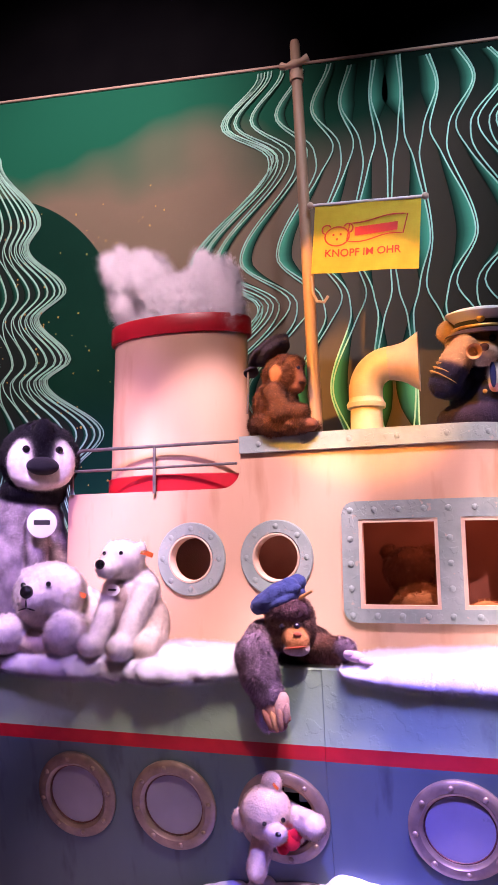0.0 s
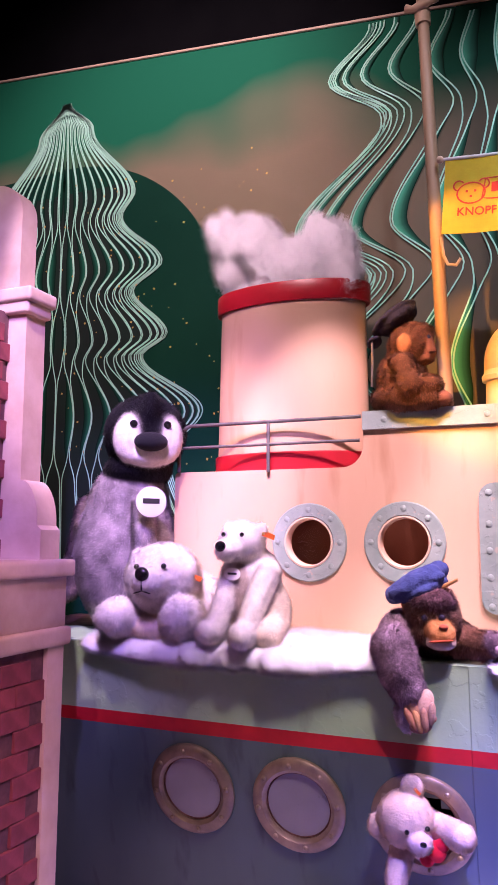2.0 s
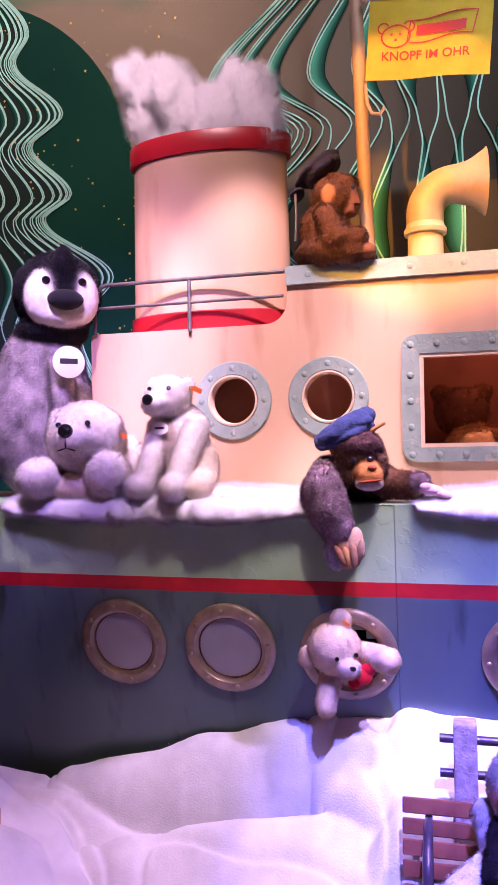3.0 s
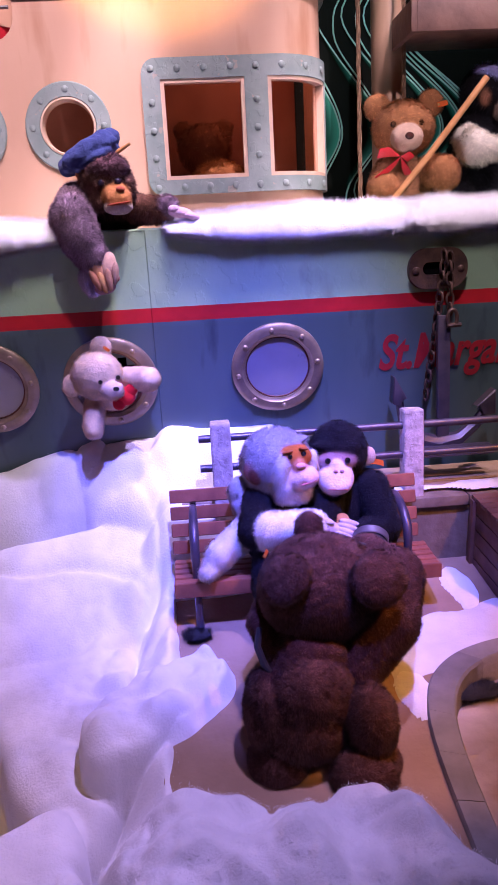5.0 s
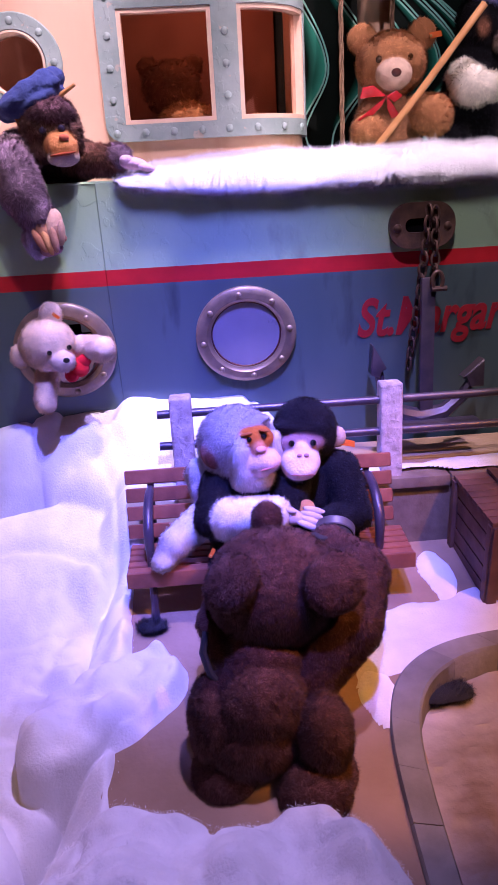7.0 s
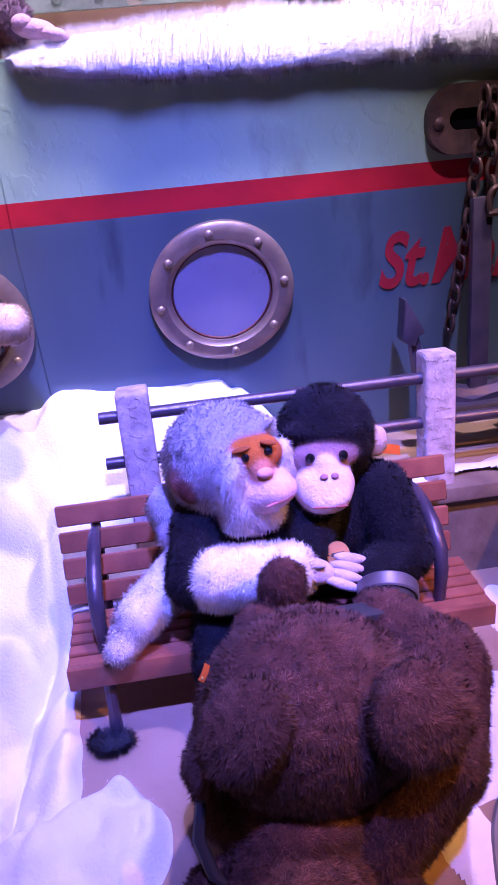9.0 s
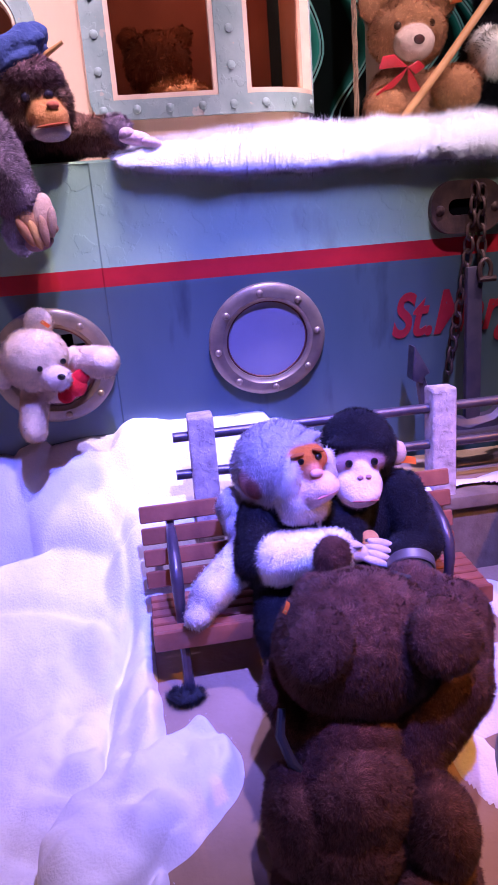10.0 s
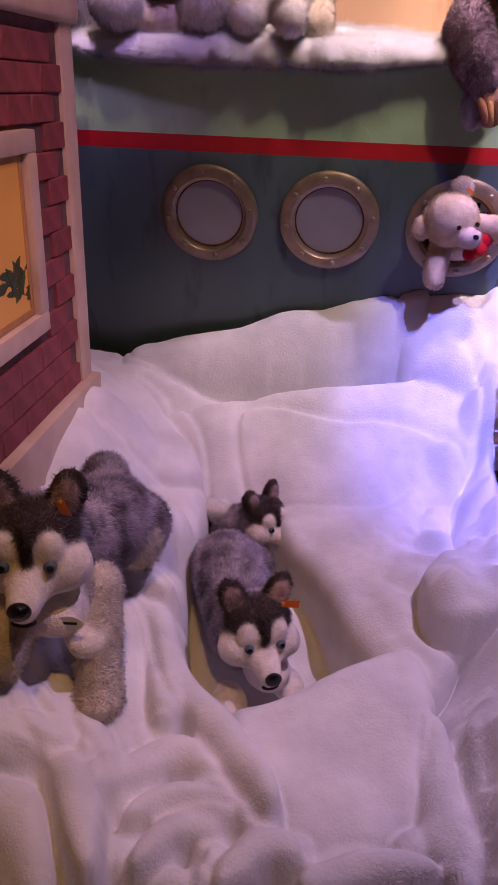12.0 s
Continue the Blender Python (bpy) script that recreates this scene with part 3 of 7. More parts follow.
def ribbon(points, width, y, bm, lift=0.0018):
    """A thin printed line on the cloth along points in x and z."""
    p = np.array(points, float)
    d = np.gradient(p, axis=0)
    n = np.stack([-d[:, 1], d[:, 0]], 1) / np.maximum(np.linalg.norm(d, axis=1, keepdims=True), 1e-9)
    w = np.asarray(width)[..., None] if np.ndim(width) else width
    rows = [[bm.verts.new((x, y - l, z)) for x, z in side] for side, l in ((p + n * w, 0), (p + n * w * 0.7, lift), (p - n * w * 0.7, lift), (p - n * w, 0))]
    for a, b in zip(rows, rows[1:]):
        for i in range(len(p) - 1):
            bm.faces.new((a[i], a[i + 1], b[i + 1], b[i]))
    return bm


def smooth_through(keys, n=70):
    """Heights and half-widths joined by smooth steps."""
    zs = np.linspace(keys[0][0], keys[-1][0], n)
    kz, kw = np.array(keys).T
    order = np.argsort(kz)
    kz, kw = kz[order], kw[order]
    out = []
    for z in zs:
        i = int(np.clip(np.searchsorted(kz, z) - 1, 0, len(kz) - 2))
        f = (z - kz[i]) / (kz[i + 1] - kz[i])
        f = f * f * (3 - 2 * f)
        out.append((z, kw[i] + (kw[i + 1] - kw[i]) * f))
    return out


def step_(a, b, v):
    t = np.clip((v - a) / (b - a), 0.0, 1.0)
    return t * t * (3 - 2 * t)


def fold_tree(axis, keys, folds, width, gap, pale, reach):
    """A printed paper-fold tree. Lines run in pairs; below every waist each line pairs with its other neighbour.
    folds: the places of the pairs across the tree, -1 to 1; pale, reach: dye and width of the shading beside a line."""
    shape = smooth_through(keys, 110)
    ws = np.array([w for _, w in shape])
    zs = np.array([z for z, _ in shape])
    waists = [z for (_, w0), (z, w), (_, w1) in zip(keys, keys[1:], keys[2:]) if w < w0 and w < w1]
    tier = sum(step_(z + 0.06, z - 0.16, zs) for z in waists)
    other = 0.5 - 0.5 * np.cos(math.pi * tier)
    bulge = np.zeros(len(zs))
    for n in range(len(zs)):
        near_w = ws[max(0, n - 16): n + 17]
        bulge[n] = (ws[n] - near_w.min()) / max(near_w.max() - near_w.min(), 1e-3)
    mids = [folds[0] - 0.01] + [(a + b) / 2 for a, b in zip(folds, folds[1:])] + [folds[-1] + 0.01]
    for n, f in enumerate(folds):
        for e in (0, 1):
            f2 = mids[n + e]
            mean = f * (1 - other) + f2 * other
            inward = (-1 if mean.mean() > 0 else 1)
            x = axis + mean * ws + (e - 0.5) * gap * (0.35 + 0.65 * (1 - bulge)) * (1 - 2 * other)
            keep_ = zs < back_top(x) - 0.015
            if keep_.sum() < 5:
                continue
            line = np.stack([x[keep_], zs[keep_]], 1)
            part("fold_line", ribbon(line, width, BACK_Y - 0.0075, bmesh.new()), LINE, backdrop)
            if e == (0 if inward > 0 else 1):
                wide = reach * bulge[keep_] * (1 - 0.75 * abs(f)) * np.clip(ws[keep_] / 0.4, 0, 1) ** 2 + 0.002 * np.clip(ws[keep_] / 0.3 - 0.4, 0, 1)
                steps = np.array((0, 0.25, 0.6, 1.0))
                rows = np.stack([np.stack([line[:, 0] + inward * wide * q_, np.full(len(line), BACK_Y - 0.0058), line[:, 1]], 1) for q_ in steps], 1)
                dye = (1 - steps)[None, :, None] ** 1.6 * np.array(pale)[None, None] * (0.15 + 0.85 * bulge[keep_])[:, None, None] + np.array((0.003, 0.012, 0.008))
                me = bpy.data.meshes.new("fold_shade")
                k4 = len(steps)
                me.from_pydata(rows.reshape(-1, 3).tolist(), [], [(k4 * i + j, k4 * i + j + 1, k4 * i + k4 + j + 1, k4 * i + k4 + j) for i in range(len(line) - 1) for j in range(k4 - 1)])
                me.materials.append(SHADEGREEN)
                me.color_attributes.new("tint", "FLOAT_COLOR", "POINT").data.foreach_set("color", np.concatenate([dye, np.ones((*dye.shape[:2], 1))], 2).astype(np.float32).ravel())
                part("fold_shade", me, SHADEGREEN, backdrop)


# left tree: pointed, with four waists
LEFT_KEYS = [(3.985, 0.02), (3.80, 0.18), (3.38, 0.462), (3.255, 0.385), (2.965, 0.636), (2.83, 0.47), (2.575, 0.675), (2.475, 0.53), (2.165, 0.88), (1.95, 0.70), (1.3, 0.95)]
body = [(-1.974 + w * 0.99, z) for z, w in smooth_through(LEFT_KEYS) if z < 3.46]
bm = bmesh.new()
rims = [(bm.verts.new((x, BACK_Y - 0.0045, z)), bm.verts.new((-3.948 - x, BACK_Y - 0.0045, z))) for x, z in body]
for (a, b), (c, d) in zip(rims, rims[1:]):
    bm.faces.new((a, b, d, c))
part("tree_body", bm, mat("deep_green_print", (0.0012, 0.008, 0.006), (0.002, 0.016, 0.010), 1.0, scale=4), backdrop, "shaded green printed tree")
half_tree = [0.07, 0.20, 0.33, 0.46, 0.58, 0.69, 0.78, 0.86, 0.92, 0.965, 0.995]
fold_tree(-1.974, LEFT_KEYS, [-f for f in half_tree[::-1]] + half_tree, 0.0030, 0.012, (0.02, 0.20, 0.12), 0.055)
# right tree: tall, cut by the top edge
RIGHT_KEYS = [(4.4, 0.40), (3.98, 0.676), (3.741, 0.886), (3.508, 0.623), (2.99, 1.06), (2.74, 0.70), (2.3, 1.15), (2.0, 0.85), (1.55, 1.22), (1.3, 1.0), (1.0, 1.2)]
fold_tree(0.457, RIGHT_KEYS, [-1.0, -0.975, -0.92, -0.82, -0.67, -0.46, -0.30, -0.13, 0.04, 0.23, 0.42, 0.58, 0.71, 0.82, 0.90, 0.96, 1.0], 0.0036, 0.030, (0.07, 0.45, 0.29), 0.10)
# printed gold flecks
rng = np.random.default_rng(5)
bm = bmesh.new()
for _ in range(150):
    x, z = rng.uniform(-2.2, -0.75), rng.uniform(1.9, 3.5)
    s = rng.uniform(0.003, 0.007)
    bm.faces.new([bm.verts.new((x + a * s, BACK_Y - 0.0095, z + b * s)) for a, b in ((-1, -0.4), (0.4, -1), (1, 0.4), (-0.4, 1))])
tagged(part("gold_flecks", bm, STAR, backdrop), kind="stuff")

# ---- the ship ----
ship = thing("toy_steamship", "painted wooden steamship with cream cabin, slate green hull and red stripe", "ship")
RAIL = 1.165


def hull_y(x, z):
    return 2.66 + (RAIL - z) * 0.10 + np.maximum(0.875 - z, 0) * 0.12 + 0.012 * (x - 0.3) ** 2


HOLES = [(-0.690, 0.687), (-0.304, 0.685), (0.092, 0.683), (0.655, 0.698)]
RING, HOLE = 0.157, 0.110
# plating: columns by x, rows by z, with one open porthole
xs = np.unique(np.r_[np.linspace(-1.75, 2.6, 88), 0.246, 0.25])
zs = np.r_[np.linspace(-0.2, 0.875, 40), np.linspace(0.875, 0.922, 4)[1:], np.linspace(0.922, RAIL, 12)[1:]]
bm = bmesh.new()
grid = [[bm.verts.new((x, hull_y(x, z) + (0.003 if x == 0.246 else 0.0), z)) for z in zs] for x in xs]
for i in range(len(xs) - 1):
    for j in range(len(zs) - 1):
        cx, cz = (xs[i] + xs[i + 1]) / 2, (zs[j] + zs[j + 1]) / 2
        if math.hypot(cx - 0.092, cz - 0.683) < 0.10:
            continue
        f = bm.faces.new((grid[i][j], grid[i + 1][j], grid[i + 1][j + 1], grid[i][j + 1]))
        f.material_index = 0 if cz < 0.875 else 1 if cz < 0.922 else 2
hull = part("hull", bm, [SLATE, STRIPE, SAGE], ship, "slate green hull with red stripe and sage bulwark")
bm = bmesh.new()
top = [[bm.verts.new((x, y, z)) for y, z in ((hull_y(x, RAIL), RAIL), (hull_y(x, RAIL) + 0.006, RAIL + 0.006), (3.02, RAIL + 0.006), (3.02, RAIL - 0.05))] for x in xs]
for a, b in zip(top, top[1:]):
    for j in range(3):
        bm.faces.new((a[j], b[j], b[j + 1], a[j + 1]))
part("bulwark_top", bm, SAGE, ship, "sage green painted bulwark ledge")
bm = box(0.96, 2.6, 3.02, 3.55, 1.00, 1.10, 0.003)
part("deck", bm, CRATEWOOD, ship, "dark wooden deck boards")
part("aft_deck", box(-1.75, -0.93, 3.02, 3.55, 1.10, 1.16, 0.003), CRATEWOOD, ship, "dark wooden deck boards")


def at_hull(x, z):
    """The pose of something mounted on the plating: local z points out of it."""
    return Matrix.Translation((x, hull_y(x, z), z)) @ Matrix.Rotation(radians(90 + (5.7 if z > 0.875 else 12.4)), 4, "X")


ring_mesh = finish(lathe([(RING, -0.01), (RING, 0.012), (RING - 0.006, 0.018), (RING - 0.020, 0.020), (0.122, 0.020), (0.117, 0.014), (HOLE, 0.012), (HOLE, 0.004)], 64), BRONZE, name="ring")
lip_mesh = finish(lathe([(HOLE, 0.006), (HOLE - 0.004, 0.008), (0.102, 0.0), (0.100, -0.02)], 48), LIP, name="lip")
pane_mesh = finish(lathe([(0.106, 0.005), (0.05, 0.005), (0.0005, 0.005)], 40), FROST, name="pane")
rivet_mesh = finish(dome(0.0095, 0.007, 12), BRONZE, name="rivet")
for n, (x, z) in enumerate(HOLES):
    m = at_hull(x, z)
    p = part("porthole", ring_mesh, BRONZE, ship, "riveted bronze porthole ring" if n != 2 else "riveted bronze porthole ring, open", m)
    part("inner_lip", lip_mesh, LIP, p, "dark red rusty lip", m)
    if n != 2:
        part("pane", pane_mesh, FROST, p, "frosted grey pane", m)
    for a in range(8):
        r = radians(a * 45 + 8)
        part("rivet", rivet_mesh, BRONZE, p, m=m @ Matrix.Translation((0.136 * math.cos(r), 0.136 * math.sin(r), 0.019)))
# flat black board gives the open porthole its darkness
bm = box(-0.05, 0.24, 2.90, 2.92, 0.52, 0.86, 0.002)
part("cabin_back", bm, BLACK, ship, "black board standing in for the unlit cabin behind the open porthole")

# cabin front: one wall with a rounded end, cut for windows
CAB_Y, BEND, RAD = 3.0, 0.705, 0.205


def cab(s, z, out=0.0):
    """A place on the cabin front, s metres along it; past the bend it turns back."""
    if s <= BEND:
        return Vector((s, CAB_Y - out, z))
    a = min((s - BEND) / RAD, math.pi / 2)
    rest = max(0.0, s - BEND - RAD * math.pi / 2)
    return Vector((BEND + (RAD + out) * math.sin(a), CAB_Y + RAD - (RAD + out) * math.cos(a) + rest, z))


def cab_pose(s, z, out=0.0):
    a = 0 if s <= BEND else min((s - BEND) / RAD, math.pi / 2)
    return Matrix.Translation(cab(s, z, out)) @ Matrix.Rotation(a, 4, "Z") @ Matrix.Rotation(radians(90), 4, "X")


def bent_plate(outline, holes, out, depth, step=0.02):
    """A plate given along the cabin front (s, z), bent round its end."""
    bm = slab(outline, depth, holes)
    for s in np.arange(BEND, 1.4, step):
        bmesh.ops.bisect_plane(bm, geom=list(bm.verts) + list(bm.edges) + list(bm.faces), plane_co=(s, 0, 0), plane_no=(1, 0, 0))
    for v in bm.verts:
        v.co = cab(v.co.x, v.co.z, out - v.co.y)
    return bm


def circle(cx, cz, r, n=40):
    return [(cx + r * math.cos(a), cz + r * math.sin(a)) for a in np.linspace(0, 2 * math.pi, n, endpoint=False)]


def rounded(x0, x1, z0, z1, r, n=6):
    return arc(x1 - r, z0 + r, r, -90, 0, n) + arc(x1 - r, z1 - r, r, 0, 90, n) + arc(x0 + r, z1 - r, r, 90, 180, n) + arc(x0 + r, z0 + r, r, 180, 270, n)


END = 1.22
PANES = [(0.325, 0.612, 1.338, 1.663), (0.692, 0.965, 1.338, 1.663)]
BULLS = [(-0.35, 1.524), (0.004, 1.526)]
wall = [(-0.92, RAIL), (END, RAIL), (END, 1.94), (-0.14, 1.94), (-0.142, 1.88)] + arc(-0.222, 1.88, 0.08, 0, -90, 8) + [(-0.90, 1.80)] + arc(-0.905, 1.785, 0.015, 90, 180, 4)
part("cabin_wall", bent_plate(wall, [circle(*c, 0.09) for c in BULLS] + [[(a, c), (b, c), (b, d), (a, d)] for a, b, c, d in PANES], 0.0, 0.03), CREAM, ship, "cream cabin wall with rust streaks")
part("cabin_side", box(-0.92, -0.895, 3.03, 3.55, RAIL, 1.80, 0.002), CREAM, ship, "cream cabin side wall")
part("cabin_roof", bent_plate([(-0.14, 1.935), (END, 1.935), (END, 2.002), (-0.14, 2.002)], [], 0.018, 0.05), GREYGREEN, ship, "flaking grey-green roof edge")
part("upper_deck", box(-0.14, 0.86, 3.03, 3.56, 1.965, 1.995, 0.002), GREYGREEN, ship, "grey-green cabin roof")
part("funnel_deck", box(-0.90, -0.14, 3.03, 3.56, 1.77, 1.80, 0.002), REDPAINT, ship, "red deck under the funnel")
for s in (-0.06, 0.12, 0.30, 0.48, 0.66, 0.80, 0.95):
    part("rivet", finish(dome(0.011, 0.006), GREYGREEN, name="rivet"), GREYGREEN, ship, m=cab_pose(s, 1.968, 0.018))
# window frame
frame_out = rounded(0.262, END - 0.1, 1.288, 1.73, 0.05)
wf = part("window_frame", bent_plate(frame_out, [[(a, c), (b, c), (b, d), (a, d)] for a, b, c, d in PANES], 0.016, 0.016), GREYGREEN, ship, "flaking grey-green riveted window frame")
for a, b, c, d in PANES:
    bm = bent_plate([(a - 0.001, c - 0.001), (b + 0.001, c - 0.001), (b + 0.001, d + 0.001), (a - 0.001, d + 0.001)], [[(a + 0.013, c + 0.013), (b - 0.013, c + 0.013), (b - 0.013, d - 0.013), (a + 0.013, d - 0.013)]], 0.012, 0.035)
    part("trim", bm, TRIM, wf, "cream wooden window trim")
    bm = bent_plate([(a + 0.01, c + 0.01), (b - 0.01, c + 0.01), (b - 0.01, d - 0.01), (a + 0.01, d - 0.01)], [], -0.012, 0.003)
    g = part("pane", bm, GLASS, wf, "tinted window pane")
    g.visible_shadow = False
riv = finish(dome(0.0115, 0.007), GREYGREEN, name="rivet")
for s in (0.295, 0.385, 0.475, 0.565, 0.652, 0.74, 0.83, 0.92):
    for z in (1.313, 1.697):
        part("rivet", riv, GREYGREEN, wf, m=cab_pose(s, z, 0.016))
for z in (1.41, 1.50, 1.59):
    for s in (0.293, 0.652):
        part("rivet", riv, GREYGREEN, wf, m=cab_pose(s, z, 0.016))
# round cabin windows
bull = finish(lathe([(0.145, -0.002), (0.145, 0.010), (0.141, 0.014), (0.097, 0.014), (0.093, 0.010)], 56), GREYGREEN, name="ring")
sleeve = finish(lathe([(0.094, 0.016), (0.088, 0.017), (0.085, 0.012), (0.083, -0.03)], 48), TRIM, name="sleeve")
disc = finish(lathe([(0.086, -0.02), (0.05, -0.02), (0.0005, -0.02)], 40), GLASS, name="pane")
for s, z in BULLS:
    m = cab_pose(s, z)
    p = part("porthole", bull, GREYGREEN, ship, "flaking grey-green riveted porthole", m)
    part("sleeve", sleeve, TRIM, p, "cream inner sleeve", m)
    part("pane", disc, GLASS, p, "dark window pane", m).visible_shadow = False
    for a in range(8):
        r = radians(a * 45)
        part("rivet", riv, GREYGREEN, p, m=m @ Matrix.Translation((0.12 * math.cos(r), 0.12 * math.sin(r), 0.013)))
part("wheelhouse", box(-0.88, 0.85, 3.44, 3.46, RAIL, 1.93, 0.002), CABIN, ship, "red-brown inner wall of the cabin")
part("cabin_floor", box(-0.88, 0.85, 3.03, 3.44, RAIL - 0.02, RAIL + 0.01, 0.002), CABIN, ship, "brown cabin floor")

# funnel
FX, FY, FR = -0.478, 3.17, 0.322
bm = lathe([(FR + 0.012, 1.80), (FR + 0.012, 1.868), (FR + 0.004, 1.872)], 72)
bm.transform(Matrix.Translation((FX, FY, 0)) @ Matrix.Diagonal((1, 0.45, 1, 1)))
fbase = bm
funnel = part("funnel", (lambda b: (b.transform(Matrix.Translation((FX, FY, 0)) @ Matrix.Diagonal((1, 0.45, 1, 1))), b)[1])(lathe([(FR, 1.86), (FR - 0.006, 2.2), (FR - 0.010, 2.49), (FR - 0.04, 2.49), (FR - 0.04, 2.3)], 72)), CREAM, ship, "cream painted funnel")
part("base_band", fbase, REDPAINT, funnel, "red base band")
bm = lathe([(FR - 0.012, 2.475), (FR + 0.006, 2.475), (FR + 0.010, 2.48), (FR + 0.010, 2.55), (FR + 0.004, 2.556), (FR - 0.05, 2.556), (FR - 0.05, 2.4)], 72)
bm.transform(Matrix.Translation((FX, FY, 0)) @ Matrix.Diagonal((1, 0.45, 1, 1)))
part("rim", bm, REDPAINT, funnel, "red funnel rim")

# deck railing
rail = part("railing", tube([(-0.145, 2.985, 1.985), (-0.84, 2.985, 1.985)] + [(-0.84 - 0.055 * math.sin(a), 2.985, 1.985 - 0.06 * (1 - math.cos(a))) for a in np.linspace(0.2, 1.57, 7)] + [(-0.895, 2.985, 1.80)], 0.0075, 10), STEEL, ship, "thin grey steel deck railing")
part("middle_bar", tube([(-0.15, 2.985, 1.897), (-0.895, 2.985, 1.897)], 0.006, 8), STEEL, rail)
part("post", tube([(-0.51, 2.985, 1.985), (-0.51, 2.985, 1.79)], 0.0075, 8), STEEL, rail)

# mast with its crosspiece, on the cabin roof
mast = part("mast", tube([(0.150, 3.1, 1.99), (0.136, 3.1, 2.5), (0.118, 3.1, 3.05), (0.096, 3.1, 3.735), (0.0955, 3.1, 3.752), (0.095, 3.1, 3.760)], [0.026, 0.025, 0.024, 0.022, 0.018, 0.006], 18), MASTWOOD, ship, "ochre painted wooden mast")
bm = tube([(0.040, 3.075, 3.630), (0.065, 3.07, 3.618), (0.098, 3.075, 3.625), (0.13, 3.07, 3.630), (0.158, 3.075, 3.645)], [0.017, 0.013, 0.022, 0.013, 0.017], 12)
part("cleat", bm, MASTWOOD, mast, "carved wooden cleat")
part("collar", tube([(0.101, 3.1, 3.56), (0.099, 3.1, 3.61), (0.0985, 3.1, 3.63)], [0.03, 0.031, 0.028], 16), MASTWOOD, mast)

# cowl ventilator
VX, VY = 0.352, 3.1
bm = lathe([(0.064, 1.99), (0.062, 2.10), (0.074, 2.102), (0.076, 2.118), (0.068, 2.13), (0.066, 2.14)], 36)
bm.transform(Matrix.Translation((VX, VY, 0)))
vent = part("ventilator", bm, VENTPAINT, ship, "cream yellow cowl ventilator")
elbow = [(VX + 0.10 - 0.10 * math.cos(a), VY, 2.17 + 0.105 * math.sin(a)) for a in np.linspace(0, 1.57, 12)]
bm = tube([(VX, VY, 2.13)] + elbow, [0.066] + [0.066] * 12, 28, caps=False)
part("elbow", bm, VENTPAINT, vent)
bm = lathe([(0.066, 0.0), (0.068, 0.02), (0.074, 0.05), (0.088, 0.085), (0.114, 0.118), (0.118, 0.120), (0.112, 0.116), (0.082, 0.07), (0.06, 0.02)], 36)
bm.transform(Matrix.Translation((VX + 0.09, VY, 2.275)) @ Matrix.Rotation(radians(90), 4, "Y") @ Matrix.Rotation(radians(-4), 4, "X"))
part("horn", bm, HOUSETRIM, vent, "flared horn with a rusty rim")

# ---- quay floor, pond, snow ----
SLOPE = 0.2


def floor_z(y):
    return (y - 2.25) * SLOPE


quay = tagged(new("pavement"), "sand-coloured quay slabs under the bench", "pavement", kind="structure")
bm = bmesh.new()
fx = np.linspace(0.235, 2.6, 40)
fy = np.linspace(0.9, 2.5, 30)


def pond_inside(x, y):
    """Below 1 inside the kerb's inner line."""
    return max(abs((x - 1.75) / 0.80) ** 5.0 + abs((y - 1.40) / 0.64) ** 5.0, 0)


top = [[bm.verts.new((x + (0.018 * noise.noise((0, y * 9, 3)) if i == 0 else 0), y, floor_z(y))) for y in fy] for i, x in enumerate(fx)]
for i in range(len(fx) - 1):
    for j in range(len(fy) - 1):
        if pond_inside((fx[i] + fx[i + 1]) / 2, (fy[j] + fy[j + 1]) / 2) > 1.15:
            bm.faces.new((top[i][j], top[i + 1][j], top[i + 1][j + 1], top[i][j + 1]))
low = [bm.verts.new((v.co.x - 0.004, v.co.y, v.co.z - 0.12)) for v in top[0]]
for j in range(len(fy) - 1):
    bm.faces.new((top[0][j], top[0][j + 1], low[j + 1], low[j]))
part("paving", bm, SANDFLOOR, quay, "worn sand-coloured paving")

bm = bmesh.new()
px, py = np.linspace(0.85, 2.6, 110), np.linspace(0.75, 2.2, 130)
rows = [[bm.verts.new((x, y, floor_z(y) - 0.055 + 0.010 * noise.noise((x * 9, y * 24, 0)) + 0.006 * noise.noise((x * 22, y * 70, 4)))) for y in py] for x in px]
for i in range(len(px) - 1):
    for j in range(len(py) - 1):
        bm.faces.new((rows[i][j], rows[i + 1][j], rows[i + 1][j + 1], rows[i][j + 1]))
tagged(part("pond_ground", bm, POND), "frozen pond floor with thin frost ripples", "pond", kind="structure")


def pond_line(a, grow):
    c, s = math.cos(a), math.sin(a)
    return 1.75 + (0.80 + grow) * math.copysign(abs(c) ** 0.4, c), 1.40 + (0.64 + grow) * math.copysign(abs(s) ** 0.4, s)


kerb = thing("pond_kerb", "curved grey stone kerb round the frozen pond", "kerb")
angles = np.radians([80, 87, 92.5, 99, 110, 126, 144, 161, 172, 178, 181, 184, 190])
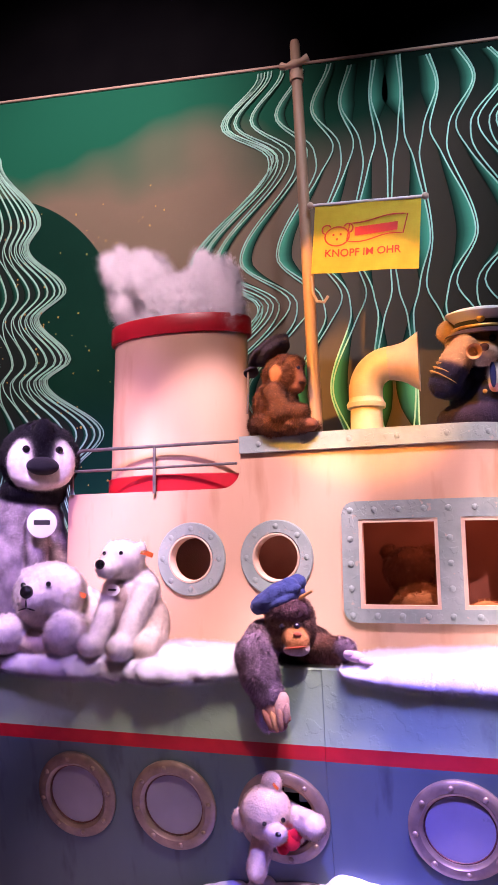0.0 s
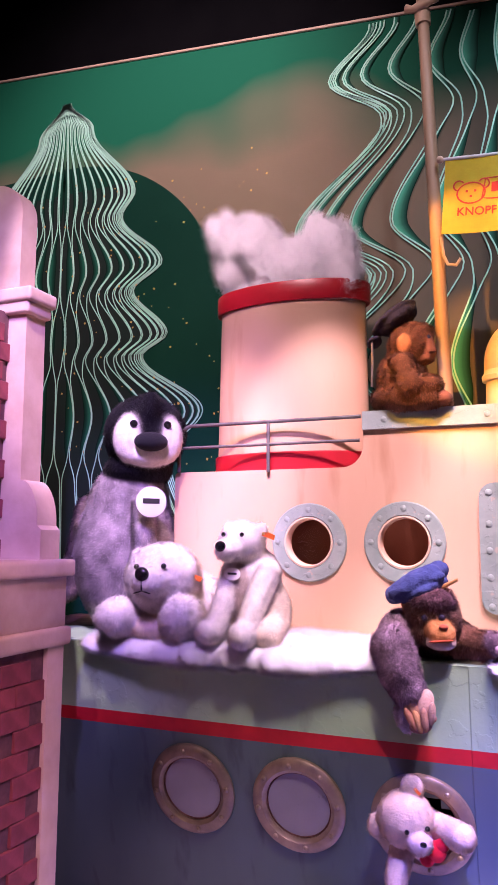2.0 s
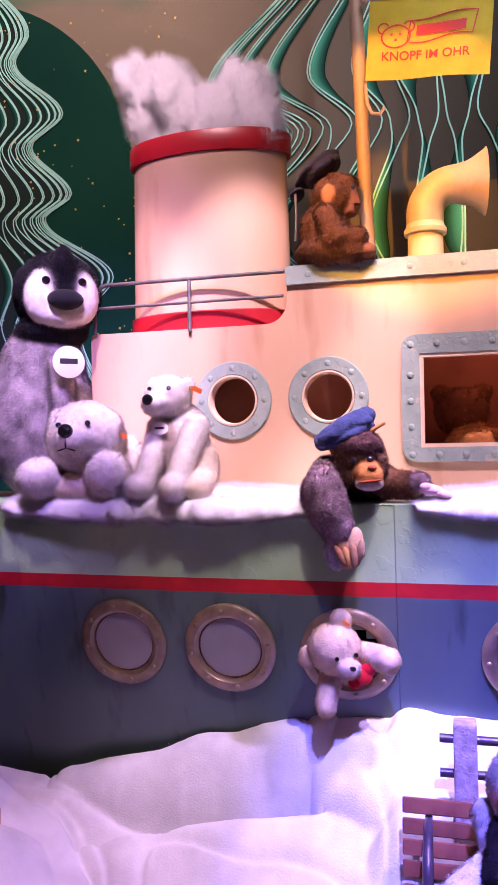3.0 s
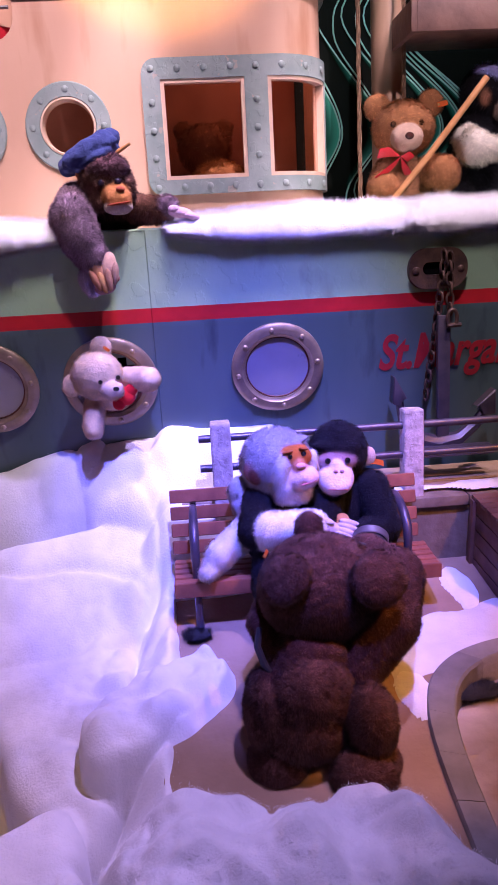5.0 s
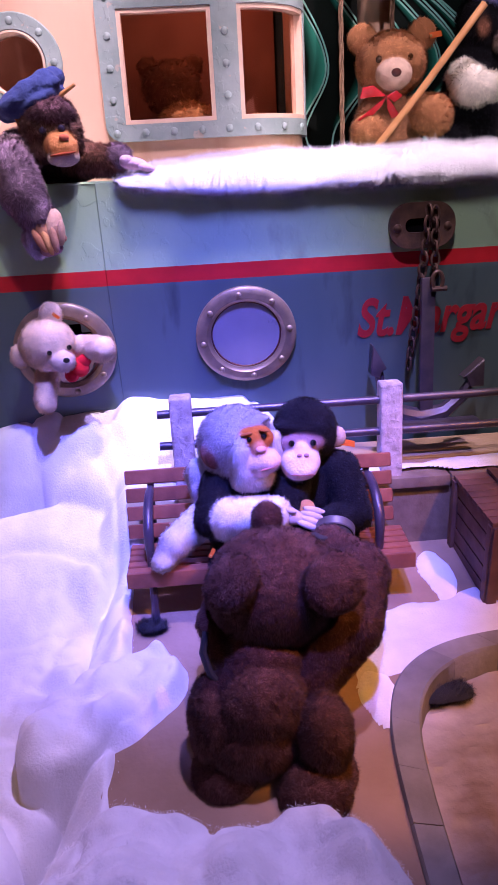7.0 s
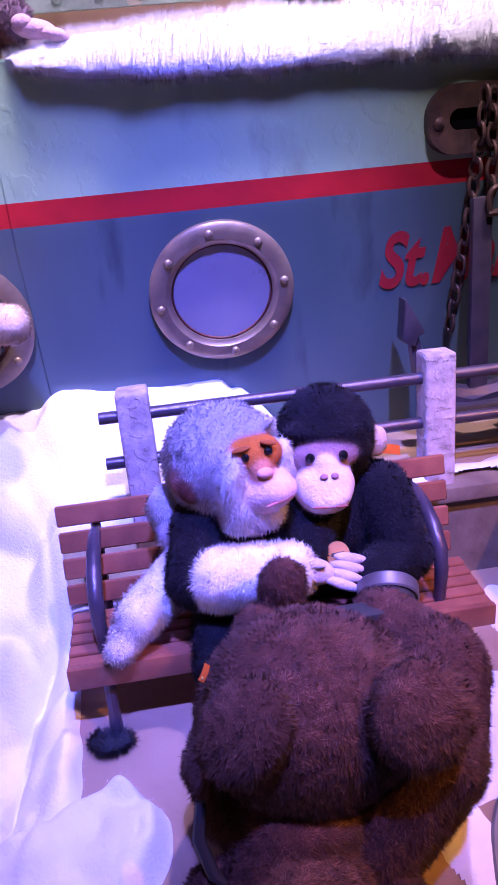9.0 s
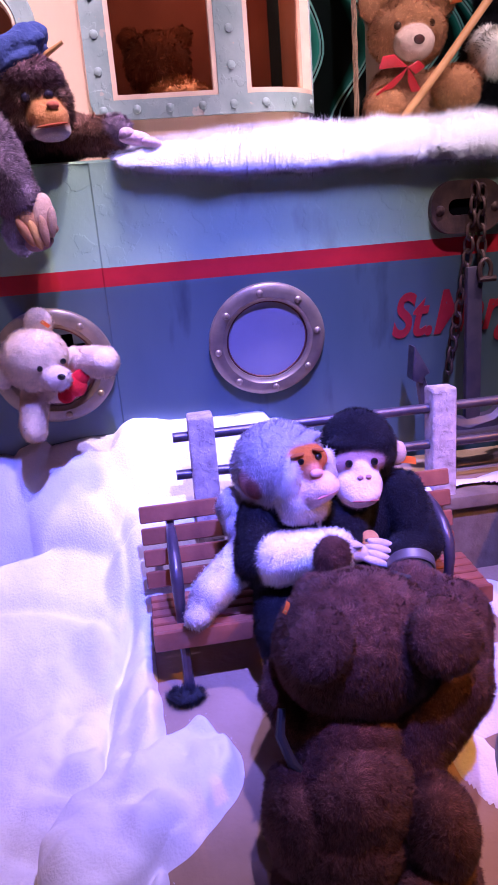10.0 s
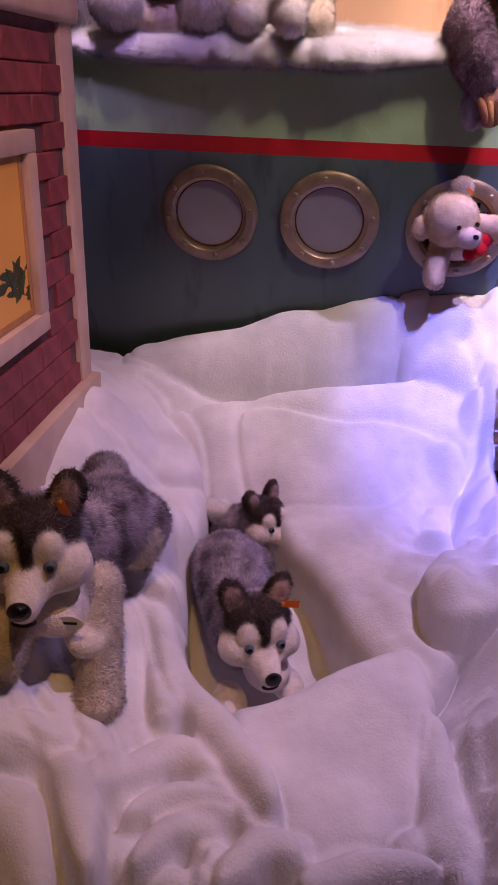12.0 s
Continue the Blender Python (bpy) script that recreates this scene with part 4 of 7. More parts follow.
for a0, a1 in zip(angles, angles[1:]):
    bm = bmesh.new()
    n = 9
    loops = []
    for a in np.linspace(a0 + 0.0006, a1 - 0.0006, n):
        (xi, yi), (xo, yo) = pond_line(a, 0.0), pond_line(a, 0.066)
        z = floor_z((yi + yo) / 2)
        jit = 0.002 * noise.noise((xi * 20, yi * 20, 1))
        loops.append([bm.verts.new(c) for c in ((xi, yi, z - 0.07), (xi, yi, z + 0.012 + jit), (xi * 0.93 + xo * 0.07, yi * 0.93 + yo * 0.07, z + 0.019 + jit), (xi * 0.07 + xo * 0.93, yi * 0.07 + yo * 0.93, z + 0.018), (xo, yo, z + 0.010), (xo, yo, z - 0.07))])
    for p, q in zip(loops, loops[1:]):
        for j in range(5):
            bm.faces.new((p[j], q[j], q[j + 1], p[j + 1]))
    bm.faces.new(loops[0])
    bm.faces.new(loops[-1][::-1])
    part("kerb_stone", bm, KERBSTONE, kerb)

# low quay wall behind the bench, its cap, and the sandy strip along the hull
QW = 2.50
wall_ob = tagged(new("quay_wall"), "low brown stone quay wall with a pale capping", "wall", kind="structure")
part("stonework", box(0.95, 2.6, QW, 2.62, -0.1, 0.235, 0.006), QUAYSTONE, wall_ob, "rough brown stone")
for x0, x1 in ((0.95, 1.24), (1.243, 1.62), (1.623, 2.1), (2.103, 2.6)):
    part("capping_stone", box(x0, x1, QW - 0.02, 2.66, 0.24, 0.275, 0.006), QUAYSTONE, wall_ob)
part("strip", box(0.30, 2.6, 2.56, 2.80, 0.24, 0.29, 0.008), SANDFLOOR, wall_ob, "sandy strip along the hull")


# rolled wrinkles of the fleece: a line on the plan, its crown's height and its radius
ROLLS = [([(-0.78, 1.84), (-0.65, 1.77), (-0.58, 1.63), (-0.545, 1.46)], -0.115, 0.055), ([(-1.0, 1.69), (-0.9, 1.60), (-0.8, 1.47), (-0.63, 1.30)], -0.12, 0.055), ([(-0.92, 1.36), (-0.78, 1.39), (-0.70, 1.33), (-0.63, 1.16)], -0.17, 0.06), ([(-0.57, 1.42), (-0.47, 1.38), (-0.42, 1.29), (-0.39, 1.15)], -0.18, 0.05),
         ([(-0.66, 1.26), (-0.57, 1.285), (-0.47, 1.31)], -0.20, 0.035), ([(-0.40, 1.11), (-0.32, 1.21), (-0.22, 1.24)], -0.21, 0.05), ([(-0.66, 1.23), (-0.55, 1.17), (-0.42, 1.13)], -0.22, 0.045)]
ROLLS += [([(-0.46, 1.42), (-0.34, 1.33), (-0.29, 1.26), (-0.33, 1.18)], -0.22, 0.04), ([(0.16, 1.60), (0.12, 1.40), (0.15, 1.20)], -0.15, 0.05), ([(-0.24, 1.17), (-0.12, 1.23), (-0.0, 1.20)], -0.24, 0.045), ([(-0.03, 1.26), (0.06, 1.31), (0.16, 1.30)], -0.20, 0.05), ([(-0.85, 1.26), (-0.75, 1.21), (-0.68, 1.06)], -0.19, 0.055),
          ([(-0.86, 2.06), (-0.74, 1.88), (-0.62, 1.80)], -0.06, 0.055), ([(-0.90, 2.24), (-0.74, 2.13), (-0.67, 1.95)], -0.01, 0.05), ([(0.04, 1.56), (0.03, 1.36), (0.06, 1.18)], -0.19, 0.045)]
ROLLS += [([(-0.90, 1.60), (-0.77, 1.44), (-0.64, 1.34), (-0.64, 1.26)], -0.13, 0.05), ([(-0.65, 1.26), (-0.59, 1.33), (-0.49, 1.41), (-0.41, 1.34), (-0.34, 1.31)], -0.155, 0.042), ([(-0.56, 1.23), (-0.50, 1.29), (-0.41, 1.29), (-0.30, 1.25)], -0.165, 0.040), ([(-0.52, 1.14), (-0.49, 1.22), (-0.38, 1.25)], -0.18, 0.036),
          ([(-0.36, 1.13), (-0.30, 1.22), (-0.22, 1.20)], -0.17, 0.045), ([(-0.84, 1.31), (-0.74, 1.34), (-0.66, 1.23), (-0.60, 1.10)], -0.14, 0.05), ([(-0.21, 1.15), (-0.11, 1.20), (0.0, 1.20)], -0.18, 0.045), ([(-0.74, 1.86), (-0.61, 1.72), (-0.52, 1.52), (-0.38, 1.40), (-0.29, 1.27)], -0.135, 0.042), ([(-0.93, 1.56), (-0.81, 1.39), (-0.73, 1.34)], -0.12, 0.045)]
# sheets that lie on one another: outline, height at a place (x, y), slopes along x and y, width and drop of the rounded edge
SHEETS = [([(-1.0, 2.86), (-1.0, 2.70), (-0.72, 2.698), (-0.30, 2.708), (0.0, 2.712), (0.06, 2.73), (0.06, 2.86)], 0.355, -0.35, 2.74, 0.26, 0.5, 0.05, 0.24),
          ([(-0.05, 2.86), (-0.05, 2.68), (0.22, 2.58), (0.50, 2.60), (0.64, 2.70), (0.64, 2.86)], 0.40, 0.2, 2.72, 0.0, 0.9, 0.10, 0.22),
          ([(-0.885, 2.575), (-0.60, 2.63), (-0.25, 2.66), (0.05, 2.675), (0.20, 2.67), (0.24, 2.45), (0.10, 2.30), (-0.45, 2.30), (-0.70, 2.34), (-0.80, 2.46)], 0.185, -0.25, 2.66, 0.10, 0.88, 0.025, 0.07),
          ([(-0.575, 2.62), (-0.515, 2.42), (-0.36, 2.20), (-0.18, 1.92), (-0.015, 1.66), (0.10, 1.72), (0.16, 1.95), (0.12, 2.20), (0.20, 2.45), (0.0, 2.54), (-0.3, 2.55)], -0.175, -0.18, 1.92, 0.10, 0.15, 0.042, 0.13),
          ([(0.02, 1.78), (0.15, 1.775), (0.30, 1.87), (0.405, 1.97), (0.41, 2.05), (0.33, 2.10), (0.18, 2.06), (0.04, 1.98)], -0.035, 0.2, 1.95, 0.05, 0.05, 0.06, 0.10)]
SHEETS += [([(-0.475, 1.53), (-0.30, 1.60), (-0.10, 1.745), (0.02, 1.765), (0.07, 1.55), (0.03, 1.30), (-0.08, 1.12), (-0.30, 1.10), (-0.40, 1.30)], -0.155, -0.2, 1.65, 0.03, 0.22, 0.075, 0.17),
           ([(-0.72, 2.64), (-0.61, 2.34), (-0.625, 2.04), (-0.585, 1.85), (-0.535, 1.70), (-0.50, 1.50), (-0.52, 1.30), (-1.4, 1.2), (-1.4, 2.70)], -0.135, -0.60, 1.9, -0.42, 0.08, 0.055, 0.15),
           ([(-1.4, 2.72), (-0.90, 2.64), (-0.73, 2.52), (-0.645, 2.37), (-0.70, 2.27), (-0.86, 2.25), (-1.4, 2.20)], -0.045, -0.65, 2.35, -0.45, 0.15, 0.035, 0.07), ([(-1.4, 2.24), (-0.80, 2.20), (-0.655, 2.15), (-0.63, 2.03), (-0.72, 1.94), (-1.4, 1.9)], -0.055, -0.65, 2.1, -0.40, 0.1, 0.04, 0.08)]


def wobble(x, y, f, seed):
    return noises(np.stack([x.ravel() * f, y.ravel() * f, np.full(x.size, seed + 0.37)], 1)).reshape(x.shape)


def near(x, y, x0, y0, x1, y1):
    dx, dy = x1 - x0, y1 - y0
    t = np.clip(((x - x0) * dx + (y - y0) * dy) / (dx * dx + dy * dy), 0, 1)
    ex, ey = x - x0 - t * dx, y - y0 - t * dy
    return np.hypot(ex, ey), dx * ey - dy * ex, t


def rounded_line(line):
    """Cuts the corners of a line three times."""
    p = np.array(line, float)
    for _ in range(3):
        p = np.concatenate([p[:1], np.stack([0.75 * p[:-1] + 0.25 * p[1:], 0.25 * p[:-1] + 0.75 * p[1:]], 1).reshape(-1, 2), p[-1:]])
    return p.tolist()


def inside_by(x, y, line):
    """Distance to the edge of a rounded outline, above 0 inside."""
    p = np.array(line, float)
    for _ in range(2):
        q_ = np.roll(p, -1, 0)
        p = np.stack([0.78 * p + 0.22 * q_, 0.22 * p + 0.78 * q_], 1).reshape(-1, 2)
    best, odd = np.full(x.shape, 9.0), np.zeros(x.shape, bool)
    for (x0, y0), (x1, y1) in zip(p, np.roll(p, -1, 0)):
        best = np.minimum(best, near(x, y, x0, y0, x1, y1)[0])
        if y0 != y1:
            odd ^= ((y0 > y) != (y1 > y)) & (x < x0 + (y - y0) * (x1 - x0) / (y1 - y0))
    return np.where(odd, best, -best)


def snow_height(x, y):
    bend = 0.022 * wobble(x, y, 4.5, 11.0)
    xx, yy = x + bend, y + 0.6 * bend
    near_hull = 0.44 - 0.20 * step_(-0.3, -0.95, x)
    left = -0.40 + 0.10 * step_(1.75, 2.25, y) + 0.16 * step_(2.2, 2.6, y) + 0.20 * step_(2.55, 2.70, y)
    left = left + 0.10 * step_(1.7, 1.1, y) + 0.50 * step_(-0.52, -0.98, x) * step_(0.9, 1.7, y) * (1 - 0.75 * step_(2.25, 2.7, y))
    right = (y - 2.25) * SLOPE + 0.02 + 0.22 * step_(2.40, 2.56, y) + 0.15 * step_(2.62, 2.74, y) - 0.30 * step_(0.62, 0.92, x) * step_(2.38, 2.5, y)
    front = -0.085 + 0.06 * step_(1.62, 1.42, y) - 0.25 * step_(1.3, 0.9, y)
    f = step_(-0.02, 0.28, x)
    z = left * (1 - f) + right * f
    g = f * step_(1.78, 1.55, y)
    z = z * (1 - g) + front * g
    over_x, over_y = np.zeros(x.shape), np.zeros(x.shape)
    cell = (x[1, 0] - x[0, 0], y[0, 1] - y[0, 0])
    for line, z0, xr, yr, ax, ay, soft_, drop in SHEETS:
        d = inside_by(xx, yy, line)
        edge = np.clip(1 - d / soft_, 0, 1)
        up = z0 + ax * (xx - xr) + ay * (yy - yr) - drop * (1 - np.sqrt(1 - edge**2))
        top = (d > 0) & (up > z)
        away = np.stack(np.gradient(d, *cell))
        away /= np.maximum(np.hypot(*away), 1e-6)
        push = 0.022 * np.exp(-((np.clip(d, 0, None) / (0.8 * soft_)) ** 2))
        over_x, over_y = np.where(top, -away[0] * push, over_x), np.where(top, -away[1] * push, over_y)
        z = np.where(top, up, z - np.where(d <= 0, 0.026 * np.exp(-((d / 0.018) ** 2)), 0))
    for line, crown, r in ROLLS:
        pts = rounded_line(line)
        best, at = np.full(x.shape, 9.0), np.zeros(x.shape)
        for n, ((x0, y0), (x1, y1)) in enumerate(zip(pts, pts[1:])):
            d, _, t = near(xx, yy, x0, y0, x1, y1)
            at = np.where(d < best, (n + t) / (len(pts) - 1), at)
            best = np.minimum(best, d)
        rr = r * (0.55 + 0.45 * np.sin(math.pi * np.clip(at, 0.0, 1.0)))
        up = crown - 0.5 * (r - rr) + 1.25 * (np.sqrt(np.clip(rr**2 - best**2, 0, None)) - rr)
        raised = (best < rr + 0.02) & (up > z - 0.03)
        over_x, over_y = np.where(raised, 0, over_x), np.where(raised, 0, over_y)
        z = np.where(best < rr, np.maximum(z, up), z - 0.02 * np.exp(-(((best - rr) / 0.012) ** 2)))
    fluffy = step_(0.02, 0.16, x) * step_(1.80, 1.58, y)
    z = z + fluffy * (0.075 * wobble(x, y, 6, 21.0) + 0.035 * np.abs(wobble(x, y, 14, 5.0)) + 0.006 * wobble(x, y, 60, 9.0))
    puff = step_(-0.12, 0.05, x) * step_(0.46, 0.40, x) * step_(1.70, 1.85, y) * step_(2.55, 2.4, y)
    z = z + puff * (0.07 * np.abs(wobble(x, y, 8, 14.0)) + 0.03 * np.abs(wobble(x, y, 17, 3.0)))
    def soften(v, times):
        for _ in range(times):
            p = np.pad(v, 1, mode="edge")
            v = 0.4 * v + 0.15 * (p[:-2, 1:-1] + p[2:, 1:-1] + p[1:-1, :-2] + p[1:-1, 2:])
        return v

    z, over_x, over_y = soften(z, 4), soften(over_x, 8), soften(over_y, 8)
    return z + 0.030 * wobble(x, y, 3.6, 2.0) + 0.010 * wobble(x, y, 7.0, 4.0) + 0.005 * wobble(x, y, 13, 7.0) + 0.0018 * wobble(x, y, 40, 1.0), over_x, over_y


gx, gy = np.meshgrid(np.linspace(-1.35, 1.0, 400), np.linspace(0.62, 2.79, 380), indexing="ij")
gz, over_x, over_y = snow_height(gx, gy)
rag = 0.020 * wobble(gx, gy, 6, 5.0)
lobe = -inside_by(gx, gy, SHEETS[4][0]) - 0.006
bare = np.minimum.reduce([gx - 0.25 - rag, gy - 1.62 - rag - 0.25 * np.clip(0.45 - gx, 0, 1), 2.40 + rag - gy, lobe])
gz = gz - 0.20 * step_(0.76, 0.96, gx + 1.5 * rag + 0.5 * (gy - 1.4)) * step_(2.2, 1.8, gy)
sink = step_(-0.012, 0.030, bare)
gz = gz * (1 - sink) + np.minimum(gz, (gy - 2.25) * SLOPE - 0.02) * sink
keep = (gy < hull_y(gx, 0.3) + 0.02) & ~((gx > 0.80) & (gy > 1.64) & (gy < 2.45))
index = -np.ones(gx.shape, int)
index[keep] = np.arange(keep.sum())
q = np.stack([index[:-1, :-1], index[1:, :-1], index[1:, 1:], index[:-1, 1:]], -1).reshape(-1, 4)
me = bpy.data.meshes.new("snow")
me.from_pydata(np.stack([(gx + over_x)[keep], np.minimum(gy + over_y, np.maximum(gy, 2.735))[keep], gz[keep]], -1).tolist(), [], q[(q >= 0).all(1)].tolist())
me.materials.append(COTTON)
me.polygons.foreach_set("use_smooth", [True] * len(me.polygons))
snow = tagged(new("snow", me), "white fleece and cotton wadding laid in folds as snow", "snow", kind="structure")


def snow_patch(inside, x0, x1, y0, y1, lift, label, thick=0.012, n=150):
    """A thin sheet of snow where inside(x, y) > 0, its edge rounded down to the ground."""
    x, y = np.meshgrid(np.linspace(x0, x1, n), np.linspace(y0, y1, n), indexing="ij")
    v = inside(x, y) + 0.030 * wobble(x, y, 7, 3.0) + 0.004 * wobble(x, y, 30, 8.0)
    z = lift(x, y) + thick * np.sqrt(np.clip(v / 0.04, 0, 1)) - 0.002 + 0.002 * wobble(x, y, 40, 2.0)
    ok = v > -0.003
    ix = -np.ones(x.shape, int)
    ix[ok] = np.arange(ok.sum())
    f = np.stack([ix[:-1, :-1], ix[1:, :-1], ix[1:, 1:], ix[:-1, 1:]], -1).reshape(-1, 4)
    m = bpy.data.meshes.new("thin_snow")
    m.from_pydata(np.stack([x[ok], y[ok], z[ok]], -1).tolist(), [], f[(f >= 0).all(1)].tolist())
    m.materials.append(COTTON)
    m.polygons.foreach_set("use_smooth", [True] * len(m.polygons))
    return tagged(new("thin_snow", m), label, "snow", kind="structure")


def pave(x, y):
    return (y - 2.25) * SLOPE


snow_patch(lambda x, y: np.minimum(0.10 - np.abs(y - 2.16 + 0.25 * np.abs(x - 1.25)) * 0.9, np.minimum((x - 0.86) * 0.6, 0.3)), 0.75, 2.2, 1.95, 2.42, pave, "thin snow on the paving beside the pond kerb")
snow_patch(lambda x, y: 0.055 - np.hypot((x - 0.90) * 1.2, (y - 1.92) * 0.45), 0.74, 1.02, 1.65, 2.2, pave, "thin snow on the paving by the kerb", n=60)
snow_patch(lambda x, y: 0.05 - np.hypot((x - 1.16) * 1.3, (y - 2.32) * 0.35), 1.0, 1.3, 2.1, 2.48, pave, "thin snow beside the wooden crate", n=60)
snow_patch(lambda x, y: 0.05 - np.abs(y - 2.55) + 0.02 * np.sin(x * 9), 0.85, 2.6, 2.46, 2.68, lambda x, y: 0.288 + 0 * x, "thin snow on the quay capping", n=140)

# ---- brick town house at the side ----
house = thing("toy_town_house", "brick toy town house with sand-painted ledges and pilasters", "house")
HX, HY = -1.0, 2.40
part("brick_wall", box(-1.6, HX - 0.012, 0.4, HY - 0.02, -0.5, 1.2, 0.003), MORTAR, house, "dark red brick wall")
walls = house.children[0]
part("corner_pilaster", box(HX - 0.10, HX + 0.004, HY - 0.085, HY, -0.4, 1.2, 0.006), HOUSETRIM, house, "sand-painted corner pilaster")
part("plinth", box(HX - 0.08, HX + 0.03, 0.4, HY + 0.012, -0.4, 0.24, 0.01), HOUSETRIM, house, "sand-painted plinth")
part("lower_moulding", box(-1.6, HX + 0.02, 0.4, HY + 0.02, 1.19, 1.25, 0.016, 4), HOUSETRIM, house, "sand-painted moulding")
part("frieze", box(-1.6, HX + 0.002, 0.4, HY + 0.004, 1.25, 1.42, 0.004), HOUSETRIM, house, "sand-painted frieze")
part("upper_moulding", box(-1.6, HX + 0.025, 0.4, HY + 0.025, 1.41, 1.465, 0.016, 4), HOUSETRIM, house, "sand-painted moulding")
upper = part("upper_brick_wall", box(-1.8, -1.20, 0.4, HY - 0.06, 1.46, 2.3, 0.003), MORTAR, house, "dark red brick wall")
prof = [(-1.03, 1.465), (-1.03, 1.56)] + [(-1.045 - 0.075 * (1 - math.cos(a)), 1.575 + 0.15 * math.sin(a)) for a in np.linspace(0, 1.57, 8)] + [(-1.125, 2.3), (-1.24, 2.3), (-1.24, 1.465)]
bm = slab(prof, 0.10)
bm.transform(Matrix.Translation((0, HY - 0.10, 0)))
part("scroll_pilaster", bm, HOUSETRIM, house, "pilaster with a scrolled foot")
part("capital", box(-1.26, -1.09, HY - 0.13, HY + 0.02, 2.33, 2.38, 0.014, 4), HOUSETRIM, house, "moulded capital")
part("capital_neck", box(-1.25, -1.105, HY - 0.12, HY + 0.01, 2.29, 2.335, 0.012, 4), HOUSETRIM, house)
bm = slab([(-1.45, 2.38), (-1.17, 2.38), (-1.17, 2.62)] + arc(-1.29, 2.66, 0.12, 0, 100, 10) + [(-1.45, 2.8)], 0.08)
bm.transform(Matrix.Translation((0, HY - 0.09, 0)))
part("gable_volute", bm, HOUSETRIM, house, "rounded gable end")
# lit window
W0, W1, WZ0, WZ1 = 1.52, 2.075, 0.475, 0.955
for name, a, b, c, d in (("sill", W0, W1, WZ0, WZ0 + 0.05), ("lintel", W0, W1, WZ1 - 0.05, WZ1), ("jamb", W1 - 0.05, W1, WZ0 + 0.05, WZ1 - 0.05), ("jamb", W0, W0 + 0.05, WZ0 + 0.05, WZ1 - 0.05), ("mullion", 1.76, 1.79, WZ0 + 0.05, WZ1 - 0.05), ("transom", W0 + 0.05, W1 - 0.05, 0.71, 0.73)):
    part(name, box(HX - 0.03, HX + 0.016 if name not in ("mullion", "transom") else HX - 0.01, a, b, c, d, 0.005), HOUSETRIM, house, "sand-painted window frame")
glow = part("lit_pane", box(HX - 0.011, HX - 0.006, W0 + 0.05, W1 - 0.05, WZ0 + 0.05, WZ1 - 0.05, 0), WARM, house, "warmly lit window")
# the room's warm light on the inner frame is put into its colour
for a, b, c, d in ((W0 + 0.05, W1 - 0.05, WZ0 + 0.05, WZ0 + 0.068), (W0 + 0.05, W1 - 0.05, WZ1 - 0.068, WZ1 - 0.05), (W1 - 0.068, W1 - 0.05, WZ0 + 0.068, WZ1 - 0.068)):
    part("inner_frame", box(HX - 0.03, HX - 0.002, a, b, c, d, 0.003), FLUTEWOOD, house, "inner window frame coloured orange as if lit by the room")
plant = thing("window_plant", "dark leafy plant standing inside the lit window", "plant")
LEAF = mat("dark_green_leaf", (0.03, 0.05, 0.012), (0.05, 0.06, 0.015), 0.5)
lr = np.random.default_rng(5)
for n in range(16):
    l = lr.uniform(0.05, 0.09)
    bm = slab([(0, 0), (l * 0.35, l * 0.16), (l * 0.75, l * 0.12), (l, 0), (l * 0.7, -l * 0.14), (l * 0.3, -l * 0.15)], 0.002)
    part("leaf", bm, LEAF, plant, m=Matrix.Translation((HX - 0.0055 + 0.0002 * n, 1.955 + lr.uniform(-0.06, 0.04), WZ0 + 0.09 + lr.uniform(0, 0.09))) @ Matrix.Rotation(radians(90), 4, "Z") @ Matrix.Rotation(lr.uniform(-3.2, 0.4), 4, "Y"))
brick = finish(box(-0.007, 0.007, -0.066, 0.066, -0.0315, 0.0315, 0.003, 1), BRICK, name="brick")
count = 0
for r in range(21):
    z = -0.02 + 0.0265 + r * 0.066
    if z > 1.16:
        break
    for c in range(9):
        y = HY - 0.152 - c * 0.135 - (0.0675 if r % 2 else 0)
        if W0 - 0.05 < y < W1 + 0.055 and WZ0 - 0.02 < z < WZ1 + 0.02:
            continue
        part("brick", brick, BRICK, walls, m=Matrix.Translation((HX - 0.008 + 0.002 * noise.noise((y * 9, z * 9, 0)), y, z)))
for r in range(12):
    for c in range(5):
        y = HY - 0.127 - c * 0.135 - (0.0675 if r % 2 else 0)
        part("brick", brick, BRICK, upper, m=Matrix.Translation((-1.196, y, 1.498 + r * 0.066)))
for r in range(12):
    part("brick", brick, BRICK, upper, m=Matrix.Translation((-1.30 - (0.06 if r % 2 else 0), HY - 0.055, 1.498 + r * 0.066)) @ Matrix.Rotation(radians(-90), 4, "Z"))
    part("brick", brick, BRICK, upper, m=Matrix.Translation((-1.436 - (0.06 if r % 2 else 0), HY - 0.055, 1.498 + r * 0.066)) @ Matrix.Rotation(radians(-90), 4, "Z"))

# ---- bench ----
bench = thing("park_bench", "small red-brown slatted park bench with dark iron arms", "bench")
BX0, BX1 = 0.272, 1.062
slat = finish(box(BX0, BX1, -0.0145, 0.0145, -0.007, 0.007, 0.003, 1), BENCHWOOD, name="slat")
for n in range(5):
    y = 2.245 + n * 0.0325
    part("seat_slat", slat, BENCHWOOD, bench, m=Matrix.Translation((0, y, 0.152 + 0.002 * n)))
part("front_board", box(BX0, BX1, 2.215, 2.229, 0.118, 0.162, 0.003), BENCHWOOD, bench, "red-brown front board")
back_slat = finish(box(BX0 - 0.004, BX1 - 0.02, -0.006, 0.006, -0.0205, 0.0205, 0.003, 1), BENCHWOOD, name="back_slat")
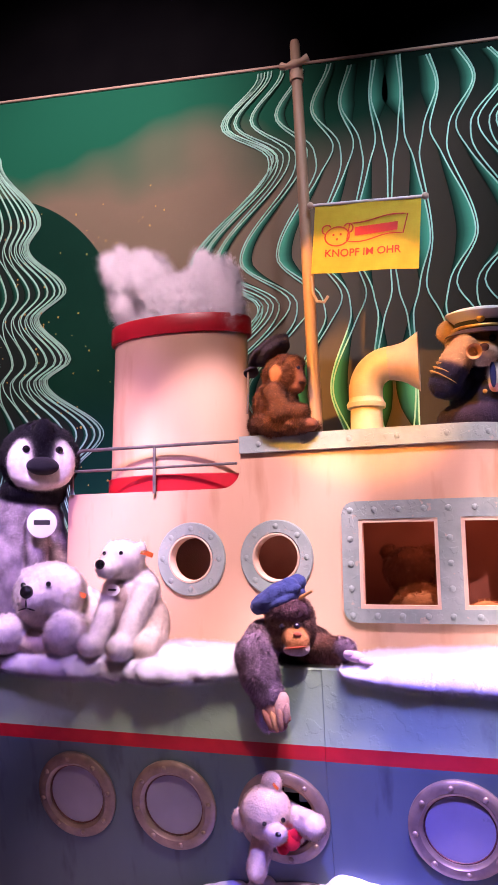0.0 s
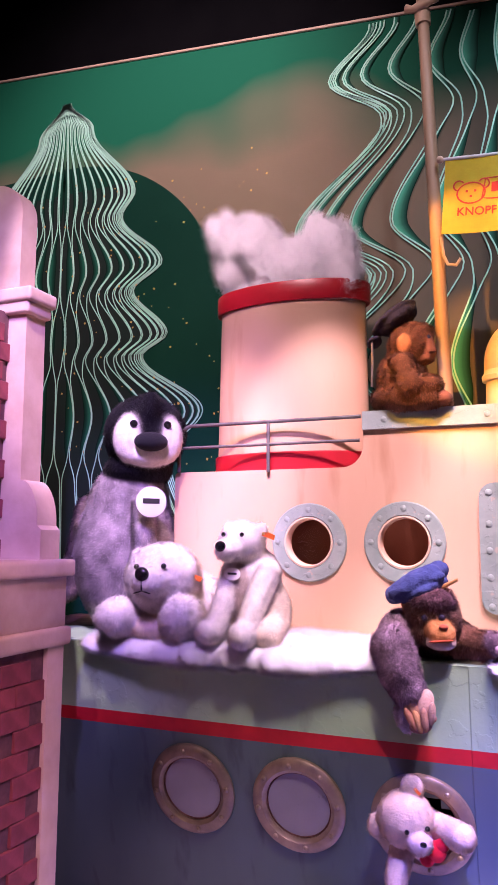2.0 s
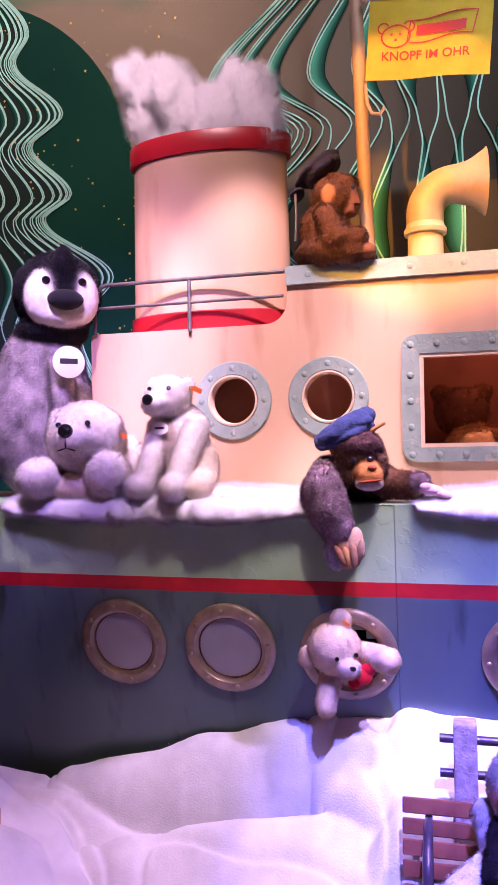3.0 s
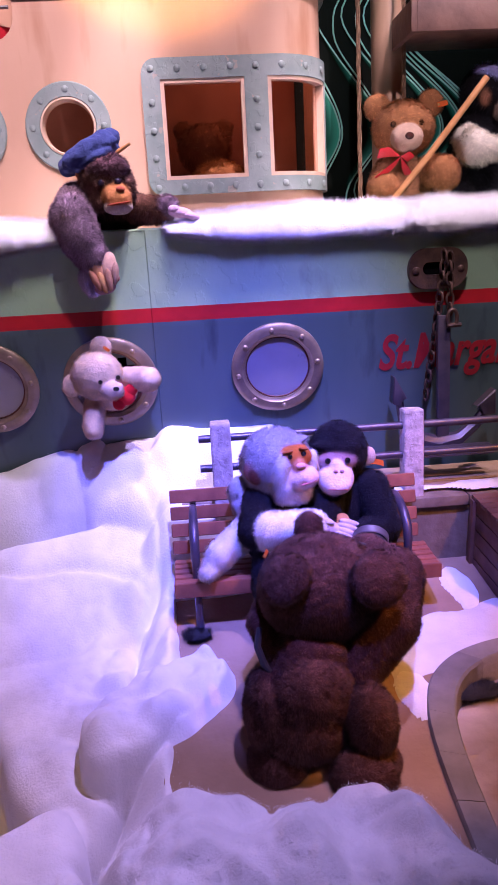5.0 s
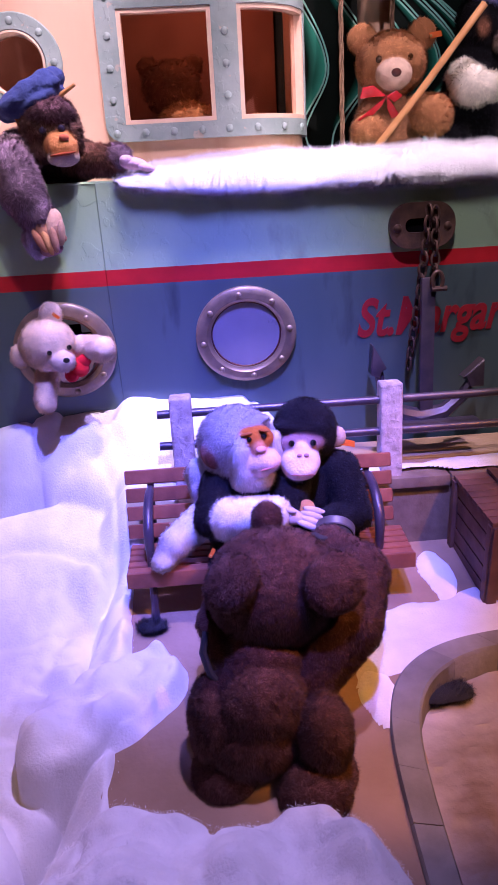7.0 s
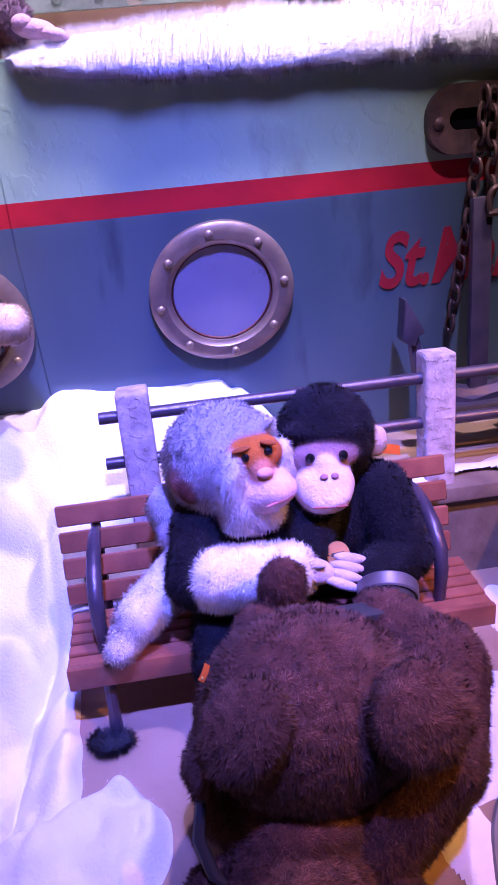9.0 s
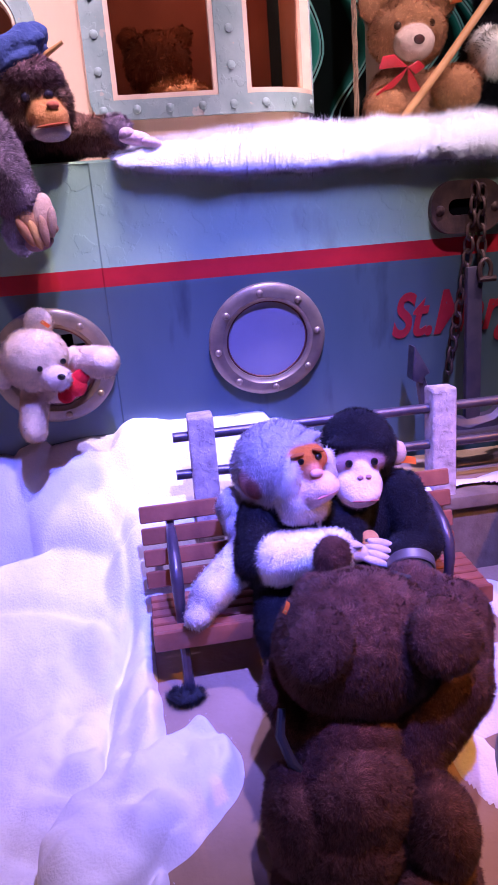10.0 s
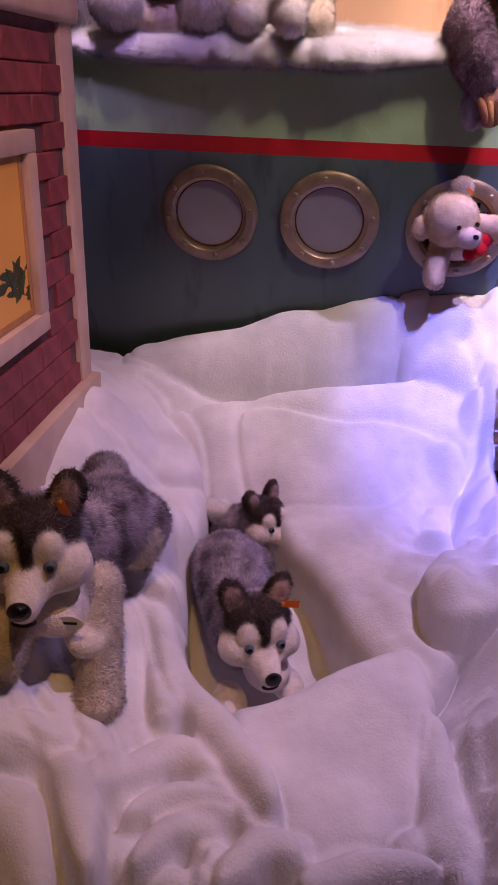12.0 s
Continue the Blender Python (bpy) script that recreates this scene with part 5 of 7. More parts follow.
for n in range(4):
    f = (n + 0.4) / 4
    part("back_slat", back_slat, BENCHWOOD, bench, m=Matrix.Translation((0, 2.388 + 0.05 * f, 0.185 + 0.205 * f)) @ Matrix.Rotation(radians(-13), 4, "X"))
for x in (0.338, 0.972):
    part("leg", tube([(x, 2.245, 0.13), (x, 2.235, 0.05), (x, 2.22, floor_z(2.22) - 0.004)], [0.011, 0.011, 0.014], 8), IRON, bench, "dark iron leg")
    part("back_leg", tube([(x, 2.455, 0.36), (x, 2.41, 0.18), (x, 2.42, floor_z(2.42))], 0.010, 8), IRON, bench, "dark iron leg")
    pts = [(x, 2.445, 0.318), (x, 2.40, 0.325), (x, 2.35, 0.318), (x, 2.30, 0.298), (x, 2.268, 0.268), (x, 2.258, 0.23), (x, 2.262, 0.19), (x, 2.268, 0.155)]
    part("armrest", tube(pts, [0.010, 0.012, 0.0135, 0.0145, 0.0145, 0.0135, 0.012, 0.012], 12), IRON, bench, "curved dark iron armrest")

# ---- quay railing ----
fence = thing("quay_railing", "two dark pipes through rough stone posts along the quay", "railing")
for x in (0.408, 1.03, 1.70, 2.36):
    bm = box(x, x + 0.066, 2.502, 2.562, 0.02, 0.566, 0.009, 3)
    for v in bm.verts:
        v.co += 0.0025 * noise.noise_vector(v.co * 30)
    part("post", bm, POSTSTONE, fence, "rough pinkish stone post")
part("upper_pipe", tube([(0.37, 2.53, 0.512), (2.6, 2.53, 0.512)], 0.0125, 12), IRON, fence, "dark iron pipe")
part("lower_pipe", tube([(0.37, 2.53, 0.414), (2.6, 2.53, 0.414)], 0.0125, 12), IRON, fence, "dark iron pipe")

# ---- crate ----
crate = thing("wooden_crate", "closed dark wooden crate of planks, standing on the quay", "crate")
CX0, CX1, CY0, CY1, CZ0, CZ1 = 1.255, 1.60, 2.20, 2.49, -0.025, 0.245
rot = pose(1.255, 2.2, -0.02, 6, 0, 3)
part("core", box(0.012, 0.345, 0.012, 0.28, 0.005, 0.255, 0.002), CRATEWOOD, crate, m=rot)
for n in range(5):
    z = 0.004 + n * 0.0525
    part("plank", box(0.006, 0.02, 0.02, 0.275, z, z + 0.0495, 0.003), CRATEWOOD, crate, m=rot)
    part("plank", box(0.02, 0.35, 0.004, 0.018, z, z + 0.0495, 0.003), CRATEWOOD, crate, m=rot)
for n in range(8):
    y = 0.0 + n * 0.0362
    part("lid_plank", box(-0.002, 0.36, y, y + 0.034, 0.262, 0.276, 0.003), CRATEWOOD, crate, m=rot)
for x, y in ((-0.006, 0.0), (-0.006, 0.262)):
    part("corner_post", box(x, x + 0.02, y, y + 0.026, 0.0, 0.262, 0.003), CRATEWOOD, crate, m=rot)
part("corner_post", box(0.0, 0.03, -0.008, 0.006, 0.0, 0.262, 0.003), CRATEWOOD, crate, m=rot)
part("lid_batten", box(0.10, 0.128, 0.0, 0.29, 0.276, 0.290, 0.003), CRATEWOOD, crate, m=rot)

# ---- anchor, hawse plate, chain ----
bm = slab(rounded(-0.098, 0.098, -0.066, 0.066, 0.06, 8), 0.03, [rounded(-0.052, 0.052, -0.020, 0.020, 0.019, 6)])
hawse = part("hawse_plate", bm, RUST, ship, "rusty oval hawse plate", m=Matrix.Translation((1.19, hull_y(1.19, 1.0) - 0.024, 0.998)))
# solid black plate replaces the shaded depth of the hole
bm = slab(rounded(-0.056, 0.056, -0.024, 0.024, 0.02, 6), 0.004)
part("hawse_hole", bm, BLACK, hawse, "black plate standing in for the unlit depth of the opening", m=Matrix.Translation((1.19, hull_y(1.19, 1.0) - 0.008, 0.998)))
for x in (1.115, 1.265):
    part("rivet", finish(dome(0.013, 0.008), RUST, name="rivet"), RUST, hawse, m=at_hull(x, 0.995) @ Matrix.Translation((0, 0, 0.023)))

anchor = thing("ship_anchor", "dark iron anchor leaning against the slate green hull", "anchor")
AY = 2.665
part("shank", box(1.188, 1.232, AY - 0.012, AY + 0.012, 0.42, 0.845, 0.006), IRON, anchor, "square iron shank")
crown = [(1.060, AY, 0.56), (1.075, AY, 0.49), (1.12, AY, 0.43), (1.19, AY, 0.405), (1.27, AY, 0.42), (1.33, AY, 0.47), (1.355, AY, 0.515)]
part("arm_bar", tube(crown, [0.014, 0.020, 0.026, 0.030, 0.026, 0.020, 0.014], 8), IRON, anchor, "curved iron bar")
for out in ([(1.037, 0.655), (1.082, 0.575), (1.066, 0.57), (1.06, 0.545), (1.03, 0.56)], [(1.388, 0.59), (1.39, 0.50), (1.345, 0.50), (1.335, 0.535), (1.32, 0.53)]):
    bm = slab(out, 0.05)
    bm.transform(Matrix.Translation((0, AY - 0.025, 0)))
    bmesh.ops.bevel(bm, geom=list(bm.edges), offset=0.004, segments=1, affect="EDGES")
    part("fluke", bm, IRON, anchor, "pointed fluke")
part("stock", box(1.10, 1.37, AY - 0.075, AY - 0.01, 0.375, 0.405, 0.01), IRON, anchor, "iron foot bar")


chain = thing("anchor_chain", "rusty iron chain hanging from the hawse plate", "chain")
link_mesh = finish(tube([(0.0125 * math.cos(t), 0, 0.021 * math.sin(t)) for t in np.linspace(0, 2 * math.pi, 18, endpoint=False)], 0.0043, 7, closed=True), RUST, name="link")
for n in range(15):
    z = 1.035 - n * 0.0335
    part("link", link_mesh, RUST, chain, m=Matrix.Translation((1.205 - 0.0022 * n, hull_y(1.2, z) - 0.030, z)) @ Matrix.Rotation(radians(25 if n % 2 else 115) + 0.2 * math.sin(n * 2.1), 4, "Z"))
for n in range(6):
    z = 1.03 - n * 0.0335
    part("link", link_mesh, RUST, chain, m=Matrix.Translation((1.222 + 0.002 * n, hull_y(1.2, z) - 0.034, z)) @ Matrix.Rotation(radians(100 if n % 2 else 10), 4, "Z"))
part("shackle", tube([(1.233 + 0.016 * math.cos(t), 2.645, 0.835 + 0.028 * math.sin(t)) for t in np.linspace(-0.9, 4.0, 14)], 0.0065, 8), RUST, chain, "rusty shackle")
part("shackle_pin", tube([(1.215, 2.645, 0.812), (1.262, 2.645, 0.812)], 0.008, 8), RUST, chain)

# ---- ship's name ----
sign = lettering("ship_name", "St.Margarete", 0.170, NAMEINK, Matrix.Translation((1.005, 0, 0)), ship, shear=0.20, width=0.705, bold=0.0045)
for v in sign.data.vertices:
    x, y, z = v.co
    v.co = (x, hull_y(x + 1.005, y + 0.665) - 0.0022 - z * 0.5, y + 0.665)


# ---- flag ----
flag = thing("yellow_flag", "yellow cloth flag with red printing on a white rod", "flag", at=(0.15, 3.06, 2.84))
FA, FZ = 0.176, 2.955
tilt = Matrix.Translation((FA, 3.06, FZ)) @ Matrix.Rotation(radians(4.5), 4, "Y")


def cloth_y(x, z):
    u, v = x / 0.43, -z / 0.288
    return 0.004 * math.sin(u * 7) * v + 0.003 * math.sin(9 * u + 5 * v)


bm = bmesh.new()
g = [[bm.verts.new((u * 0.43, cloth_y(u * 0.43, -v * 0.288), -v * 0.288)) for v in np.linspace(0, 1, 14)] for u in np.linspace(0, 1, 22)]
for i in range(21):
    for j in range(13):
        bm.faces.new((g[i][j], g[i + 1][j], g[i + 1][j + 1], g[i][j + 1]))
bmesh.ops.solidify(bm, geom=list(bm.faces), thickness=0.0015)
cloth = part("cloth", bm, YELLOWCLOTH, flag, "yellow printed cloth", m=tilt)
part("rod", tube([(-0.015, 0, 0.006), (0.44, 0, 0.006)], 0.006, 10), PAPER, flag, "white rod", m=tilt)
for x in (-0.02, 0.445):
    bm = bmesh.new()
    bmesh.ops.create_uvsphere(bm, u_segments=14, v_segments=10, radius=0.0145)
    part("knob", bm, HOUSETRIM, flag, "round wooden knob", m=tilt @ Matrix.Translation((x, 0, 0.006)))
slogan = lettering("slogan", "KNOPF IM OHR", 0.044, REDINK, tilt @ Matrix.Translation((0.052, 0, -0.222)) @ Matrix.Rotation(radians(90), 4, "X"), cloth, bold=0.0002)
for v in slogan.data.vertices:
    v.co.z = 0.0040 + v.co.z - cloth_y(v.co.x + 0.052, v.co.y - 0.222)
logo = bmesh.new()
head = [(0.100 + 0.050 * math.cos(t), -0.137 + 0.040 * math.sin(t)) for t in np.linspace(0, 2 * math.pi, 36, endpoint=False)]
tube([(x, 0, z) for x, z in head], 0.0028, 6, closed=True, bm=logo)
for x, lo, hi in ((0.055, 0.15, 1.42), (0.145, -0.42, 0.85)):
    tube([(x + 0.019 * math.cos(t), 0, -0.105 + 0.019 * math.sin(t)) for t in np.linspace(lo * math.pi, hi * math.pi, 16)], 0.0028, 6, bm=logo)
banner = [(0.125 + 0.255 * t, -0.083 + 0.022 * t - 0.008 * math.sin(6.28 * t)) for t in np.linspace(0.1, 1, 14)]
banner += [(0.365 - 0.225 * t, -0.142 - 0.018 * t + 0.008 * math.sin(6.28 * t)) for t in np.linspace(0, 1, 14)]
tube([(x, 0, z) for x, z in banner], 0.0026, 6, closed=True, bm=logo)
for n in range(10):
    x = 0.172 + 0.017 * n
    box(x, x + 0.0172, -0.002, 0.002, -0.139 + 0.0014 * n, -0.103 + 0.0014 * n, 0.0, bm=logo)
for x, z in ((0.085, -0.13), (0.115, -0.13), (0.10, -0.150)):
    box(x - 0.004, x + 0.004, -0.002, 0.002, z - 0.004, z + 0.004, 0.0, bm=logo)
for v in logo.verts:
    v.co.y = 0.3 * v.co.y - 0.0034 + cloth_y(v.co.x, v.co.z)
part("emblem", logo, REDINK, cloth, "red printed emblem of plain shapes", m=tilt)
part("hook", tube([(0.0, 0, -0.30), (0.012, 0, -0.37), (0.03, 0, -0.405), (0.06, 0, -0.41), (0.075, 0, -0.385)], 0.006, 8), HOUSETRIM, flag, "curled rope end", m=tilt)

# ---- fittings further forward on the deck ----
part("samson_post", tube([(1.18, 3.25, 1.05), (1.18, 3.25, 2.15)], 0.062, 24), MASTWOOD, ship, "brown painted deck post")
tray = thing("hanging_wooden_tray", "dark red-brown wooden tray hung on ropes above the deck", "tray")
part("tray_board", box(1.20, 2.1, 2.96, 3.3, 1.79, 1.83, 0.004), CRATEWOOD, tray, m=pose(0, 0, 0))
part("tray_side", box(1.20, 2.1, 2.94, 2.96, 1.77, 1.87, 0.004), CRATEWOOD, tray)
part("tray_end", box(1.18, 1.20, 2.94, 3.3, 1.77, 1.87, 0.004), CRATEWOOD, tray)
for n, (x, y) in enumerate(((1.03, 3.08), (1.205, 3.12))):
    r = thing("hanging_rope", "twisted brown hemp rope hanging to the deck", "rope", "deck ropes")
    for s in range(3):
        part("strand", tube([(x + 0.0045 * math.cos(30 * z + 2.1 * s), y + 0.0045 * math.sin(30 * z + 2.1 * s), z) for z in np.linspace(1.11, 2.4, 120)], 0.0042, 5), ROPE, r)
chest = thing("red_brown_chest", "red-brown wooden chest on the deck", "chest")
part("chest_body", box(1.60, 1.95, 3.02, 3.28, 1.10, 1.40, 0.006), CRATEWOOD, chest)
part("chest_lid", box(1.59, 1.96, 3.01, 3.29, 1.402, 1.435, 0.006), CRATEWOOD, chest)

# ---- plush animals ----
def toy(name, base, prims, label, category, shift=(0, 0, 0), grow=1.0, **more):
    """Forms are given in world places; the toy's origin is its base."""
    b = np.array(base, float)
    shifted = [(p[0], p[1] - b, p[2] if p[0] == "e" else p[2] - b, p[3], p[4]) for p in prims]
    for key in ("beads", "felts"):
        more[key] = [(tuple(np.array(c) - b), r, colour, *turn) for c, r, colour, *turn in more.get(key, ())]
    return plush(name, shifted, label, category, Matrix.Translation(Vector(base) + Vector(shift)) @ Matrix.Diagonal((grow, grow, grow, 1)), **more)


def ball_fluff(name, base, prims, label, category, kind="stuff", **more):
    ob = toy(name, base, prims, label, category, coat=FLUFF, **more)
    return tagged(ob, kind=kind)


WHITE, IVORY, JET = (0.88, 0.83, 0.77), (0.82, 0.70, 0.56), (0.010, 0.010, 0.014)
BROWN, DARKBROWN, TAN = (0.18, 0.075, 0.040), (0.10, 0.045, 0.028), (0.50, 0.225, 0.085)
GREY, PALE = (0.44, 0.38, 0.41), (0.62, 0.58, 0.58)
SKIN, PINK = (0.62, 0.28, 0.12), (0.75, 0.42, 0.38)
EYE, AMBER = (0.006, 0.006, 0.007), (0.05, 0.02, 0.006)

# penguin
B = (-1.13, 2.98, 1.17)
H = np.array((-1.035, 2.95, 1.955))
PT = np.array(Matrix.Rotation(radians(38), 3, "Z"))
pp = lambda x, y, z: H + PT @ np.array((x, y, z))  # noqa: E731
pr = [ell((-1.13, 2.98, 1.47), (0.215, 0.18, 0.31), GREY), ell((-1.12, 2.98, 1.68), (0.165, 0.15, 0.16), GREY), ell(H, (0.165, 0.16, 0.158), JET), ell((-1.07, 2.96, 1.81), (0.14, 0.13, 0.07), JET),
      ell(pp(-0.070, -0.100, -0.026), (0.064, 0.060, 0.098), WHITE, (0, 8, 14)), ell(pp(0.070, -0.100, -0.026), (0.064, 0.060, 0.098), WHITE, (0, -8, 62)), ell(pp(0.0, -0.118, -0.100), (0.085, 0.045, 0.040), WHITE, (0, 0, 38)),
      ell(pp(0.0, -0.125, 0.075), (0.040, 0.048, 0.085), JET, (22, 0, 38)), cap((-1.30, 2.95, 1.66), (-1.35, 2.90, 1.32), 0.05, 0.04, (0.20, 0.15, 0.13)), cap((-0.98, 2.86, 1.66), (-0.95, 2.82, 1.36), 0.045, 0.035, GREY)]
toy("plush_penguin", B, pr, "large grey plush penguin chick with black head and white cheeks", "plush toy", step=0.010, k=0.022, fur=(52000, 0.012, 0.0011), mottle=0.3, patch=0.9, tuft=0.35, frost=0.3, short=(WHITE,), seed=3,
    beads=[(pp(-0.066, -0.158, 0.020), 0.016, EYE), (pp(0.066, -0.158, 0.020), 0.016, EYE)],
    felts=[(pp(0.0, -0.175, -0.050), (0.066, 0.056, 0.038), (0.012, 0.012, 0.016), (12, 0, 38))])

# polar bear lying with its paws on the ledge
B = (-0.80, 2.66, 1.17)
pr = [ell((-0.785, 2.61, 1.390), (0.138, 0.118, 0.125), WHITE), ell((-0.770, 2.495, 1.385), (0.062, 0.06, 0.050), WHITE), ell((-0.78, 2.76, 1.30), (0.15, 0.15, 0.12), WHITE),
      ell((-0.925, 2.54, 1.255), (0.078, 0.085, 0.066), WHITE), ell((-0.675, 2.54, 1.262), (0.072, 0.08, 0.075), WHITE), cap((-0.70, 2.66, 1.26), (-0.67, 2.55, 1.27), 0.06, 0.06, WHITE), cap((-0.9, 2.68, 1.25), (-0.92, 2.55, 1.255), 0.06, 0.06, WHITE),
      ell((-0.685, 2.60, 1.44), (0.034, 0.022, 0.036), WHITE), ell((-0.905, 2.64, 1.465), (0.032, 0.02, 0.034), WHITE), ell((-0.80, 2.62, 1.22), (0.13, 0.1, 0.06), IVORY)]
toy("plush_polar_bear", B, pr, "white plush polar bear lying with its paws on the snowy ledge", "plush toy", shift=(-0.012, 0.085, 0.004), step=0.0075, k=0.020, fur=(30000, 0.013, 0.0009), nap=0.5, frost=0.1, seed=4,
    beads=[((-0.772, 2.438, 1.412), (0.026, 0.018, 0.024), EYE), ((-0.722, 2.497, 1.438), 0.010, EYE), ((-0.828, 2.497, 1.434), 0.010, EYE)],
    felts=[((-0.771, 2.436, 1.372), (0.0022, 0.005, 0.018), EYE), ((-0.754, 2.440, 1.352), (0.018, 0.005, 0.0022), EYE, (0, 15, 0)), ((-0.788, 2.440, 1.352), (0.018, 0.005, 0.0022), EYE, (0, -15, 0))])

# polar bear sitting
B = (-0.45, 2.63, 1.18)
pr = [ell((-0.475, 2.60, 1.52), (0.078, 0.078, 0.07), WHITE), ell((-0.492, 2.525, 1.495), (0.044, 0.05, 0.038), WHITE), ell((-0.44, 2.65, 1.40), (0.082, 0.08, 0.10), WHITE), ell((-0.43, 2.66, 1.29), (0.105, 0.10, 0.115), IVORY), ell((-0.475, 2.585, 1.36), (0.05, 0.03, 0.09), (0.55, 0.45, 0.38)),
      cap((-0.505, 2.60, 1.42), (-0.535, 2.54, 1.25), 0.042, 0.036, WHITE), cap((-0.38, 2.60, 1.42), (-0.425, 2.52, 1.24), 0.045, 0.036, WHITE), ell((-0.555, 2.53, 1.225), (0.05, 0.06, 0.042), WHITE), ell((-0.43, 2.50, 1.222), (0.045, 0.058, 0.045), WHITE), cap((-0.38, 2.64, 1.25), (-0.36, 2.55, 1.22), 0.06, 0.045, IVORY),
      ell((-0.405, 2.60, 1.56), (0.024, 0.016, 0.026), WHITE), ell((-0.535, 2.625, 1.565), (0.022, 0.015, 0.024), WHITE)]
toy("plush_polar_bear", B, pr, "small white plush polar bear sitting upright on the ledge", "plush toy", shift=(-0.014, 0.085, 0.004), step=0.006, k=0.014, fur=(24000, 0.010, 0.0008), nap=0.4, lump=0.002, frost=0.1, seed=5,
    beads=[((-0.500, 2.478, 1.506), (0.019, 0.015, 0.018), EYE), ((-0.447, 2.532, 1.545), 0.008, EYE), ((-0.515, 2.535, 1.545), 0.008, EYE)])

# chimpanzee in a beret, hanging over the bulwark
B = (0.14, 2.76, 1.18)
V, HEAD, ORANGE = (0.30, 0.20, 0.25), (0.155, 0.072, 0.050), (0.66, 0.27, 0.085)
pr = [ell((0.140, 2.680, 1.325), (0.080, 0.076, 0.082), HEAD), ell((0.150, 2.640, 1.352), (0.066, 0.045, 0.040), (0.15, 0.07, 0.085)), ell((0.172, 2.630, 1.272), (0.044, 0.040, 0.040), ORANGE), ell((0.182, 2.610, 1.258), (0.040, 0.034, 0.034), ORANGE), ell((0.178, 2.618, 1.234), (0.044, 0.038, 0.022), (0.72, 0.60, 0.50)), ell((0.155, 2.635, 1.305), (0.056, 0.028, 0.022), (0.05, 0.022, 0.018)), ell((0.118, 2.650, 1.262), (0.034, 0.034, 0.036), HEAD), ell((0.208, 2.655, 1.285), (0.022, 0.032, 0.05), HEAD),
      ell((0.15, 2.76, 1.235), (0.115, 0.085, 0.065), DARKBROWN), cap((0.046, 2.70, 1.262), (0.034, 2.630, 1.212), 0.058, 0.064, V), cap((0.034, 2.630, 1.212), (0.058, 2.605, 1.145), 0.064, 0.060, V), cap((0.058, 2.605, 1.145), (0.088, 2.60, 1.088), 0.060, 0.048, V),
      cap((0.195, 2.70, 1.235), (0.300, 2.685, 1.222), 0.048, 0.040, BROWN), ell((0.322, 2.675, 1.232), (0.036, 0.036, 0.034), V), ell((0.064, 2.675, 1.338), (0.012, 0.026, 0.032), SKIN, (0, -20, 0)),
      ell((0.072, 2.612, 1.020), (0.030, 0.026, 0.048), (0.55, 0.50, 0.60), (0, -14, 0))]
PALM = (0.52, 0.26, 0.13)
toy("plush_chimpanzee", B, pr, "brown plush chimpanzee hanging one arm over the ship's side", "plush toy", step=0.0056, k=0.006, fur=(42000, 0.011, 0.0009), seed=6, mottle=0.35, nap=0.9, frost=0.35, lump=0.003, short=(ORANGE, (0.72, 0.60, 0.50), SKIN),
    beads=[((0.134, 2.607, 1.306), 0.0105, (0.02, 0.015, 0.03)), ((0.184, 2.606, 1.308), 0.0105, (0.02, 0.015, 0.03))],
    felts=[((0.098, 2.585, 1.058), (0.030, 0.028, 0.044), PALM, (0, -24, 0)), ((0.132, 2.585, 1.062), (0.026, 0.026, 0.044), (0.56, 0.36, 0.24), (0, 14, 0))] + [((0.094 + 0.020 * i, 2.565 + 0.004 * (i % 2), 1.022 - 0.012 * i + 0.006 * i * i), (0.0115, 0.014, 0.036), c, (10, -26 + 11 * i, 0)) for i, c in enumerate(((0.34, 0.15, 0.07), (0.50, 0.26, 0.09), (0.38, 0.20, 0.11), (0.44, 0.27, 0.17)))]
    + [((0.118, 2.590, 0.998), (0.034, 0.020, 0.020), (0.30, 0.17, 0.17), (0, -10, 0)), ((0.148, 2.578, 1.030), (0.020, 0.016, 0.014), (0.30, 0.14, 0.08), (0, 30, 0)), ((0.362, 2.650, 1.212), (0.040, 0.028, 0.017), (0.66, 0.44, 0.50), (0, 8, 0)), ((0.398, 2.640, 1.199), (0.026, 0.026, 0.012), (0.66, 0.44, 0.50), (0, 14, 0)), ((0.345, 2.632, 1.222), (0.018, 0.012, 0.013), (0.66, 0.44, 0.50)), ((0.192, 2.581, 1.284), (0.014, 0.008, 0.009), (0.45, 0.12, 0.06)), ((0.184, 2.582, 1.243), (0.037, 0.010, 0.004), (0.30, 0.06, 0.02), (0, -6, 8)), ((0.062, 2.662, 1.338), (0.008, 0.012, 0.022), (0.35, 0.12, 0.05), (0, -20, 0))])
DENIM = (0.055, 0.075, 0.22)
pr = [ell((0.095, 2.69, 1.398), (0.098, 0.090, 0.040), DENIM, (0, -30, 0)), ell((0.120, 2.680, 1.380), (0.080, 0.080, 0.026), DENIM, (0, -26, 0)), ell((0.150, 2.640, 1.418), (0.044, 0.026, 0.018), DENIM, (0, -18, 0))]
for n, a in enumerate(np.linspace(0, 2 * math.pi, 8, endpoint=False)):
    pr.append(ell((0.098 + 0.064 * math.cos(a), 2.69 + 0.056 * math.sin(a), 1.404 + 0.036 * math.cos(a)), (0.036, 0.030, 0.030), DENIM, (0, -30, 20 * (n % 3))))
toy("blue_beret", (0.14, 2.66, 1.37), pr, "puffy blue cloth beret on the chimpanzee's head", "hat", step=0.005, k=0.006, fur=(50, 0.001, 0.0005))
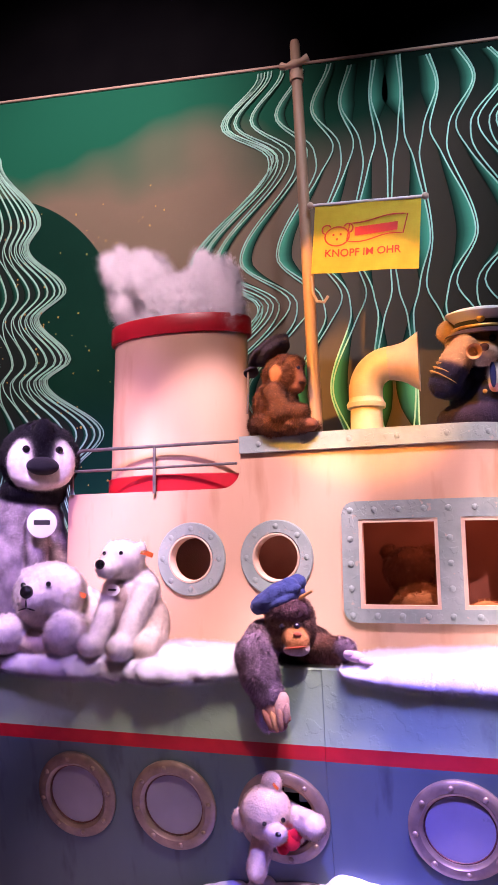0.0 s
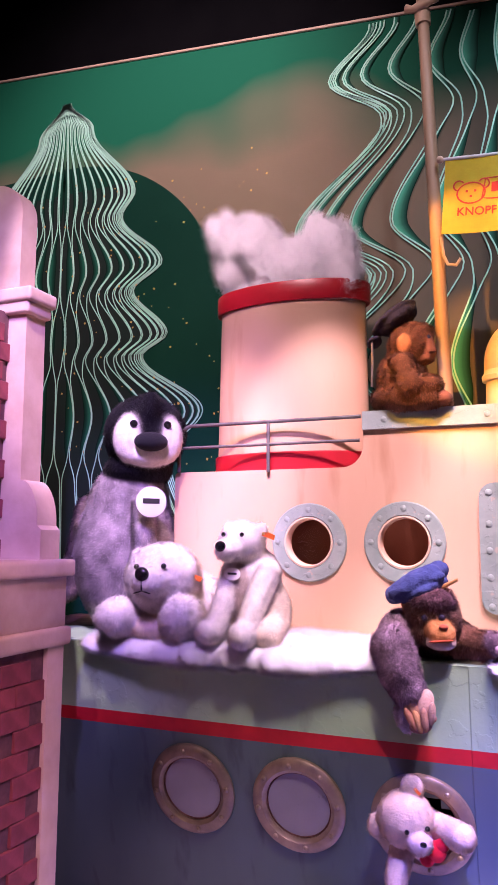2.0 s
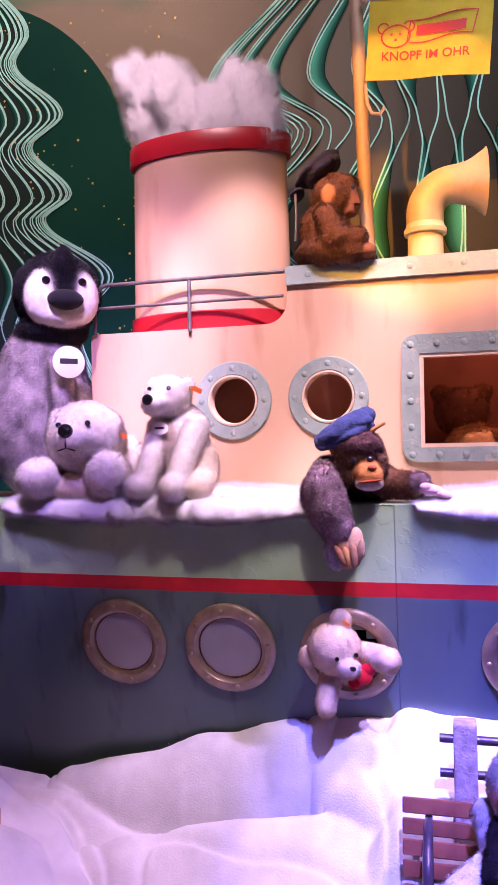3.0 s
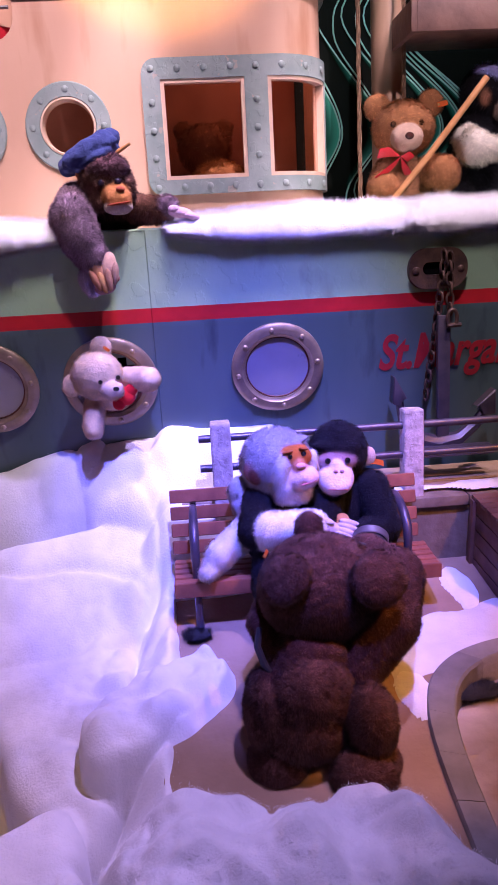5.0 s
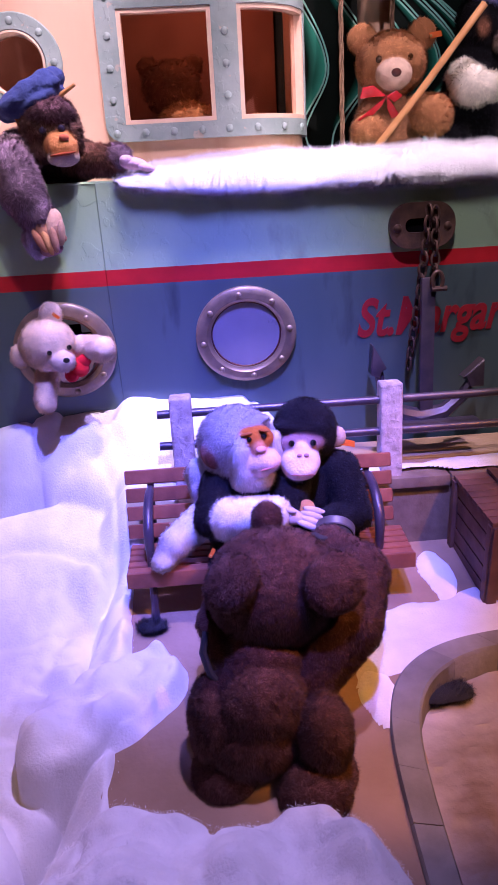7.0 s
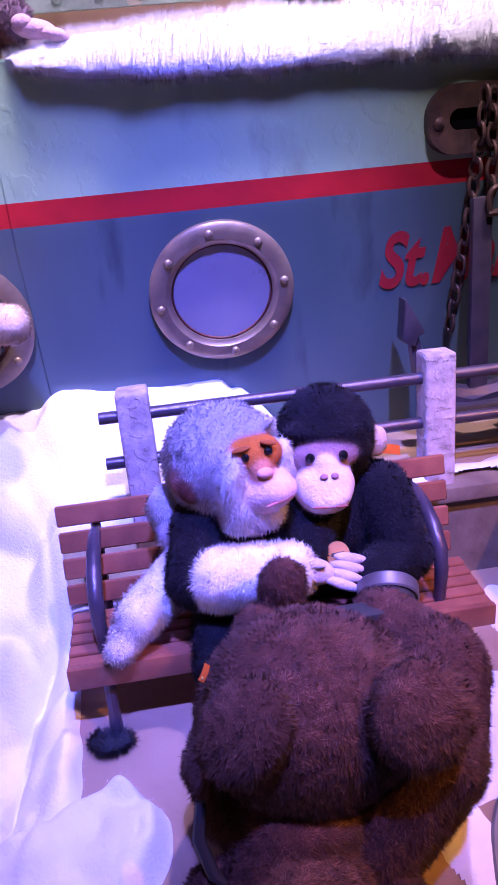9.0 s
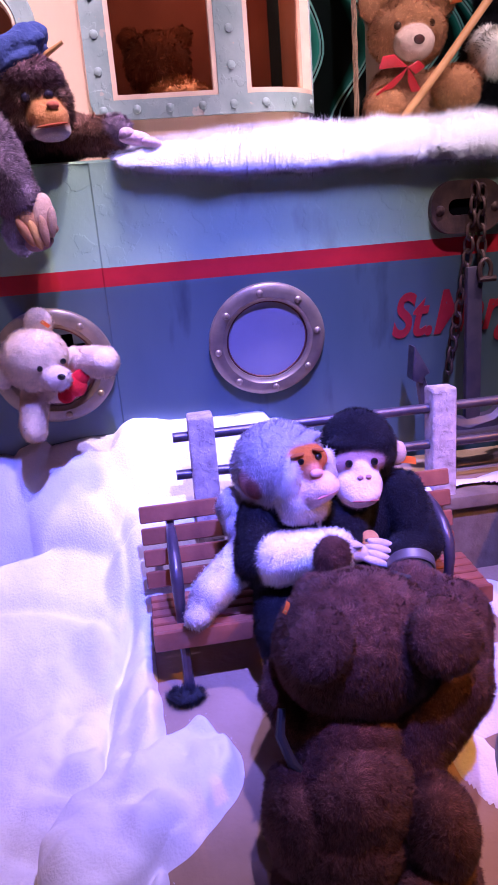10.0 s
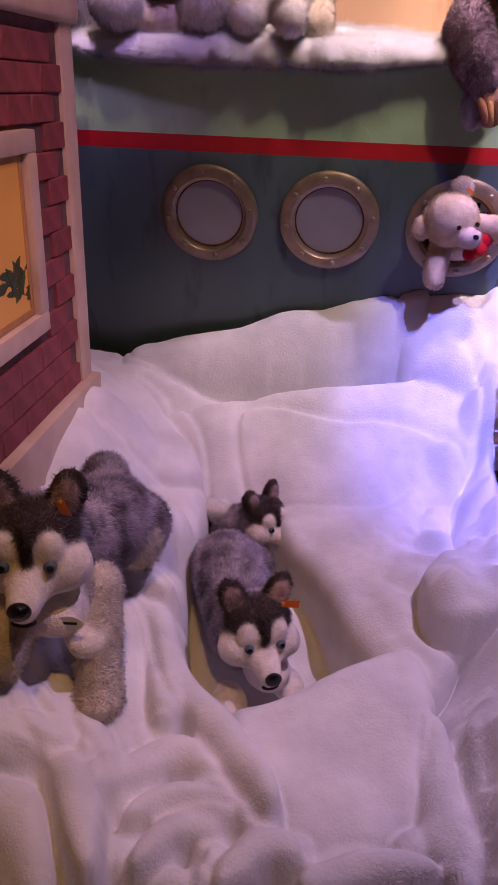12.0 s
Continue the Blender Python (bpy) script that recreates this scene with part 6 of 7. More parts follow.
part("beret_peg", tube([(0.178, 2.655, 1.392), (0.228, 2.64, 1.418)], [0.0075, 0.0045], 8), FLUTEWOOD, bpy.data.objects["blue_beret"], "thin wooden peg")

# gorilla with a flat cap, on the cabin roof
B = (0.02, 3.03, 2.0)
GFACE = (0.30, 0.115, 0.065)
pr = [ell((0.035, 3.03, 2.245), (0.080, 0.078, 0.082), BROWN), ell((0.0, 3.04, 2.125), (0.090, 0.088, 0.105), BROWN), ell((-0.02, 3.04, 2.05), (0.095, 0.09, 0.055), BROWN), ell((0.098, 3.02, 2.215), (0.034, 0.040, 0.030), GFACE), ell((0.094, 3.02, 2.250), (0.026, 0.038, 0.036), GFACE), ell((0.082, 3.025, 2.292), (0.038, 0.050, 0.026), BROWN), ell((0.090, 3.02, 2.186), (0.030, 0.036, 0.018), GFACE),
      cap((0.015, 2.965, 2.165), (0.050, 2.935, 2.075), 0.044, 0.040, BROWN), cap((0.050, 2.935, 2.075), (0.125, 2.945, 2.075), 0.038, 0.034, BROWN), cap((0.0, 2.97, 2.04), (0.12, 2.95, 2.032), 0.046, 0.036, BROWN), cap((0.02, 3.08, 2.04), (0.13, 3.09, 2.035), 0.05, 0.04, BROWN), ell((0.160, 2.96, 2.028), (0.028, 0.035, 0.026), GFACE),
      ell((0.024, 2.952, 2.238), (0.024, 0.012, 0.030), (0.46, 0.18, 0.06))]
toy("plush_gorilla", B, pr, "brown plush gorilla sitting on the cabin roof edge", "plush toy", step=0.0065, k=0.015, fur=(26000, 0.012, 0.0010), seed=7, mottle=0.4, short=(GFACE, (0.46, 0.18, 0.06)), beads=[((0.106, 2.990, 2.262), 0.009, (0.02, 0.02, 0.06))], felts=[((0.118, 2.992, 2.205), (0.018, 0.010, 0.003), (0.10, 0.03, 0.02))])
CAPBLUE = (0.035, 0.032, 0.06)
pr = [ell((-0.025, 3.03, 2.355), (0.098, 0.09, 0.022), CAPBLUE, (0, -36, 0)), ell((-0.005, 3.03, 2.345), (0.08, 0.08, 0.03), CAPBLUE, (0, -36, 0)), ell((-0.10, 3.03, 2.27), (0.03, 0.06, 0.012), CAPBLUE, (0, -30, 0))]
toy("flat_cap", (-0.02, 3.03, 2.32), pr, "dark blue flat cap set at the back of the gorilla's head", "hat", step=0.005, k=0.012, fur=(50, 0.001, 0.0005))
part("chin_strap", tube([(-0.10, 2.99, 2.27), (-0.095, 2.975, 2.18), (-0.10, 2.975, 2.09)], 0.0045, 6), STEEL, bpy.data.objects["flat_cap"], "grey strap")

# captain bear with a spyglass
B = (0.80, 3.18, 2.0)
FAWN, NAVY, COAT = (0.42, 0.26, 0.14), (0.022, 0.024, 0.075), (0.05, 0.035, 0.07)
pr = [ell((0.775, 3.15, 2.315), (0.118, 0.11, 0.105), FAWN), ell((0.80, 3.06, 2.27), (0.058, 0.05, 0.046), (0.60, 0.45, 0.36)), ell((0.675, 3.17, 2.395), (0.048, 0.025, 0.05), FAWN), ell((0.88, 3.17, 2.395), (0.048, 0.025, 0.05), FAWN),
      ell((0.815, 3.19, 2.10), (0.145, 0.11, 0.15), NAVY), ell((0.78, 3.17, 2.04), (0.165, 0.12, 0.08), COAT), cap((0.70, 3.12, 2.17), (0.66, 3.04, 2.165), 0.055, 0.058, NAVY), cap((0.66, 3.04, 2.165), (0.695, 3.02, 2.215), 0.056, 0.056, NAVY), cap((0.705, 3.02, 2.24), (0.735, 3.02, 2.285), 0.058, 0.052, FAWN),
      cap((0.93, 3.12, 2.15), (0.955, 3.03, 2.10), 0.05, 0.05, NAVY), cap((0.96, 3.02, 2.09), (0.985, 2.99, 2.045), 0.046, 0.042, (0.50, 0.36, 0.26)), ell((0.845, 3.075, 2.185), (0.035, 0.02, 0.05), (0.75, 0.74, 0.75)), ell((0.80, 3.15, 2.21), (0.09, 0.08, 0.04), NAVY)]
gold = [((0.66 + 0.012 * i, 3.03, 2.178 + 0.016 * i), (0.064, 0.062, 0.0045), (0.62, 0.42, 0.14), (0, 32, 0)) for i in range(4)]
gold += [((0.957 + 0.006 * i, 3.03 - 0.006 * i, 2.108 - 0.012 * i), (0.054, 0.054, 0.004), (0.62, 0.42, 0.14), (25, -25, 0)) for i in range(4)]
toy("plush_captain_bear", B, pr, "fawn plush bear in a navy captain's coat with gold cuffs", "plush toy", step=0.007, k=0.012, fur=(9000, 0.009, 0.0012), seed=8,
    beads=[((0.838, 3.055, 2.325), 0.013, EYE), ((0.806, 3.008, 2.280), (0.020, 0.014, 0.015), (0.08, 0.03, 0.02))] + [((x, 3.078, z), 0.009, (0.45, 0.30, 0.10)) for x, z in ((0.80, 2.13), (0.79, 2.055), (0.875, 2.12), (0.865, 2.05))],
    felts=gold + [((0.838, 3.065, 2.145), (0.024, 0.006, 0.024), (0.70, 0.35, 0.40)), ((0.832, 3.052, 2.185), (0.012, 0.008, 0.05), (0.03, 0.04, 0.16))])
hat = thing("captain_hat", "white-topped captain's hat with gold braid on the bear", "hat", at=(0.80, 3.13, 2.38))
bm = lathe([(0.0005, 0.055), (0.10, 0.052), (0.132, 0.042), (0.135, 0.036), (0.098, 0.004)], 40)
part("hat_top", bm, PAPER, hat, "white cloth top", m=pose(0.80, 3.12, 2.402, 8, 0, 0))
part("hat_band", lathe([(0.097, -0.028), (0.099, 0.010), (0.09, 0.012)], 40), mat("navy_hat_band", (0.02, 0.02, 0.04), (0.015, 0.015, 0.03), 0.8), hat, "navy band", m=pose(0.80, 3.12, 2.402, 8, 0, 0))
bm = lathe([(0.092, -0.024), (0.115, -0.032), (0.14, -0.046), (0.138, -0.05), (0.092, -0.03)], 24, a0=math.pi * 1.08, a1=math.pi * 1.92)
part("visor", bm, mat("purple_brown_visor", (0.06, 0.035, 0.05), (0.05, 0.03, 0.04), 0.5), hat, "dark visor", m=pose(0.80, 3.12, 2.402, 8, 0, 0))
part("braid", tube([(0.1 * math.cos(a), 0.1 * math.sin(a), -0.018) for a in np.linspace(math.pi * 1.05, math.pi * 1.95, 20)], 0.006, 8), GOLD, hat, "gold braid", m=pose(0.80, 3.12, 2.402, 8, 0, 0))
part("badge", dome(0.016, 0.008), GOLD, hat, "gold badge", m=pose(0.80, 3.018, 2.395, 98, 0, 0))
glass_ob = thing("spyglass", "short brass spyglass held to the bear's eye", "spyglass")
bm = lathe([(0.016, 0), (0.018, 0.03), (0.026, 0.065), (0.029, 0.068), (0.026, 0.066), (0.012, 0.03)], 24)
part("brass_tube", bm, FLUTEWOOD, glass_ob, m=look((0.772, 3.03, 2.262), (0.772, 3.5, 2.30)))

# brown bear playing a flute
B = (1.21, 3.14, 1.10)
C = np.array((1.215, 3.12, 1.520))
pr = [ell(C, (0.122, 0.108, 0.105), TAN), ell(C + (-0.012, -0.095, -0.046), (0.062, 0.055, 0.052), (0.64, 0.46, 0.33)), ell(C + (-0.102, 0.01, 0.085), (0.052, 0.026, 0.052), TAN), ell(C + (0.112, 0.01, 0.092), (0.052, 0.026, 0.052), TAN), ell((1.20, 3.14, 1.28), (0.125, 0.11, 0.16), (0.38, 0.18, 0.08)),
      ell((1.12, 3.06, 1.295), (0.062, 0.065, 0.066), TAN), cap((1.31, 3.10, 1.36), (1.345, 3.02, 1.335), 0.055, 0.066, TAN), ell((1.335, 3.01, 1.345), (0.066, 0.06, 0.062), TAN)]
toy("plush_brown_bear", B, pr, "light brown plush bear with a red bow holding a stick", "plush toy", step=0.0075, k=0.010, fur=(28000, 0.011, 0.0010), seed=9, mottle=0.2, grow=0.93, shift=(-0.012, 0, 0), short=((0.64, 0.46, 0.33),),
    beads=[(C + (-0.062, -0.088, 0.005), 0.0125, AMBER), (C + (0.042, -0.094, 0.008), 0.0125, AMBER), (C + (-0.016, -0.145, -0.045), (0.018, 0.012, 0.014), (0.06, 0.02, 0.015))])
bow = thing("red_bow", "red satin ribbon bow round the bear's neck", "ribbon")
RIBBON = mat("red_satin", (0.55, 0.015, 0.02), (0.42, 0.01, 0.015), 0.35, scale=20)
for out in ([(0, 0), (-0.05, 0.035), (-0.085, 0.03), (-0.09, -0.005), (-0.045, 0.0)], [(0, 0), (0.03, 0.018), (0.055, 0.0), (0.03, -0.02)], [(0, 0), (-0.035, -0.03), (-0.085, -0.075), (-0.055, -0.085), (-0.01, -0.03)], [(0, 0), (0.03, -0.03), (0.075, -0.085), (0.05, -0.105), (0.01, -0.04)]):
    bm = slab(out, 0.006)
    bmesh.ops.bevel(bm, geom=list(bm.edges), offset=0.002, segments=1, affect="EDGES")
    part("loop", bm, RIBBON, bow, m=pose(1.162, 3.005, 1.382, 6 * len(out), 0, 8))
part("flute", tube([(1.110, 2.985, 1.215), (1.255, 2.975, 1.38), (1.455, 2.965, 1.625)], [0.011, 0.0115, 0.012], 12), FLUTEWOOD)
tagged(bpy.data.objects["flute"], "plain light wooden stick held across the bear's chest", "stick")

# black and white colobus monkey on the chest
B = (1.52, 3.16, 1.12)
pr = [ell((1.52, 3.16, 1.60), (0.085, 0.085, 0.095), JET), ell((1.50, 3.18, 1.38), (0.10, 0.10, 0.20), JET), ell((1.555, 3.13, 1.665), (0.082, 0.06, 0.028), (0.34, 0.36, 0.70), (0, 12, 0)), ell((1.585, 3.10, 1.585), (0.028, 0.05, 0.06), (0.30, 0.32, 0.62)), ell((1.575, 3.09, 1.535), (0.035, 0.04, 0.035), (0.55, 0.42, 0.34)),
      cap((1.43, 3.08, 1.44), (1.44, 3.02, 1.40), 0.05, 0.06, (0.72, 0.68, 0.55)), cap((1.46, 3.02, 1.395), (1.52, 3.0, 1.395), 0.048, 0.04, (0.72, 0.68, 0.55)), ell((1.56, 3.0, 1.40), (0.04, 0.03, 0.022), (0.20, 0.13, 0.09)), ell((1.50, 3.09, 1.585), (0.02, 0.016, 0.03), (0.40, 0.18, 0.10)), cap((1.42, 3.14, 1.35), (1.40, 3.10, 1.2), 0.06, 0.06, JET)]
toy("plush_colobus_monkey", B, pr, "black plush monkey with white forearms and a pale blue brow", "plush toy", step=0.0075, k=0.015, fur=(13000, 0.014, 0.0014), seed=10)

# small pink-cream teddy leaning out of the open porthole
B = (0.09, 2.74, 0.62)
CRM = (0.86, 0.66, 0.46)
C = np.array((0.058, 2.640, 0.722))
pr = [ell(C, (0.082, 0.076, 0.078), CRM), ell(C + (0.052, -0.06, -0.042), (0.036, 0.034, 0.030), (0.80, 0.62, 0.52)), ell(C + (0.022, 0.0, 0.088), (0.034, 0.018, 0.036), CRM), ell(C + (-0.082, -0.01, -0.028), (0.030, 0.018, 0.036), CRM), ell((0.10, 2.72, 0.66), (0.075, 0.075, 0.07), CRM),
      cap((0.15, 2.67, 0.700), (0.225, 2.60, 0.705), 0.036, 0.038, CRM), cap((0.045, 2.665, 0.640), (0.030, 2.63, 0.560), 0.036, 0.033, CRM), ell((0.033, 2.622, 0.545), (0.030, 0.034, 0.030), CRM)]
toy("plush_teddy", B, pr, "small pinkish cream plush teddy leaning out of the porthole", "plush toy", step=0.005, k=0.007, fur=(22000, 0.007, 0.0008), nap=0.35, lump=0.002, seed=11,
    beads=[(C + (0.018, -0.072, -0.012), 0.0075, EYE), (C + (0.072, -0.048, -0.004), 0.0075, EYE), (C + (0.066, -0.088, -0.034), (0.011, 0.008, 0.008), EYE)],
    felts=[((0.145, 2.615, 0.652), (0.034, 0.020, 0.030), (0.55, 0.015, 0.02), (0, 20, 0)), ((0.165, 2.61, 0.672), (0.024, 0.012, 0.02), (0.50, 0.01, 0.02), (0, -30, 0)), ((0.125, 2.61, 0.632), (0.022, 0.012, 0.024), (0.50, 0.01, 0.02), (0, 30, 0))])

# two monkeys on the bench
B = (0.57, 2.32, 0.165)
C = np.array((0.592, 2.325, 0.480))
SILVER, CHEEK, FACE = (0.46, 0.43, 0.47), (0.66, 0.63, 0.66), (0.62, 0.17, 0.03)
pr = [ell(C, (0.104, 0.098, 0.102), SILVER), ell((0.652, 2.235, 0.452), (0.046, 0.046, 0.038), (0.80, 0.58, 0.57)), ell((0.668, 2.215, 0.462), (0.036, 0.036, 0.028), (0.80, 0.58, 0.57)), ell((0.640, 2.250, 0.515), (0.048, 0.034, 0.034), FACE), ell((0.648, 2.220, 0.490), (0.019, 0.022, 0.026), (0.66, 0.26, 0.15)), ell((0.630, 2.272, 0.548), (0.054, 0.028, 0.014), SILVER, (0, -14, 0)),
      ell((0.596, 2.235, 0.470), (0.026, 0.034, 0.060), CHEEK, (0, 12, 0)), ell((0.608, 2.235, 0.420), (0.034, 0.034, 0.046), CHEEK, (0, 20, 0)), ell((0.640, 2.245, 0.405), (0.046, 0.034, 0.034), CHEEK), ell((0.695, 2.275, 0.47), (0.020, 0.030, 0.055), CHEEK),
      ell((0.528, 2.270, 0.470), (0.034, 0.018, 0.040), (0.40, 0.17, 0.14), (0, 0, -25)), ell((0.527, 2.255, 0.462), (0.020, 0.010, 0.026), (0.16, 0.04, 0.025), (0, 0, -25)), ell((0.575, 2.33, 0.29), (0.102, 0.078, 0.130), JET), ell((0.487, 2.345, 0.385), (0.040, 0.032, 0.050), PALE), ell((0.492, 2.325, 0.345), (0.034, 0.030, 0.034), (0.60, 0.52, 0.54)), cap((0.545, 2.30, 0.37), (0.520, 2.235, 0.30), 0.055, 0.052, JET),
      cap((0.560, 2.215, 0.305), (0.675, 2.180, 0.322), 0.056, 0.048, WHITE), cap((0.500, 2.29, 0.290), (0.415, 2.255, 0.232), 0.046, 0.042, WHITE), cap((0.405, 2.25, 0.225), (0.388, 2.24, 0.203), 0.040, 0.034, (0.72, 0.66, 0.60)), ell((0.372, 2.215, 0.192), (0.030, 0.032, 0.022), (0.62, 0.55, 0.50)),
      cap((0.560, 2.25, 0.22), (0.545, 2.185, 0.15), 0.052, 0.050, JET), cap((0.545, 2.185, 0.15), (0.555, 2.155, 0.03), 0.046, 0.042, JET), ell((0.560, 2.13, 0.005), (0.040, 0.055, 0.026), (0.22, 0.20, 0.22)), cap((0.66, 2.24, 0.19), (0.67, 2.16, 0.05), 0.048, 0.042, JET)]
LEATHER = (0.50, 0.42, 0.46)
toy("plush_monkey", B, pr, "plush monkey with a silver-grey head hugging its companion", "plush toy", step=0.0060, k=0.009, fur=(40000, 0.010, 0.0009), seed=12, mottle=0.2, nap=0.6, lump=0.002, frost=0.2, short=((0.80, 0.58, 0.57), FACE, (0.66, 0.26, 0.15), (0.40, 0.17, 0.14), (0.16, 0.04, 0.025)),
    beads=[((0.624, 2.2205, 0.520), 0.0075, EYE), ((0.662, 2.220, 0.527), 0.0075, EYE)],
    felts=[((0.718, 2.172, 0.318), (0.034, 0.024, 0.022), LEATHER, (0, 12, -10))] + [((0.758 + 0.009 * i, 2.150 + 0.014 * i, 0.300 + 0.007 * i), (0.034, 0.0095, 0.0095), LEATHER, (0, 22, -12 + 7 * i)) for i in range(4)] + [((0.712, 2.160, 0.343), (0.024, 0.010, 0.009), LEATHER, (0, 8, -30)), ((0.670, 2.184, 0.452), (0.026, 0.004, 0.0026), (0.42, 0.16, 0.17), (0, -10, 14)), ((0.652, 2.199, 0.498), (0.014, 0.010, 0.009), (0.66, 0.34, 0.32)), ((0.617, 2.222, 0.534), (0.016, 0.008, 0.004), (0.30, 0.08, 0.02), (0, -10, 0)), ((0.663, 2.222, 0.541), (0.014, 0.008, 0.004), (0.30, 0.08, 0.02), (0, 12, 0))])
B = (0.82, 2.34, 0.165)
C = np.array((0.783, 2.340, 0.492))
MUZ = (0.82, 0.66, 0.64)
pr = [ell(C, (0.088, 0.085, 0.092), JET), ell((0.757, 2.252, 0.438), (0.054, 0.044, 0.042), MUZ), ell((0.757, 2.238, 0.424), (0.044, 0.042, 0.030), MUZ), ell((0.763, 2.268, 0.485), (0.060, 0.026, 0.032), (0.36, 0.22, 0.25)), ell((0.760, 2.248, 0.470), (0.022, 0.026, 0.028), MUZ), ell((0.766, 2.282, 0.524), (0.070, 0.026, 0.016), JET, (0, 6, 0)), ell((0.868, 2.315, 0.478), (0.024, 0.014, 0.030), (0.68, 0.52, 0.38)), ell((0.82, 2.345, 0.30), (0.120, 0.082, 0.140), JET),
      cap((0.872, 2.31, 0.38), (0.895, 2.245, 0.285), 0.056, 0.050, JET), cap((0.895, 2.245, 0.285), (0.82, 2.195, 0.275), 0.048, 0.042, JET), cap((0.86, 2.26, 0.21), (0.85, 2.16, 0.17), 0.05, 0.046, JET), cap((0.85, 2.15, 0.16), (0.845, 2.13, 0.03), 0.044, 0.04, JET), ell((0.85, 2.11, 0.005), (0.04, 0.055, 0.026), (0.55, 0.45, 0.45)), cap((0.74, 2.29, 0.38), (0.715, 2.24, 0.32), 0.05, 0.05, JET)]
toy("plush_monkey", B, pr, "black plush monkey with a pale face sitting on the bench", "plush toy", step=0.0060, k=0.009, fur=(40000, 0.0085, 0.0009), seed=13, mottle=0.5, lump=0.002, frost=0.15, short=(MUZ, (0.36, 0.22, 0.25), (0.68, 0.52, 0.38)),
    beads=[((0.735, 2.2445, 0.493), 0.0085, EYE), ((0.792, 2.2445, 0.491), 0.0085, EYE)], felts=[((0.752, 2.218, 0.468), (0.007, 0.006, 0.005), (0.36, 0.18, 0.18)), ((0.770, 2.218, 0.467), (0.007, 0.006, 0.005), (0.36, 0.18, 0.18)), ((0.757, 2.200, 0.420), (0.032, 0.004, 0.0026), (0.30, 0.10, 0.09), (0, 4, 0))])

# large brown bear photographing them, seen from behind
BZ = floor_z(1.66)
B = (0.62, 1.66, BZ)
BR = (0.105, 0.042, 0.030)
pr = [ell((0.640, 1.925, 0.258), (0.156, 0.138, 0.136), BR), ell((0.542, 1.812, 0.340), (0.066, 0.030, 0.054), BR, (-58, -36, 30)), ell((0.762, 1.806, 0.325), (0.064, 0.034, 0.070), BR, (-52, 42, -34)),
      ell((0.598, 1.86, 0.105), (0.094, 0.085, 0.085), BR), ell((0.580, 1.80, 0.035), (0.116, 0.105, 0.110), BR), ell((0.565, 1.780, -0.030), (0.110, 0.105, 0.080), BR),
      cap((0.720, 1.84, 0.068), (0.80, 1.89, 0.165), 0.056, 0.080, BR), cap((0.80, 1.89, 0.165), (0.842, 1.97, 0.250), 0.080, 0.076, BR), cap((0.842, 1.97, 0.250), (0.79, 2.06, 0.285), 0.068, 0.05, BR),
      cap((0.515, 1.89, 0.130), (0.500, 1.95, 0.160), 0.042, 0.044, BR), cap((0.500, 1.95, 0.160), (0.600, 2.07, 0.290), 0.046, 0.044, BR), ell((0.640, 2.09, 0.352), (0.038, 0.026, 0.050), BR, (0, 10, 0)),
      ell((0.478, 1.79, 0.015), (0.052, 0.085, 0.100), BR, (-12, 0, 0)), ell((0.722, 1.740, -0.008), (0.062, 0.085, 0.092), BR, (-12, 0, 0)), ell((0.500, 1.755, -0.105), (0.078, 0.085, 0.065), BR), ell((0.690, 1.680, -0.108), (0.080, 0.080, 0.066), BR), ell((0.745, 1.740, -0.128), (0.055, 0.075, 0.050), BR)]
toy("plush_brown_bear", B, pr, "large dark brown plush bear standing with a camera to its eye", "plush toy", step=0.007, k=0.004, lump=0.0045, fur=(110000, 0.0095, 0.0007), seed=14, mottle=0.2, tuft=0.35, nap=0.7, frost=0.25, shift=(0.010, 0, 0))
shot = thing("photo_camera", "black photo camera with a silver lens ring", "camera")
part("camera_case", box(0.70, 0.83, 2.02, 2.06, 0.255, 0.325, 0.008), INK, shot)
bm = lathe([(0.0005, 0), (0.042, 0.0), (0.043, 0.075), (0.047, 0.076), (0.047, 0.10), (0.041, 0.103), (0.038, 0.06)], 32)
part("lens", bm, INK, shot, "black lens", m=pose(0.805, 2.035, 0.258, -62, 0, -14))
part("lens_ring", lathe([(0.0475, 0.074), (0.050, 0.077), (0.050, 0.097), (0.0475, 0.1)], 40), STEEL, shot, "knurled silver ring", m=pose(0.805, 2.035, 0.258, -62, 0, -14))
strap = tube([(0.487, 1.845, 0.205), (0.478, 1.825, 0.165), (0.492, 1.80, 0.125), (0.505, 1.795, 0.112)], [0.007, 0.009, 0.009, 0.006], 8)
part("strap", strap, INK, shot, "black strap")


